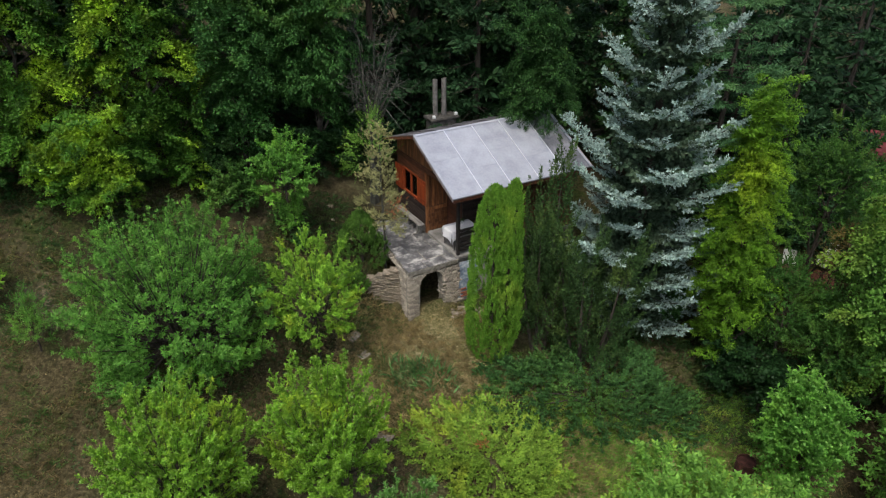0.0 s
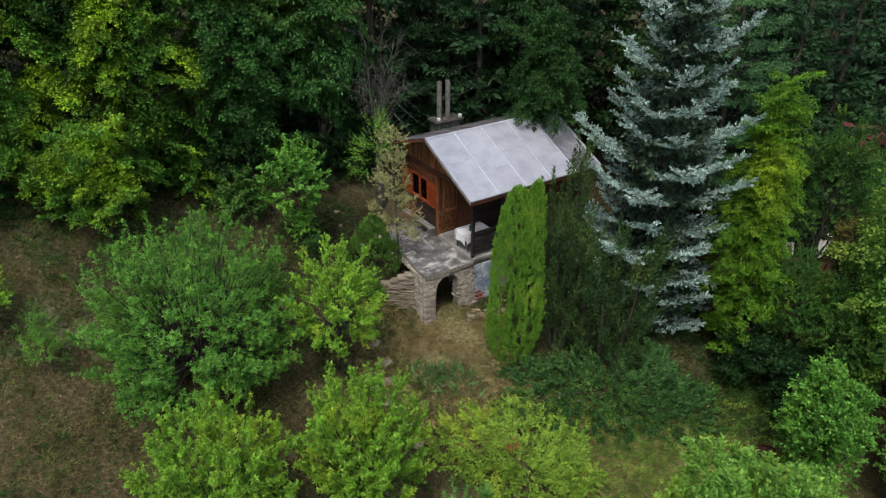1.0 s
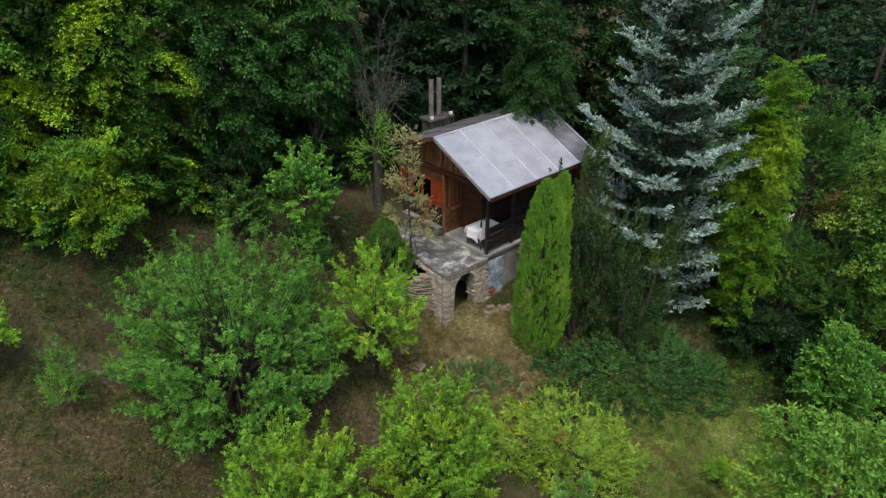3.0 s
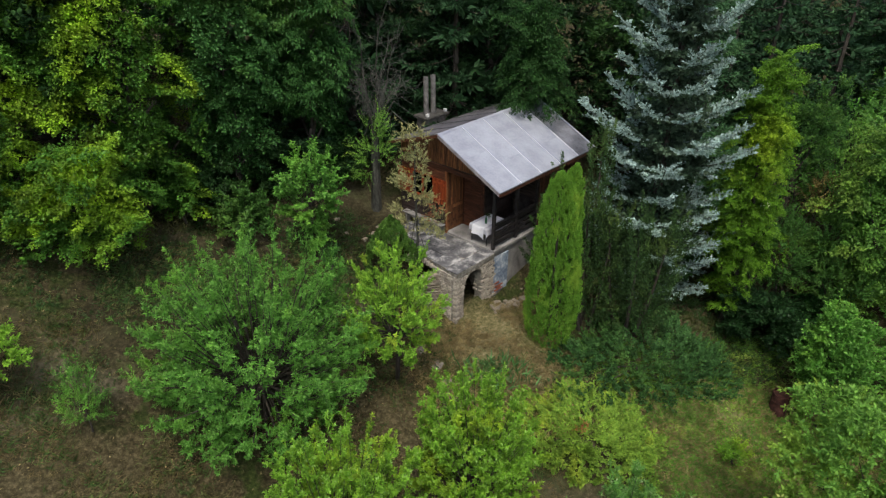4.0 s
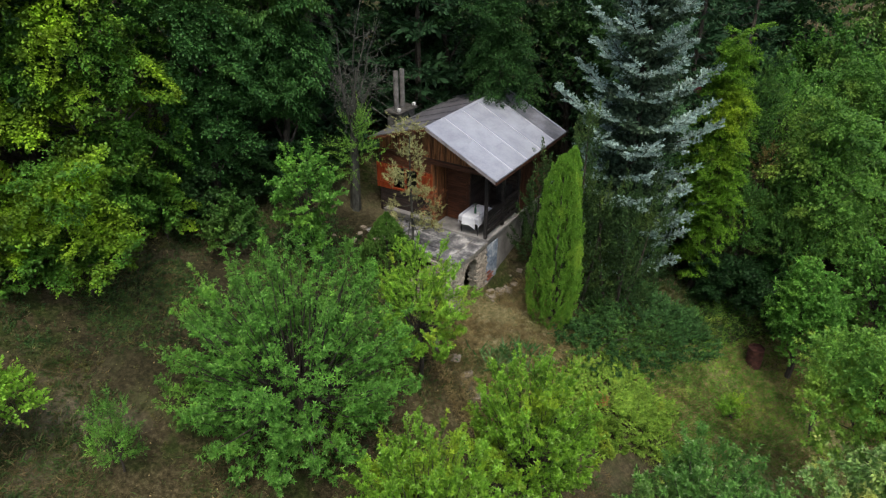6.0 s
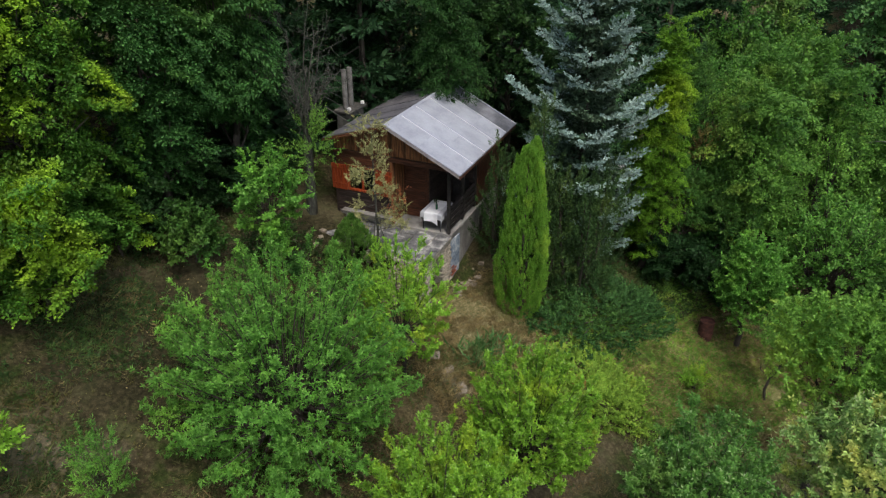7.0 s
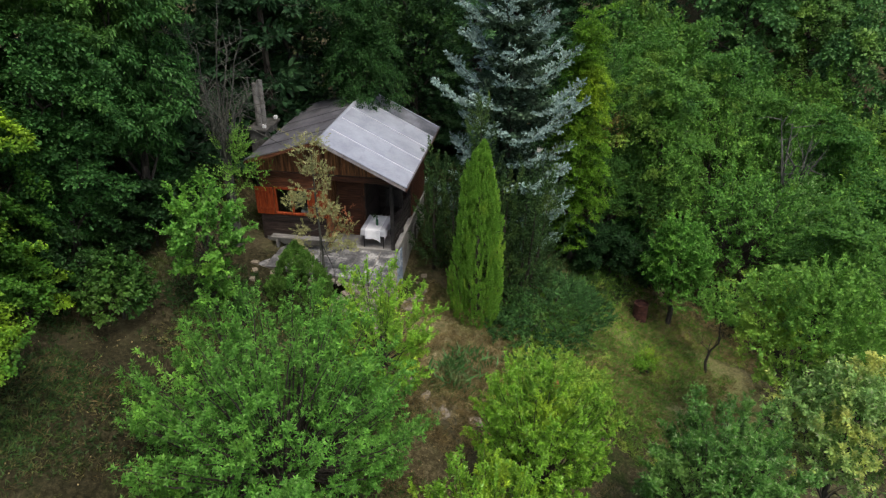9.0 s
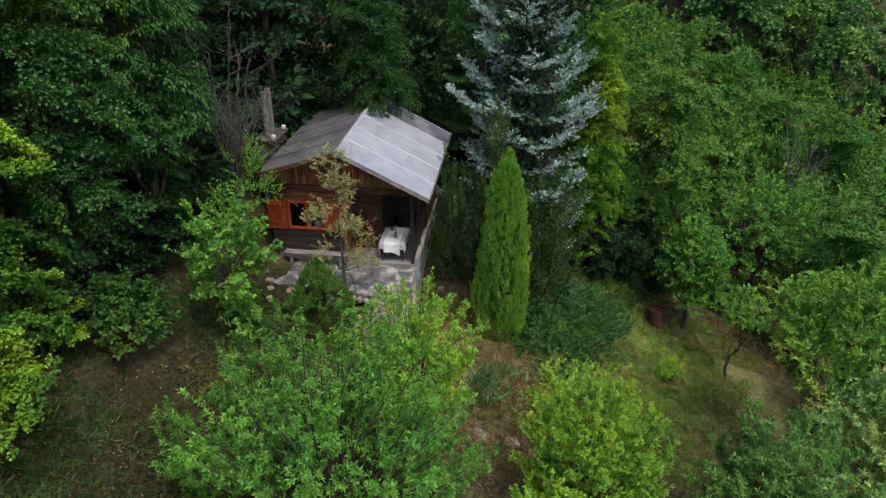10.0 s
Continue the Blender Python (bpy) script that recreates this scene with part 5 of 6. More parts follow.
def conifer(name, x, y, label, height, radius, seed, tip_mat, inner_mat, whorls=17, per_whorl=9, needles=12, needle=0.075, nwidth=0.02, droop=0.25, tip_up=0.25, skirt=0.03, lift=0.0, group="", sub=13, inner=0.45, power=0.85, open_top=0.05, trunk_r=0.16, waist=False, lift_top=0.0, twig=1.0):
    """A spruce: a straight trunk, whorls of boughs, twigs on each bough bristling with needles."""
    r = np.random.default_rng(seed)
    ob = thing(name, x, y, gz(x, y) - 0.05 + lift, label, "tree", group)
    lines = [([(0, 0, -0.2), (0.02, 0, height * 0.35), (0, 0.02, height * 0.7), (0, 0, height)], [trunk_r, trunk_r * 0.75, trunk_r * 0.4, 0.015])]
    B, A, L, T = [], [], [], []
    for i in range(whorls):
        f = skirt + (1 - skirt - open_top) * i / (whorls - 1)
        z = height * f
        R = radius * (1 - f) ** power + 0.18
        if waist:
            R *= min(1.0, 0.52 + 2.4 * f)
        n = max(4, int(per_whorl * (0.6 + 0.5 * (1 - f))))
        for k in range(n):
            q = 2 * math.pi * (k + r.uniform(-0.3, 0.3)) / n + i * 1.1
            reach = R * r.uniform(0.62, 1.12)
            h = np.array([math.cos(q), math.sin(q), 0])
            z = height * f + r.normal(0, 0.16)
            p = []
            for s in (0, 0.33, 0.66, 1.0):
                p.append(np.array([0, 0, z]) + h * reach * s + np.array([0, 0, ((lift_top * f - droop) * s + (droop * 0.55 + tip_up) * s * s * s) * reach]))
            lines.append((p, [0.035 * (1 - f) + 0.012, 0.022, 0.014, 0.006]))
            m = max(4, int(sub * (reach / radius) ** 0.8))
            for j in range(m):
                s = 0.08 + 0.92 * ((j + r.uniform(0, 1)) / m) ** 0.85
                t = s * 3
                i0 = min(2, int(t))
                base = p[i0] + (p[i0 + 1] - p[i0]) * (t - i0)
                run = (p[i0 + 1] - p[i0]) / np.linalg.norm(p[i0 + 1] - p[i0])
                sd = np.array([-h[1], h[0], 0]) * (1 if j % 2 else -1)
                ax = run * r.uniform(0.6, 1.0) + sd * r.uniform(0.45, 0.95) + np.array([0, 0, r.normal(0.06, 0.13)])
                ax /= np.linalg.norm(ax)
                ln = (0.2 + 0.42 * reach * (1 - s) * (0.4 + s)) * r.uniform(0.75, 1.2) * twig
                steps = max(1, int(ln / 0.24 + 0.4))
                for g in range(steps):
                    q0 = base + ax * ln * g / steps
                    B.append(q0)
                    A.append(ax)
                    L.append(ln / steps)
                    T.append(s + 0.55 * ln * (g + 0.5) / steps / max(0.5, reach))
                    if steps > 1:
                        for hand in (-1, 1):
                            a2 = ax * 0.75 + hand * np.cross(ax, (0, 0, 1)) * 0.75 + np.array([0, 0, r.normal(0.08, 0.15)])
                            B.append(q0 + ax * ln / steps * r.uniform(0.1, 0.9))
                            A.append(a2 / np.linalg.norm(a2))
                            L.append((0.14 + 0.16 * (1 - g / steps)) * r.uniform(0.8, 1.2))
                            T.append(s + 0.6 * ln * (g + 0.5) / steps / max(0.5, reach))
            B.append(p[3] - (p[3] - p[2]) * 0.35)
            A.append((p[3] - p[2]) / np.linalg.norm(p[3] - p[2]))
            L.append(0.35)
            T.append(1.0)
    B, A, L, T = np.array(B), np.array(A), np.array(L), np.array(T)
    part("trunk", tubes_mesh("trunk", lines, M_BARK, 5), ob)
    if waist:
        hz = r.uniform(0.5, height * 0.93, 700)
        hq = r.uniform(0, 6.28, 700)
        B = np.concatenate([B, np.stack([0.05 * np.cos(hq), 0.05 * np.sin(hq), hz], 1)])
        A = np.concatenate([A, unit(np.stack([np.cos(hq), np.sin(hq), r.normal(-0.1, 0.4, 700)], 1))])
        L = np.concatenate([L, r.uniform(0.2, 0.42, 700)])
        T = np.concatenate([T, np.zeros(700)])
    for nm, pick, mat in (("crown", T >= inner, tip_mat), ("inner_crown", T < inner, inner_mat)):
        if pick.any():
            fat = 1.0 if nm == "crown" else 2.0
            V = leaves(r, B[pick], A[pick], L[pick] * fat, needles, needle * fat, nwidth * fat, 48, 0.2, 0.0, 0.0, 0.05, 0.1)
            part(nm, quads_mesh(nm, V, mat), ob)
    return ob


def column(name, x, y, label, category, stems, material, seed, sprays, lift=0.0, splay=0.35, length=(0.3, 0.5), hollow=0.86, power=0.5, twigs=15, twig=0.12, per=5, leaf=0.08, width=0.032, foot=0.72):
    """A dense evergreen of one or more stems (dx, dy, height, radius), clad in upright flattened sprays."""
    r = np.random.default_rng(seed)
    ob = thing(name, x, y, gz(x, y) - 0.05 + lift, label, category)
    lines, B, A, L = [], [], [], []
    for dx, dy, hgt, rad in stems:
        lines.append(([(dx * 0.4, dy * 0.4, -0.1), (dx * 0.8, dy * 0.8, hgt * 0.4), (dx, dy, hgt * 0.93)], [0.07, 0.05, 0.01]))
        n = int(sprays * hgt * rad / sum(s[2] * s[3] for s in stems))
        f = ((np.arange(n) + r.uniform(0, 1, n)) / n) ** 0.85
        q = np.arange(n) * 2.39996 + r.uniform(-0.5, 0.5, n)
        prof = np.minimum(1, foot + 1.6 * f) * np.clip((1 - f) / 0.78, 0.0, 1) ** power
        wav = 1 + 0.05 * np.sin(3 * q + 7 * f) + 0.05 * np.sin(5 * q - 11 * f)
        ln = r.uniform(length[0], length[1], n) * (1 - 0.35 * f)
        rr = np.maximum(rad * prof * wav * r.uniform(hollow, 1.0, n) - 0.1, 0.01)
        B.append(np.stack([dx * (0.45 + 0.55 * f) + rr * np.cos(q), dy * (0.45 + 0.55 * f) + rr * np.sin(q), np.maximum(f * hgt - ln * (0.3 + 0.65 * f), 0.0)], 1))
        o = splay * (1.1 - f)
        A.append(np.stack([o * np.cos(q), o * np.sin(q), np.ones(n)], 1) + r.normal(0, 0.1, (n, 3)))
        L.append(ln)
    part("trunk", tubes_mesh("trunk", lines, M_BARK), ob)
    part("crown", quads_mesh("crown", plumes(r, np.concatenate(B), unit(np.concatenate(A)), np.concatenate(L), twigs, twig, per, leaf, width, 36, 0.0, 42), material), ob)
    return ob


def plume_yew(x, y, stems, seed, count):
    """An upright yew: several leaders set with feathery plumes that stand up and outwards."""
    r = np.random.default_rng(seed)
    ob = thing("yew", x, y, gz(x, y) - 0.05, "dark green upright yew with feathery plumes", "yew")
    lines, B, A = [], [], []
    total = sum(s[2] for s in stems)
    for dx, dy, hgt, rad in stems:
        lines.append(([(dx * 0.3, dy * 0.3, -0.1), (dx * 0.7, dy * 0.7, hgt * 0.4), (dx, dy, hgt * 0.95)], [0.08, 0.055, 0.012]))
        n = int(count * hgt / total)
        f = (np.arange(n) + r.uniform(0, 1, n)) / n
        q = np.arange(n) * 2.399 + r.uniform(0, 1, n)
        rr = rad * (1.15 - 0.9 * f) * r.uniform(0.1, 0.9, n)
        t = 0.35 + 0.65 * f
        B.append(np.stack([dx * t + rr * np.cos(q), dy * t + rr * np.sin(q), f * hgt * 0.92], 1))
        o = 0.85 * (1.15 - f)
        A.append(np.stack([o * np.cos(q) + 0.25 * dx, o * np.sin(q) + 0.25 * dy, np.ones(n)], 1) + r.normal(0, 0.1, (n, 3)))
    B, A = np.concatenate(B), unit(np.concatenate(A))
    part("trunk", tubes_mesh("trunk", lines, M_BARK), ob)
    part("crown", quads_mesh("crown", plumes(r, B, A, r.uniform(0.8, 1.5, len(B)), 24, 0.26, 6, 0.11, 0.05, 34, 0.1, 55, 0.7), M_YEW), ob)
    return ob


def feather_mat(name, x, y, label, rx, ry, high, material, seed, shoots, turn=0.0, length=(0.5, 0.9), rise=0.6, lumps=9, twig=0.2):
    """A low spreading juniper that follows the slope, its feathery shoots arching outwards and up."""
    r = np.random.default_rng(seed)
    z0 = gz(x, y)
    ob = thing(name, x, y, z0, label, "juniper")
    q, s = r.uniform(0, 2 * math.pi, shoots), np.sqrt(r.uniform(0, 1, shoots))
    edge = 1 + 0.13 * np.sin(3 * q + seed) + 0.1 * np.sin(7 * q + 2 * seed)
    lx, ly = rx * s * edge * np.cos(q), ry * s * edge * np.sin(q)
    c, sn = math.cos(radians(turn)), math.sin(radians(turn))
    px, py = lx * c - ly * sn, lx * sn + ly * c
    hump = np.zeros(shoots)
    for _ in range(lumps):
        cq, cs = r.uniform(0, 6.28), math.sqrt(r.uniform(0, 0.8))
        hx, hy = rx * cs * math.cos(cq), ry * cs * math.sin(cq)
        hump = np.maximum(hump, r.uniform(0.6, 1) * np.exp(-((lx - hx) ** 2 + (ly - hy) ** 2) / (0.035 * (rx + ry) ** 2 / 4 + 0.1)))
    top = high * (0.25 + 0.75 * hump) * np.clip(1.25 * (1 - s ** 3), 0.1, 1)
    pz = ground_z(x + px, y + py) - z0 + top * np.where(r.uniform(0, 1, shoots) < 0.4, r.uniform(0.3, 0.6, shoots), r.uniform(0.8, 1.12, shoots))
    ax = np.stack([np.cos(q) * c - np.sin(q) * sn, np.cos(q) * sn + np.sin(q) * c, np.full(shoots, rise)], 1) + r.normal(0, 0.42, (shoots, 3))
    ln = r.uniform(length[0], length[1], shoots)
    a = unit(ax)
    b = np.stack([px, py, pz], 1) - a * ln[:, None] * 0.45
    for k in range(14):
        qq = k * 2.4
        e = np.array([rx * 0.6 * math.cos(qq), ry * 0.6 * math.sin(qq)])
        e = np.array([e[0] * c - e[1] * sn, e[0] * sn + e[1] * c])
        zz = gz(x + e[0], y + e[1]) - z0
        part("stem", tubes_mesh("stem", [([(0, 0, -0.1), (e[0] * 0.5, e[1] * 0.5, zz * 0.5 + high * 0.12), (e[0], e[1], zz + high * 0.12)], [0.04, 0.025, 0.01])], M_BARK), ob)
    part("crown", quads_mesh("crown", plumes(r, b, a, ln, 11, twig, 5, 0.09, 0.05, 34, 0.1, 50, 1.0), material), ob)
    return ob


# -- the garden in front
leader_tree("apple_tree", -7.75, 15.9, "broad green apple tree with dense upright shoots", "tree", (2.75, 2.75, 2.75), 2.35, M_APPLE, 1, 250, 17, 12, 0.088, 0.03, low=-0.8, rise=0.85, trunk_r=0.14, base=-0.42, tip=8, length=(0.26, 0.5), bare=0.3)
leader_tree("plum_tree", -3.9, 16.75, "slender yellow-green plum tree on a thin trunk", "tree", (1.4, 1.4, 1.65), 2.7, M_YOUNG, 2, 62, 17, 17, 0.076, 0.034, low=-0.9, rise=0.8, trunk_r=0.06, base=-0.6, tip=6)
leader_tree("plum_tree", -6.4, 11.5, "bright green young plum tree with upright shoots", "tree", (1.75, 1.75, 2.2), 2.3, M_PLUM, 3, 100, 21, 18, 0.076, 0.034, low=-0.35, rise=1.5, trunk_r=0.08, base=-0.6, tip=7, length=(0.22, 0.42))
leader_tree("plum_tree", -2.98, 12.5, "bright green plum tree with long upright shoots", "tree", (1.5, 1.5, 2.1), 2.8, M_PLUM, 4, 90, 21, 18, 0.076, 0.034, low=-0.5, rise=1.5, trunk_r=0.08, base=-0.7, tip=7, length=(0.22, 0.42))
leader_tree("sapling", -11.85, 15.75, "thin green sapling in the dry grass", "sapling", (0.5, 0.5, 1.15), 1.15, M_APPLE, 5, 22, 10, 12, 0.085, 0.024, low=-0.6, rise=1.0, trunk_r=0.025, base=-0.6, tip=0)
leafy_tree("pear_tree", -14.3, 16.6, "small pear tree with yellowing leaves", "tree", (1.25, 1.25, 1.3), 2.0, M_YOUNG, 6, 360, 15, 0.13, 0.075, trunk_r=0.06, limbs=7, up=1.4, lobes=16, size=0.34, inner=0.62)
column("thuja", 1.6, 17.8, "tall bright green columnar thuja with two tips", "thuja", ((-0.06, -0.03, 6.1, 0.94), (0.55, 0.3, 6.15, 0.62)), M_THUJA, 7, 1500, length=(0.26, 0.44), splay=0.34, twigs=13, twig=0.11, power=0.3, per=6, leaf=0.062, width=0.03)
plume_yew(3.3, 18.6, ((-0.2, 0.1, 4.6, 0.7), (0.5, -0.4, 4.0, 0.7), (-0.7, -0.5, 3.0, 0.6), (0.46, 0.81, 6.9, 0.6)), 8, 105)
plume_yew(3.1, 20.0, ((0, 0, 3.2, 0.6), (0.4, -0.5, 2.6, 0.6), (0.6, 0.3, 3.6, 0.6)), 88, 48)
plume_yew(2.95, 20.75, ((0, 0, 3.4, 0.5), (0.5, 0.3, 3.8, 0.5), (-0.5, -0.4, 2.6, 0.45)), 89, 40)
plume_yew(4.8, 18.1, ((0, 0, 4.5, 0.8), (0.8, -0.4, 3.9, 0.8), (-0.5, -0.7, 4.2, 0.7), (1.4, 0.3, 4.3, 0.7), (-1.1, 0.3, 5.0, 0.6)), 9, 135)
feather_mat("juniper", 4.95, 16.9, "low dark green juniper spreading over the slope", 3.75, 1.75, 0.8, M_JUNIPER, 10, 760, turn=7, lumps=60, length=(0.4, 0.66), rise=0.5, twig=0.1)
feather_mat("juniper", 1.35, 14.45, "low golden-green juniper with feathery shoots", 2.45, 1.5, 0.3, M_GOLDJUN, 11, 720, turn=-6, lumps=30, length=(0.34, 0.62), rise=0.45, twig=0.11)
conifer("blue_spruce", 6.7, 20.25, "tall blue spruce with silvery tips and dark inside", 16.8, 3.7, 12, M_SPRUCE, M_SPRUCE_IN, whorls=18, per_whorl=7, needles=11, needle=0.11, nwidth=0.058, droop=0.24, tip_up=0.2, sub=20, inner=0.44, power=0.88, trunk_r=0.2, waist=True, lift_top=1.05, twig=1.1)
layered_tree("hornbeam", 9.4, 18.7, "slim yellow-green hornbeam with tiered boughs", "tree", (1.35, 1.35, 4.7), 5.4, M_HORN, 13, 165, 46, 9, 0.1, 0.05, size=0.66, low=-0.97, droop=0.4, thick=0.05, reach=(0.6, 1.12), taper=0.2)
# the withered little conifer at the terrace, and the green dwarf beside it
r14 = np.random.default_rng(14)
wx, wy = -2.1, 20.92
wither = thing("withered_conifer", wx, wy, -0.25, "thin withered conifer with brownish tufts", "tree")
wl_lines = [([(0, 0, -1.1), (0.03, 0.0, 1.5), (-0.02, 0.02, 3.2), (0.0, 0.05, 4.7)], [0.045, 0.04, 0.028, 0.01]), ([(0, 0, 2.2), (-0.25, -0.2, 1.3), (-0.55, -0.35, 0.5)], [0.018, 0.014, 0.006]), ([(0, 0, 1.9), (0.2, -0.25, 1.0), (0.1, -0.4, 0.4)], [0.014, 0.01, 0.006])]
WB, WA, WL = [], [], []
for k in range(15):
    z = 1.55 + 3.3 * (k / 14) + r14.uniform(-0.12, 0.12)
    q = k * 2.4
    reach = r14.uniform(0.22, 0.7) * (1.25 - 0.17 * z) * (1.5 if k in (4, 6, 9) else 1.0)
    e = np.array([math.cos(q) * reach, math.sin(q) * reach, z + r14.uniform(-0.1, 0.25)])
    wl_lines.append(([(0, 0, z), (e[0] * 0.5, e[1] * 0.5, z + 0.03), tuple(e)], [0.012, 0.009, 0.004]))
    fat = r14.uniform(0.1, 0.18)
    for j in range(int(170 * fat) + 6):
        WB.append(e + r14.normal(0, fat, 3))
        WA.append(r14.normal(0, 0.5, 3) + np.array([math.cos(q), math.sin(q), 0.6]))
        WL.append(r14.uniform(0.12, 0.26))
for side, zz in ((np.array([0.62, -0.35, 0.0]), 2.3), (np.array([0.5, -0.6, 0.0]), 1.7), (np.array([-0.5, 0.2, 0.0]), 1.45)):
    wl_lines.append(([(0, 0, zz - 0.25), tuple(side * 0.6 + np.array([0, 0, zz - 0.1])), tuple(side * 1.15 + np.array([0, 0, zz]))], [0.014, 0.01, 0.005]))
    for j in range(26):
        WB.append(side * 1.1 + np.array([0, 0, zz]) + r14.normal(0, 0.13, 3))
        WA.append(r14.normal(0, 0.6, 3) + np.array([0, 0, 0.5]))
        WL.append(r14.uniform(0.12, 0.24))
part("trunk", tubes_mesh("trunk", wl_lines, M_DEADWOOD), wither)
part("crown", quads_mesh("crown", leaves(r14, np.array(WB), unit(np.array(WA)), np.array(WL), 13, 0.085, 0.03, 50, 0.2, 0, 0), M_DYING), wither)
br = np.array([(0.5, -0.38, 2.5), (0.6, -0.42, 2.75), (0.42, -0.34, 2.25)])
bb = np.repeat(br, 12, 0) + r14.normal(0, 0.17, (36, 3))
bb_part = part("brown_branch", quads_mesh("brown_branch", leaves(r14, bb, unit(r14.normal(0, 1, (36, 3)) + np.array([[0.3, -0.2, 0.3]])), r14.uniform(0.1, 0.2, 36), 12, 0.06, 0.025, 50, 0.2), M_BROWNLEAF), wither)
column("dwarf_conifer", -2.95, 21.1, "small cone-shaped green dwarf conifer", "shrub", ((0, 0, 2.15, 1.0),), M_DWARF, 15, 420, splay=0.75, length=(0.22, 0.36), power=0.62, twigs=12, twig=0.1, foot=0.85)
column("dwarf_conifer", -3.15, 20.0, "low green conifer beside the terrace wall", "shrub", ((0, 0, 0.9, 0.5),), M_DWARF, 16, 110, splay=0.9, length=(0.2, 0.32), power=0.6, twigs=12, twig=0.1, foot=0.85)
bb_part["kind"] = "stuff"
# half-dead tree by the cabin
dx, dy = -2.75, 24.4
dead = thing("half_dead_tree", dx, dy, gz(dx, dy), "half-dead tree with bare grey branches and a leafy side", "tree")
r17 = np.random.default_rng(17)
dl = [([(0, 0, -0.2), (0.05, 0, 1.4), (0.1, 0, 2.9)], [0.21, 0.17, 0.14])]
for k in range(15):
    q = k * 2.4
    t = r17.uniform(0.3, 1.0)
    e = np.array([math.cos(q) * 1.55 * t, math.sin(q) * 1.25 * t, 4.9 + 2.6 * r17.uniform(0, 1) * (1.3 - t)])
    s0 = np.array([0.1, 0, 2.2 + 0.7 * r17.uniform(0, 1)])
    limb = [s0]
    for f in (0.3, 0.55, 0.8, 1.0):
        limb.append(s0 + (e - s0) * np.array([f ** 1.5, f ** 1.5, f ** 0.85]) + r17.normal(0, 0.11, 3))
    dl.append((limb, [0.036, 0.029, 0.021, 0.014, 0.006]))
    for j in range(9):
        i0 = r17.integers(1, 4)
        b0 = limb[i0] + (limb[i0 + 1] - limb[i0]) * r17.uniform(0, 1)
        e2 = b0 + np.array([math.cos(q), math.sin(q), 0]) * r17.uniform(0.1, 0.6) + r17.normal(0, 0.3, 3) + np.array([0, 0, 0.2])
        m2 = (b0 + e2) / 2 + r17.normal(0, 0.08, 3)
        dl.append(([b0, m2, e2], [0.011, 0.008, 0.004]))
        for i in range(4):
            f3 = m2 + (e2 - m2) * r17.uniform(0, 1)
            e3 = f3 + r17.normal(0, 0.2, 3)
            dl.append(([f3, (f3 + e3) / 2 + r17.normal(0, 0.03, 3), e3], [0.006, 0.005, 0.003]))
for k in range(5):
    q = -0.6 + 0.35 * k
    e = np.array([1.6 * math.cos(q), 1.6 * math.sin(q) - 0.3, 3.3 + 0.3 * k])
    dl.append(([(0.1, 0, 2.7 + 0.25 * k), (0.8 * math.cos(q), 0.8 * math.sin(q), 3.9 + 0.28 * k), tuple(e)], [0.035, 0.022, 0.006]))
part("trunk", tubes_mesh("trunk", dl, M_DEADWOOD), dead)
b, a, ln = crown_shoots(r17, (0.95, 0.8, 1.6), 210, hollow=0.3, boughs=26, size=0.2)
b += np.array([-0.1, -0.7, 2.6])
part("crown", quads_mesh("crown", leaves(r17, b, a, ln * 0.8, 13, 0.085, 0.045), M_VALLEY), dead)

# -- shrubs along the forest edge
leader_tree("shrub", -5.5, 21.4, "green shrub at the forest edge above the cabin", "shrub", (1.05, 1.05, 1.25), 2.75, M_APPLE, 21, 44, 9, 11, 0.105, 0.07, low=-0.9, rise=0.5, trunk_r=0.045, base=-0.6, tip=5, bare=0.3)
leafy_tree("shrub", -5.35, 21.3, "thin leafy shoots below the forest-edge shrub", "shrub", (0.5, 0.5, 0.8), 1.1, M_APPLE, 221, 90, 14, 0.11, 0.065, tip=4, trunk_r=0.03, limbs=5, lobes=9, size=0.4, inner=0.6)
leader_tree("shrub", -7.6, 22.4, "low glossy green shrub under the maples", "shrub", (0.9, 0.85, 0.85), 0.95, M_CHERRY, 22, 40, 9, 11, 0.11, 0.07, low=-0.6, rise=0.4, trunk_r=0.04, base=-0.6, tip=4)
leafy_tree("shrub", -5.1, 20.9, "low green shrub on the bank", "shrub", (0.4, 0.4, 0.45), 0.5, M_WALNUT, 23, 90, 14, 0.09, 0.06, trunk_r=0.03, limbs=6, lobes=9, size=0.4, inner=0.6)

# -- maples and walnut on the bank behind the meadow
MAPLES = "maples on the bank"
for x, y, rad, cz, sd, n in ((-10.5, 23.4, (2.7, 2.4, 4.3), 4.5, 31, 105), (-14.5, 22.5, (3.0, 2.6, 4.3), 4.2, 32, 110), (-7.6, 24.3, (2.1, 2.2, 3.7), 4.5, 33, 75), (-20.0, 20.9, (3.2, 2.9, 4.4), 4.2, 35, 80)):
    layered_tree("maple", x, y, "field maple with yellow-green drooping tiers", "tree", rad, cz, M_WALNUT if sd == 33 else M_MAPLE, sd, int(n * 0.68), 88, 8, 0.13, 0.09, group=MAPLES, size=1.0, droop=0.42, low=-0.97)
layered_tree("maple", -11.8, 21.0, "low yellow-green maple at the meadow edge", "tree", (2.1, 1.6, 1.6), 2.2, M_MAPLE, 38, 45, 70, 8, 0.11, 0.08, group=MAPLES, size=0.85, droop=0.35, trunk_r=0.06)
layered_tree("walnut_tree", -5.0, 25.3, "dark walnut tree with long hanging leaves", "tree", (2.3, 1.9, 3.8), 5.6, M_WALNUT, 34, 75, 60, 9, 0.19, 0.065, trunk_r=0.13, droop=0.5, size=1.05, low=-0.9, hang=0.5)
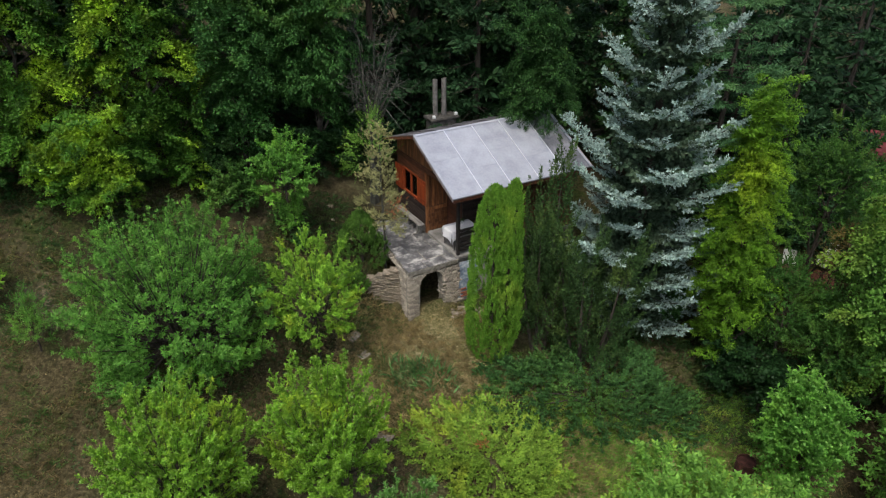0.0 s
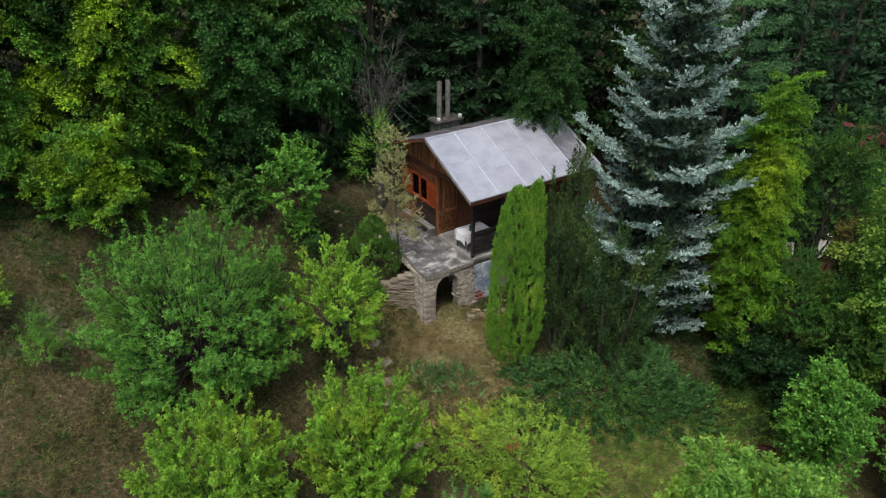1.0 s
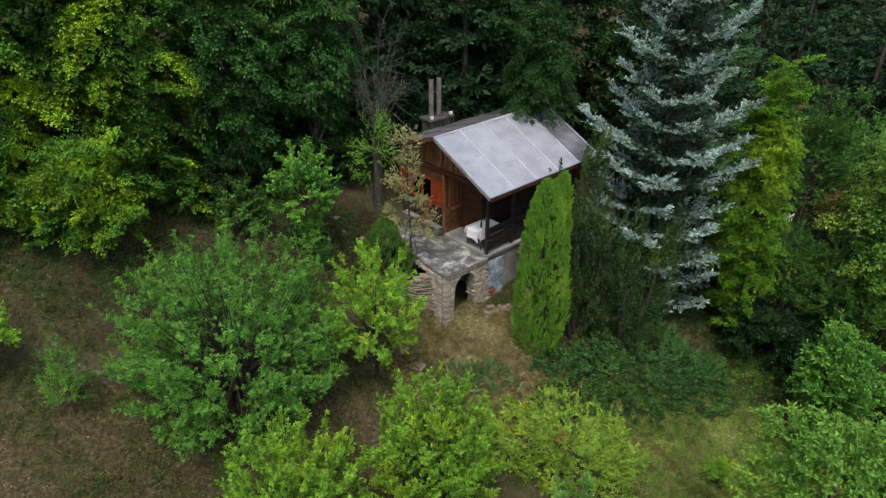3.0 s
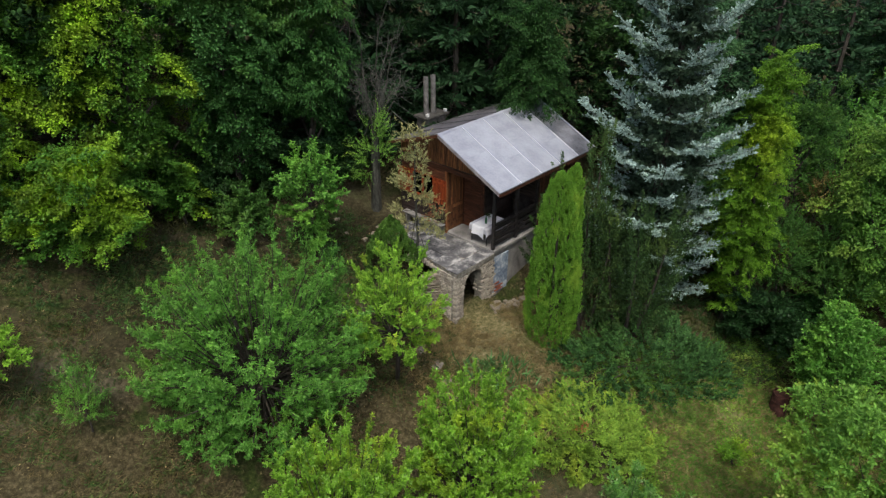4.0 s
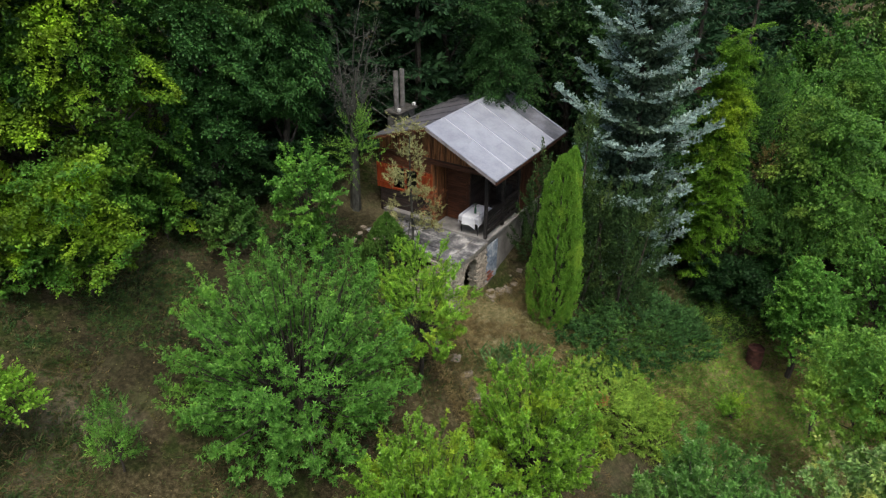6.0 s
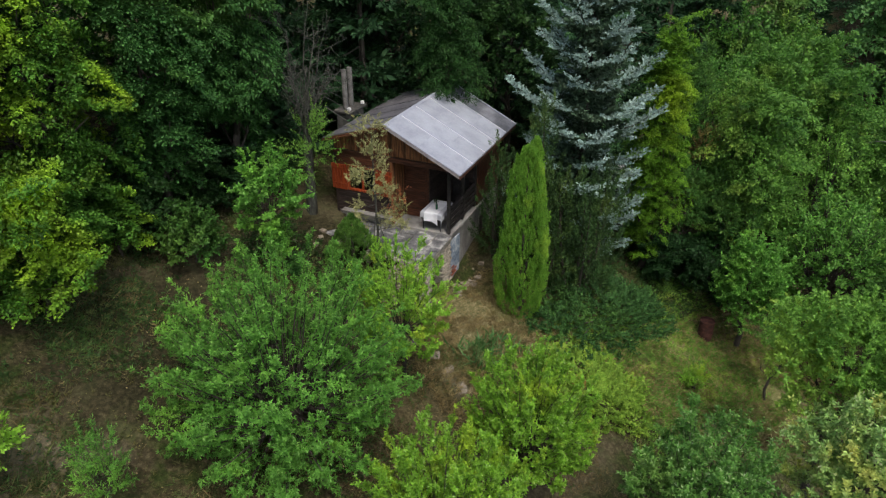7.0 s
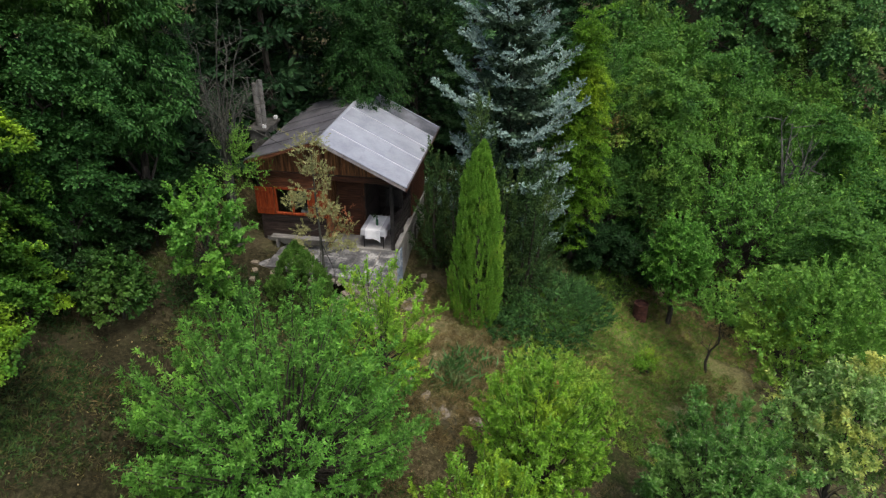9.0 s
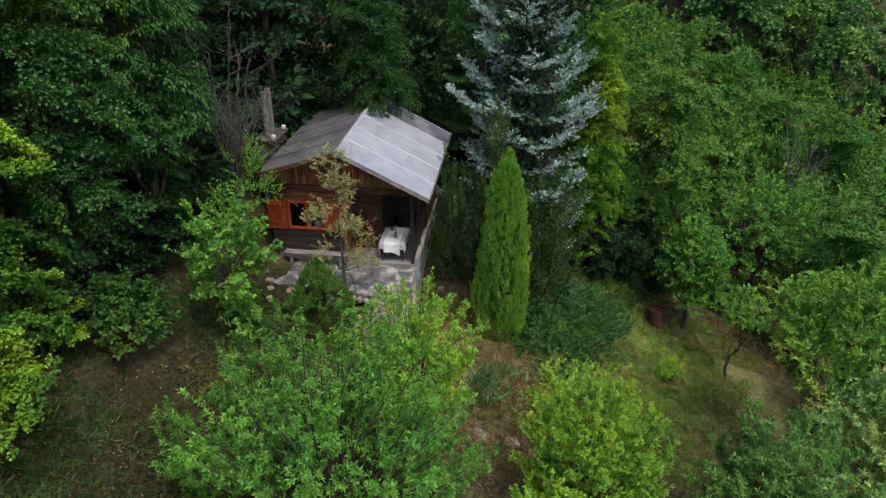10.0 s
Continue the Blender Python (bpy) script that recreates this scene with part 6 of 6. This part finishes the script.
# four of these have near-black leaves, standing in for the wood's shade
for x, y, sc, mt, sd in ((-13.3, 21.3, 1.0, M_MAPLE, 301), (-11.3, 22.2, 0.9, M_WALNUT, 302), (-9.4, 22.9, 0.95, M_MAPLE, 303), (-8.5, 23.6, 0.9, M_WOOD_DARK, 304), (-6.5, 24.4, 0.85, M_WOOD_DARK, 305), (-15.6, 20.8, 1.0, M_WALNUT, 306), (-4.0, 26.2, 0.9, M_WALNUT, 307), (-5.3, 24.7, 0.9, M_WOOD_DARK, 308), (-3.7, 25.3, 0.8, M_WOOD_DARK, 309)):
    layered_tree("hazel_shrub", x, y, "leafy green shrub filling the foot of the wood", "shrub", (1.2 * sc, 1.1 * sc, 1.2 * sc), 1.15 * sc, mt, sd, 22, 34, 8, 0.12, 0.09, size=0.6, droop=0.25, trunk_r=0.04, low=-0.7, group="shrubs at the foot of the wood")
# shrubs added below the hornbeam; three take near-black leaves in place of shade
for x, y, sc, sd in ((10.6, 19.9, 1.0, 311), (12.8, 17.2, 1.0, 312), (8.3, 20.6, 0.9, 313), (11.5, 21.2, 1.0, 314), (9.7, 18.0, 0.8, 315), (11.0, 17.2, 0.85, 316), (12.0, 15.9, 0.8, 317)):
    layered_tree("hazel_shrub", x, y, "dark green shrub added to fill the shade below the hornbeam", "shrub", (1.25 * sc, 1.25 * sc, 1.4 * sc), 1.4 * sc, M_WOOD_DARK if sd > 314 else M_WALNUT, sd, 24, 32, 8, 0.13, 0.09, size=0.6, droop=0.25, trunk_r=0.04, low=-0.7, group="shrubs below the hornbeam")

layered_tree("ash_tree", 3.55, 24.65, "ash tree with boughs hanging over the cabin roof", "tree", (1.7, 1.7, 2.7), 5.3, M_ASH, 36, 55, 60, 9, 0.15, 0.05, trunk_r=0.13, droop=0.5, size=0.85, hang=0.4)
leafy_tree("withered_tree", 12.95, 18.9, "slender half-withered tree with russet leaves", "tree", (0.85, 0.85, 1.7), 5.3, M_RUSSET, 37, 110, 12, 0.1, 0.05, trunk_r=0.06, limbs=9, lobes=16, size=0.3, inner=0.55)

# -- trees down the slope to the east
leafy_tree("apple_tree", 5.15, 8.65, "grey-green apple tree with a wide crown", "tree", (2.15, 2.15, 1.85), 5.95, M_VALLEY, 41, 1150, 19, 0.13, 0.056, tip=7, low=-0.85, trunk_r=0.12, limbs=11, lobes=50, size=0.25, rise=0.6)
leader_tree("willow_shrub", -1.0, 8.8, "dense dark green tree with grey leaf tips", "tree", (1.75, 1.75, 2.4), 3.3, M_GREY, 42, 120, 17, 14, 0.1, 0.034, low=-0.5, rise=0.9, trunk_r=0.1, base=-0.5, tip=8, length=(0.24, 0.44), bare=0.4)
leafy_tree("apple_tree", 2.9, 6.85, "old apple tree with pale yellowish leaves", "tree", (2.1, 2.1, 1.9), 4.95, M_PALE, 43, 900, 16, 0.125, 0.058, tip=7, trunk_r=0.11, limbs=12, lobes=34, size=0.27, inner=0.7, low=-0.8)
leafy_tree("cherry_tree", 10.5, 14.3, "rounded green cherry tree at the meadow edge", "tree", (1.5, 1.5, 1.95), 3.1, M_APPLE, 44, 800, 17, 0.125, 0.065, tip=5, low=-0.85, lobes=42, size=0.25, trunk_r=0.1, limbs=10)
leafy_tree("cherry_tree", 12.9, 20.3, "tall green cherry tree below the hornbeam", "tree", (1.6, 1.6, 2.6), 6.4, M_CHERRY, 45, 900, 17, 0.115, 0.062, low=-0.8, trunk_r=0.12, limbs=11, lobes=40, size=0.26)
leafy_tree("cherry_tree", 11.3, 18.3, "leafy cherry tree between the hornbeam and the slope", "tree", (1.5, 1.4, 1.9), 3.3, M_CHERRY, 49, 640, 18, 0.11, 0.058, trunk_r=0.08, limbs=9, low=-0.9, lobes=30, size=0.28)
leafy_tree("cherry_tree", 12.7, 17.2, "low leafy cherry tree in the shade", "tree", (1.6, 1.5, 1.8), 3.4, M_CHERRY, 48, 640, 18, 0.11, 0.058, trunk_r=0.08, limbs=9, low=-0.9, lobes=30, size=0.28)
leafy_tree("cherry_tree", 8.8, 11.9, "thin young cherry tree on bare stems", "tree", (1.1, 1.1, 1.0), 2.9, M_VALLEY, 46, 190, 12, 0.11, 0.055, tip=5, trunk_r=0.05, limbs=8, lobes=12, size=0.34, inner=0.62)
leafy_tree("shrub", 6.25, 13.45, "small green shrub in the meadow grass", "shrub", (0.55, 0.55, 0.5), 0.45, M_PLUM, 47, 120, 12, 0.09, 0.05, trunk_r=0.025, limbs=5, lobes=10, size=0.36, inner=0.6)

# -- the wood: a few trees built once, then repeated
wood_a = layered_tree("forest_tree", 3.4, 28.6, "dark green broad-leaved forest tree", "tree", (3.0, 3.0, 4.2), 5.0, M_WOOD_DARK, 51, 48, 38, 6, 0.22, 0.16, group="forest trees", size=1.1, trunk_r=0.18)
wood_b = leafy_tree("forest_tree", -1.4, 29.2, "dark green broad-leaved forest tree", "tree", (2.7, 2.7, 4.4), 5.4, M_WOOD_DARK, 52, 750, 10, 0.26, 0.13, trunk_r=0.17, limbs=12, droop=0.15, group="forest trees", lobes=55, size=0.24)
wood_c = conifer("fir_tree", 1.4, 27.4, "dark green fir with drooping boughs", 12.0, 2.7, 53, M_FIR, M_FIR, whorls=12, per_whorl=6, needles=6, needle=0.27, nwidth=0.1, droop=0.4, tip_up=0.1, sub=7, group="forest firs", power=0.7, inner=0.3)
conifer("pine_tree", 10.6, 24.6, "soft blue-green pine with layered boughs", 12.5, 3.2, 54, M_PINE, M_FIR, whorls=13, per_whorl=7, needles=13, needle=0.19, nwidth=0.04, droop=0.1, tip_up=0.15, sub=13, inner=0.0, power=0.6)
wr = random.Random(77)


def again(ob, x, y, s):
    copy_thing(ob, pose(x, y, gz(x, y) - 0.1, 0, 0, wr.uniform(0, 360)) @ Matrix.Diagonal((s, s, s * wr.uniform(0.9, 1.12), 1)))


for x, y, k in ((-12.4, 25.0, "b"), (-16.4, 24.0, "b"), (-20.5, 24.0, "a"), (-2.9, 27.6, "c"), (-6.4, 28.2, "c"), (2.6, 30.4, "c"), (8.6, 26.6, "b"), (16.2, 26.4, "c"), (11.6, 25.6, "c"), (-9.0, 28.0, "b"), (-13.0, 27.0, "a"), (-17.5, 26.2, "c"), (-5.0, 30.0, "c"),
                (7.4, 29.0, "a"), (11.2, 29.6, "c"), (14.4, 26.8, "c"), (15.2, 31.4, "c"), (4.8, 33.4, "c"), (-0.2, 32.6, "c"), (-9.2, 32.2, "c"), (-14.0, 31.4, "c"), (17.4, 33.2, "c"), (22.8, 28.6, "c"),
                (20.4, 33.8, "c"), (25.6, 31.6, "c"), (28.4, 29.8, "a"), (33.6, 33, "c"), (-1.2, 29.6, "c"), (30.4, 33.6, "c"), (27, 38.5, "c"), (31.5, 40, "c"), (36.5, 39.5, "c"), (29.5, 45, "c"), (35, 45, "c"), (24.6, 37.2, "c"), (27.2, 41.5, "c"), (21.2, 39.6, "c"), (7.6, 37.0, "c"), (17.2, 37.6, "c")):
    again({"a": wood_a, "b": wood_b, "c": wood_c}[k], x, y, wr.uniform(0.95, 1.2))

val_a = leader_tree("valley_tree", 14.6, 13.2, "fresh green broad-leaved tree on the lower slope", "tree", (2.3, 2.3, 2.7), 3.9, M_VALLEY, 61, 150, 11, 7, 0.15, 0.078, low=-0.75, rise=0.45, length=(0.3, 0.55), trunk_r=0.13, base=-0.5, tip=3, bare=0.45, group="valley trees", size=1.3)
val_b = layered_tree("valley_tree", 15.8, 18.0, "fresh green broad-leaved tree on the lower slope", "tree", (2.0, 2.0, 3.4), 4.6, M_LEAFY, 62, 72, 42, 7, 0.13, 0.09, group="valley trees", size=0.85, low=-0.95, droop=0.2, reach=(0.55, 1.1))
val_d = leader_tree("valley_tree", 25.2, 14.2, "fresh green broad-leaved tree further down the slope", "tree", (2.3, 2.3, 3.0), 4.1, M_LEAFY, 65, 110, 10, 6, 0.22, 0.12, low=-0.75, rise=0.6, length=(0.35, 0.6), trunk_r=0.13, base=-0.5, tip=3, bare=0.45, group="valley trees", size=1.5)
val_c = leafy_tree("valley_tree", 18.4, 12.4, "half-bare grey-green tree on the lower slope", "tree", (2.4, 2.4, 2.7), 4.2, M_GREY, 63, 520, 12, 0.18, 0.1, trunk_r=0.16, limbs=13, group="valley trees", lobes=26, size=0.26, inner=0.74, core=0.3)
for x, y, k in ((9.4, 6.6, "a"), (13.2, 9.4, "b"), (17.4, 8.6, "b"), (22.2, 10.2, "a"), (16.8, 19.2, "b"), (18.2, 22.4, "a"), (21.8, 17.8, "b"), (13.9, 17.2, "b"),
                (24.6, 21.8, "d"), (28.2, 18.2, "d"), (23.6, 24.4, "c"), (26.4, 26.2, "d"), (30.4, 23.2, "d"), (27.6, 8.4, "d"), (31.6, 13.6, "d"), (34.4, 8.6, "d"), (35.4, 18.6, "d"), (34.2, 26.4, "d"), (18.6, 19.4, "c"), (20.8, 21.0, "b"), (24.0, 18.6, "d"), (19.6, 16.2, "a"), (28.6, 21.6, "d"), (25.4, 11.6, "d"), (31.0, 20.0, "d"), (21.4, 14.4, "b"), (22.4, 11.6, "b"), (30.2, 15.8, "d"), (33.4, 11.6, "d"), (27.2, 21.6, "b"), (36.6, 15.4, "d")):
    again({"a": val_a, "b": val_b, "c": val_c, "d": val_d}[k], x, y, wr.uniform(0.9, 1.2))
# a tree with bare dark limbs among them
bare = thing("bare_tree", 17.6, 13.1, gz(17.6, 13.1), "half-bare tree with dark crooked limbs above the shrubs", "tree")
rb = np.random.default_rng(66)
fork = np.array([0.95, -0.25, 5.2])
part("trunk", tubes_mesh("trunk", [([(0, 0, -0.3), (0.2, 0.05, 2.2), (0.5, -0.1, 3.9), tuple(fork)], [0.17, 0.14, 0.12, 0.1])], M_DEADWOOD), bare)
for hx, hy, hz in ((1.3, -0.9, 1.2), (0.3, 0.9, 3.3), (-0.9, 0.3, 2.4), (1.1, 0.5, 2.8), (2.0, -0.3, 2.2), (-0.2, -0.8, 2.0)):
    tip = fork + np.array([hx, hy, hz])
    bend = (fork + tip) / 2 + rb.normal(0, 0.22, 3)
    lines = [([tuple(fork), tuple(bend), tuple(tip)], [0.075, 0.05, 0.012])]
    for _ in range(7):
        q = rb.uniform(0.35, 1.0)
        at = fork + (tip - fork) * q + (bend - (fork + tip) / 2) * 4 * q * (1 - q)
        go = unit(tip - fork) * 0.5 + rb.normal(0, 0.5, 3)
        lines.append(([tuple(at), tuple(at + go * 0.5 + rb.normal(0, 0.06, 3)), tuple(at + go)], [0.024, 0.016, 0.005]))
    part("limb", tubes_mesh("limb", lines, M_DEADWOOD, 5), bare)
far_a = layered_tree("forest_tree", 36.8, 29.6, "green forest tree on the far slope", "tree", (3.2, 3.2, 4.0), 4.6, M_FAR, 64, 45, 30, 6, 0.32, 0.22, group="far trees", size=1.2)
for x, y, k in ((39, 22, "a"), (39.5, 14, "b"), (40.5, 29, "c"), (43.5, 18.5, "b"), (44, 11, "c"), (45.5, 24.5, "a"), (48.5, 16, "a"), (49, 29, "b"), (49.5, 21.5, "c"), (41, 8, "a"), (46, 5.5, "b"), (54, 19, "b"), (54, 25.5, "a")):
    again({"a": far_a, "b": far_a, "c": wood_c}[k], x, y, wr.uniform(1.0, 1.4))

# ---------------------------------------------------------------- small growth
r71 = np.random.default_rng(71)


def scatter(n, x0, x1, y0, y1, r):
    x, y = r.uniform(x0, x1, n), r.uniform(y0, y1, n)
    u, w = to_house(x, y)
    keep = ~((u > -2.0) & (u < 5.2) & (w > -0.15) & (w < 4.8))
    return x[keep], y[keep]


def tufts(name, label, category, n, area, blades, high, width, material, seed, clump=0.6, lean=0.55, keep=0.0):
    r = np.random.default_rng(seed)
    x, y = scatter(n, *area, r)
    dens = np.sin(x * 1.1 + 0.6 * y) + np.sin(0.8 * y - 1.3 * x + 2) + 0.7 * np.sin(2.7 * x + 1.9 * y)
    m = dens + r.normal(0, clump, len(x)) > keep
    x, y = x[m], y[m]
    b = np.stack([x, y, ground_z(x, y)], 1)
    b = np.repeat(b, blades, 0) + r.normal(0, 1, (len(b) * blades, 3)) * np.array([0.05, 0.05, 0])
    d = r.normal(0, lean, (len(b), 3))
    d[:, 2] = 1
    d = unit(d)
    L = high * r.uniform(0.45, 1.2, len(b))[:, None]
    s = unit(np.cross(d, r.normal(0, 1, (len(b), 3)))) * width
    bend = np.stack([d[:, 0], d[:, 1], np.zeros(len(b))], 1) * L * 0.4
    V = np.stack([b - s * 0.5, b + s * 0.5, b + d * L * 0.6 + s * 0.4, b + d * L + bend], 1)
    return tagged(new(name, quads_mesh(name, V, material)), label, category, kind="stuff")


tufts("dry_grass", "thin dry straw-coloured grass on the hillside", "grass", 17000, (-17, 0, 11, 22), 6, 0.13, 0.007, M_GRASS, 72, lean=0.8)
tufts("dry_grass", "thin dry straw-coloured grass before the terrace", "grass", 5200, (-3.4, 2.2, 14.5, 20.2), 8, 0.17, 0.009, M_STRAW, 73, keep=-1.2, lean=0.65)
tufts("meadow_grass", "green grass and weeds on the slope below the junipers", "grass", 6500, (1.5, 12, 11, 18), 7, 0.17, 0.014, M_COVER, 74, keep=-1.0, lean=0.8)
tufts("meadow_grass", "sparse green weeds among the dry turf", "grass", 5600, (-17, -4, 12, 22), 7, 0.14, 0.013, M_WEED, 75, keep=0.2, lean=0.8)
tufts("tall_weeds", "tall dry straw-coloured weeds standing in the turf", "weeds", 900, (-16.5, -3.5, 12, 20.5), 7, 0.3, 0.005, M_GRASS, 79, keep=1.1, lean=0.4)
tufts("tall_weeds", "tall green weeds standing in the turf", "weeds", 2600, (-16.5, -0.5, 12, 21), 8, 0.22, 0.014, M_WEED, 80, keep=0.9, lean=0.5)
tufts("meadow_grass", "green weeds in the dry grass before the terrace", "grass", 2600, (-3.2, 2.0, 14.8, 19.8), 7, 0.13, 0.014, M_WEED, 81, keep=0.5, lean=0.8)
tufts("nettles", "dark green weeds at the foot of the maples", "weeds", 8500, (-15, -2.6, 18.6, 24.2), 5, 0.12, 0.028, M_NETTLE, 76, keep=-0.3, lean=0.8)
tufts("straw_grass", "straw-coloured grass on the eastern slope", "grass", 6500, (3, 13, 10, 16), 8, 0.17, 0.009, M_STRAW, 77, keep=-0.9, lean=0.7)
tufts("nettles", "dark green weeds in the shade below the hornbeam", "weeds", 2400, (6.0, 12.5, 16.2, 21), 5, 0.2, 0.035, M_NETTLE, 78, keep=-1.6, lean=0.8)
cx, cy = scatter(3400, 2.5, 9.5, 12, 16.5, r71)
cb = np.stack([cx, cy, ground_z(cx, cy) + 0.02], 1)
ca = r71.normal(0, 0.5, cb.shape)
ca[:, 2] = 1
tagged(new("ground_cover", quads_mesh("ground_cover", leaves(r71, cb, unit(ca), np.full(len(cb), 0.1), 5, 0.07, 0.05, 70, 1.2), M_COVER)), "low leafy ground cover on the slope", "ground cover", kind="stuff")
# low leafy weeds in the turf and pale litter on it
wx, wy = scatter(5200, -17, -3.5, 11.5, 22.5, r71)
wk = np.sin(1.7 * wx + 0.9 * wy) + np.sin(1.3 * wy - 0.8 * wx + 1) + r71.normal(0, 0.5, len(wx)) > 0.75
wx, wy = wx[wk], wy[wk]
wb = np.stack([wx, wy, ground_z(wx, wy) + 0.02], 1)
wa = r71.normal(0, 0.5, wb.shape)
wa[:, 2] = 1
tagged(new("ground_cover", quads_mesh("ground_cover", leaves(r71, wb, unit(wa), np.full(len(wb), 0.12), 6, 0.085, 0.05, 70, 1.2), M_NETTLE)), "low dark green weeds in the dry turf", "ground cover", kind="stuff")
lx, ly = scatter(1500, -17, -1.5, 11.5, 23.5, r71)
lb = np.stack([lx, ly, ground_z(lx, ly) + 0.03], 1)
la = r71.normal(0, 1, lb.shape)
la[:, 2] *= 0.3
tagged(new("leaf_litter", quads_mesh("leaf_litter", leaves(r71, lb, unit(la), np.full(len(lb), 0.05), 1, 0.06, 0.04, 40, 1.0), M_STRAW)), "pale fallen leaves scattered on the turf", "leaf litter", kind="stuff")
# iris clump
for x, y, n in ((-1.0, 16.7, 130), (-1.25, 16.35, 70), (-0.55, 17.0, 40), (-0.1, 16.6, 30), (-1.75, 16.9, 14), (0.2, 16.2, 10), (-0.5, 16.2, 24)):
    ir = thing("iris", x, y, gz(x, y), "clump of green sword-shaped iris leaves", "iris", "iris clumps")
    ib = np.stack([r71.normal(0, 0.22, n), r71.normal(0, 0.16, n), np.zeros(n)], 1)
    ib[:, 2] = ground_z(x + ib[:, 0], y + ib[:, 1]) - gz(x, y) - 0.02
    idr = r71.normal(0, 0.4, (n, 3))
    idr[:, 2] = 1
    idr = unit(idr)
    L = r71.uniform(0.35, 0.6, n)[:, None]
    s = unit(np.cross(idr, r71.normal(0, 1, (n, 3)))) * 0.055
    V = np.stack([ib - s * 0.4, ib + idr * L * 0.5 + s * 0.5, ib + idr * L + idr * np.array([1, 1, -0.2]) * L * 0.4, ib + idr * L * 0.5 - s * 0.5], 1)
    part("leaves", quads_mesh("leaves", V, M_IRIS), ir)
# withered sprig in the golden juniper
sx, sy = 1.15, 14.35
sp = thing("withered_sprig", sx, sy, gz(sx, sy) + 0.62, "rust-brown withered sprig in the golden juniper", "twig")
sb = r71.normal(0, 0.09, (20, 3))
part("needles", quads_mesh("needles", leaves(r71, sb, unit(r71.normal(0, 1, (20, 3)) + np.array([[0, 0, 0.8]])), np.full(20, 0.16), 12, 0.06, 0.02, 45, 0.3), M_BROWNLEAF), sp)
# rusty drum at the meadow edge
bx, by = 9.6, 15.2
drum = thing("rusty_drum", bx, by, gz(bx, by), "rusty brown iron drum at the meadow edge", "drum")
part("body", lathe("body", [(0.29, 0), (0.3, 0.03), (0.29, 0.05), (0.29, 0.29), (0.305, 0.31), (0.29, 0.33), (0.29, 0.58), (0.305, 0.6), (0.29, 0.62), (0.29, 0.86), (0.3, 0.88), (0.27, 0.88), (0.27, 0.8)], M_RUST, 20), drum)
# the neighbour's red cottage, half hidden by trees
rx, ry = 26.0, 33.2
cot = thing("red_roofed_cottage", rx, ry, gz(rx, ry) - 1.3, "small dark red cottage with white windows among the trees", "cottage", turn=-25)
part("wall", bevel_box("wall", (-3.2, -2.2, -1.6), (3.2, 2.2, 2.3), M_RUST, 0.02), cot, "dark red boarded wall")
part("roof", mesh_of("roof", [(-3.6, -2.8, 2.1), (3.6, -2.8, 2.1), (3.6, 0, 3.0), (-3.6, 0, 3.0), (-3.6, 2.8, 2.1), (3.6, 2.8, 2.1), (-3.6, -2.8, 1.98), (3.6, -2.8, 1.98), (-3.6, 2.8, 1.98), (3.6, 2.8, 1.98)], [(0, 1, 2, 3), (3, 2, 5, 4), (0, 6, 7, 1), (4, 5, 9, 8), (0, 3, 4, 8, 6), (1, 7, 9, 5, 2), (6, 8, 9, 7)], M_REDROOF), cot, "dark red roof")
for k in (-2.2, -0.7, 1.2):
    wd = part("window", bevel_box("window", (k - 0.4, -2.24, 0.75), (k + 0.4, -2.2, 1.75), M_DARKROOM, 0.004), cot)
    for lo, hi in (((k - 0.5, -2.29, 0.65), (k - 0.4, -2.2, 1.85)), ((k + 0.4, -2.29, 0.65), (k + 0.5, -2.2, 1.85)), ((k - 0.4, -2.29, 1.75), (k + 0.4, -2.2, 1.85)), ((k - 0.4, -2.29, 0.65), (k + 0.4, -2.2, 0.75)), ((k - 0.03, -2.27, 0.75), (k + 0.03, -2.241, 1.75))):
        part("frame", bevel_box("frame", lo, hi, M_WHITE, 0.006), wd)
nxp, nyp = 14.1, 23.2
deck = thing("timber_deck", nxp, nyp, gz(nxp, nyp), "brown timber platform before the red cottage", "deck", turn=-25)
for i in range(12):
    part("plank", bevel_box("plank", (-1.6, -0.9 + i * 0.15, 0.5), (1.6, -0.76 + i * 0.15, 0.54), M_PLANK, 0.006), deck)
for sx in (-1.5, 1.5):
    for sy in (-0.8, 0.8):
        part("post", bevel_box("post", (sx - 0.06, sy - 0.06, -0.6), (sx + 0.06, sy + 0.06, 0.5), M_PLANK, 0.006), deck)
part("front_board", bevel_box("front_board", (-1.62, -0.94, 0.2), (1.62, -0.905, 0.5), M_PLANK, 0.006), deck)

# white boards leaning by the neighbour's deck
for x, y, wd, hg, tilt, turn in ((16.1, 24.55, 0.42, 1.15, 14, -28), (14.5, 24.1, 0.5, 0.9, -8, -35)):
    bd = thing("white_board", x, y, gz(x, y), "white painted board leaning on its edge among the shrubs", "board", "white boards", turn=turn)
    part("panel", bevel_box("panel", (-wd / 2, -0.02, 0), (wd / 2, 0.02, hg), M_WHITE, 0.006), bd, "", pose(0, 0, 0, -12, tilt, 0))
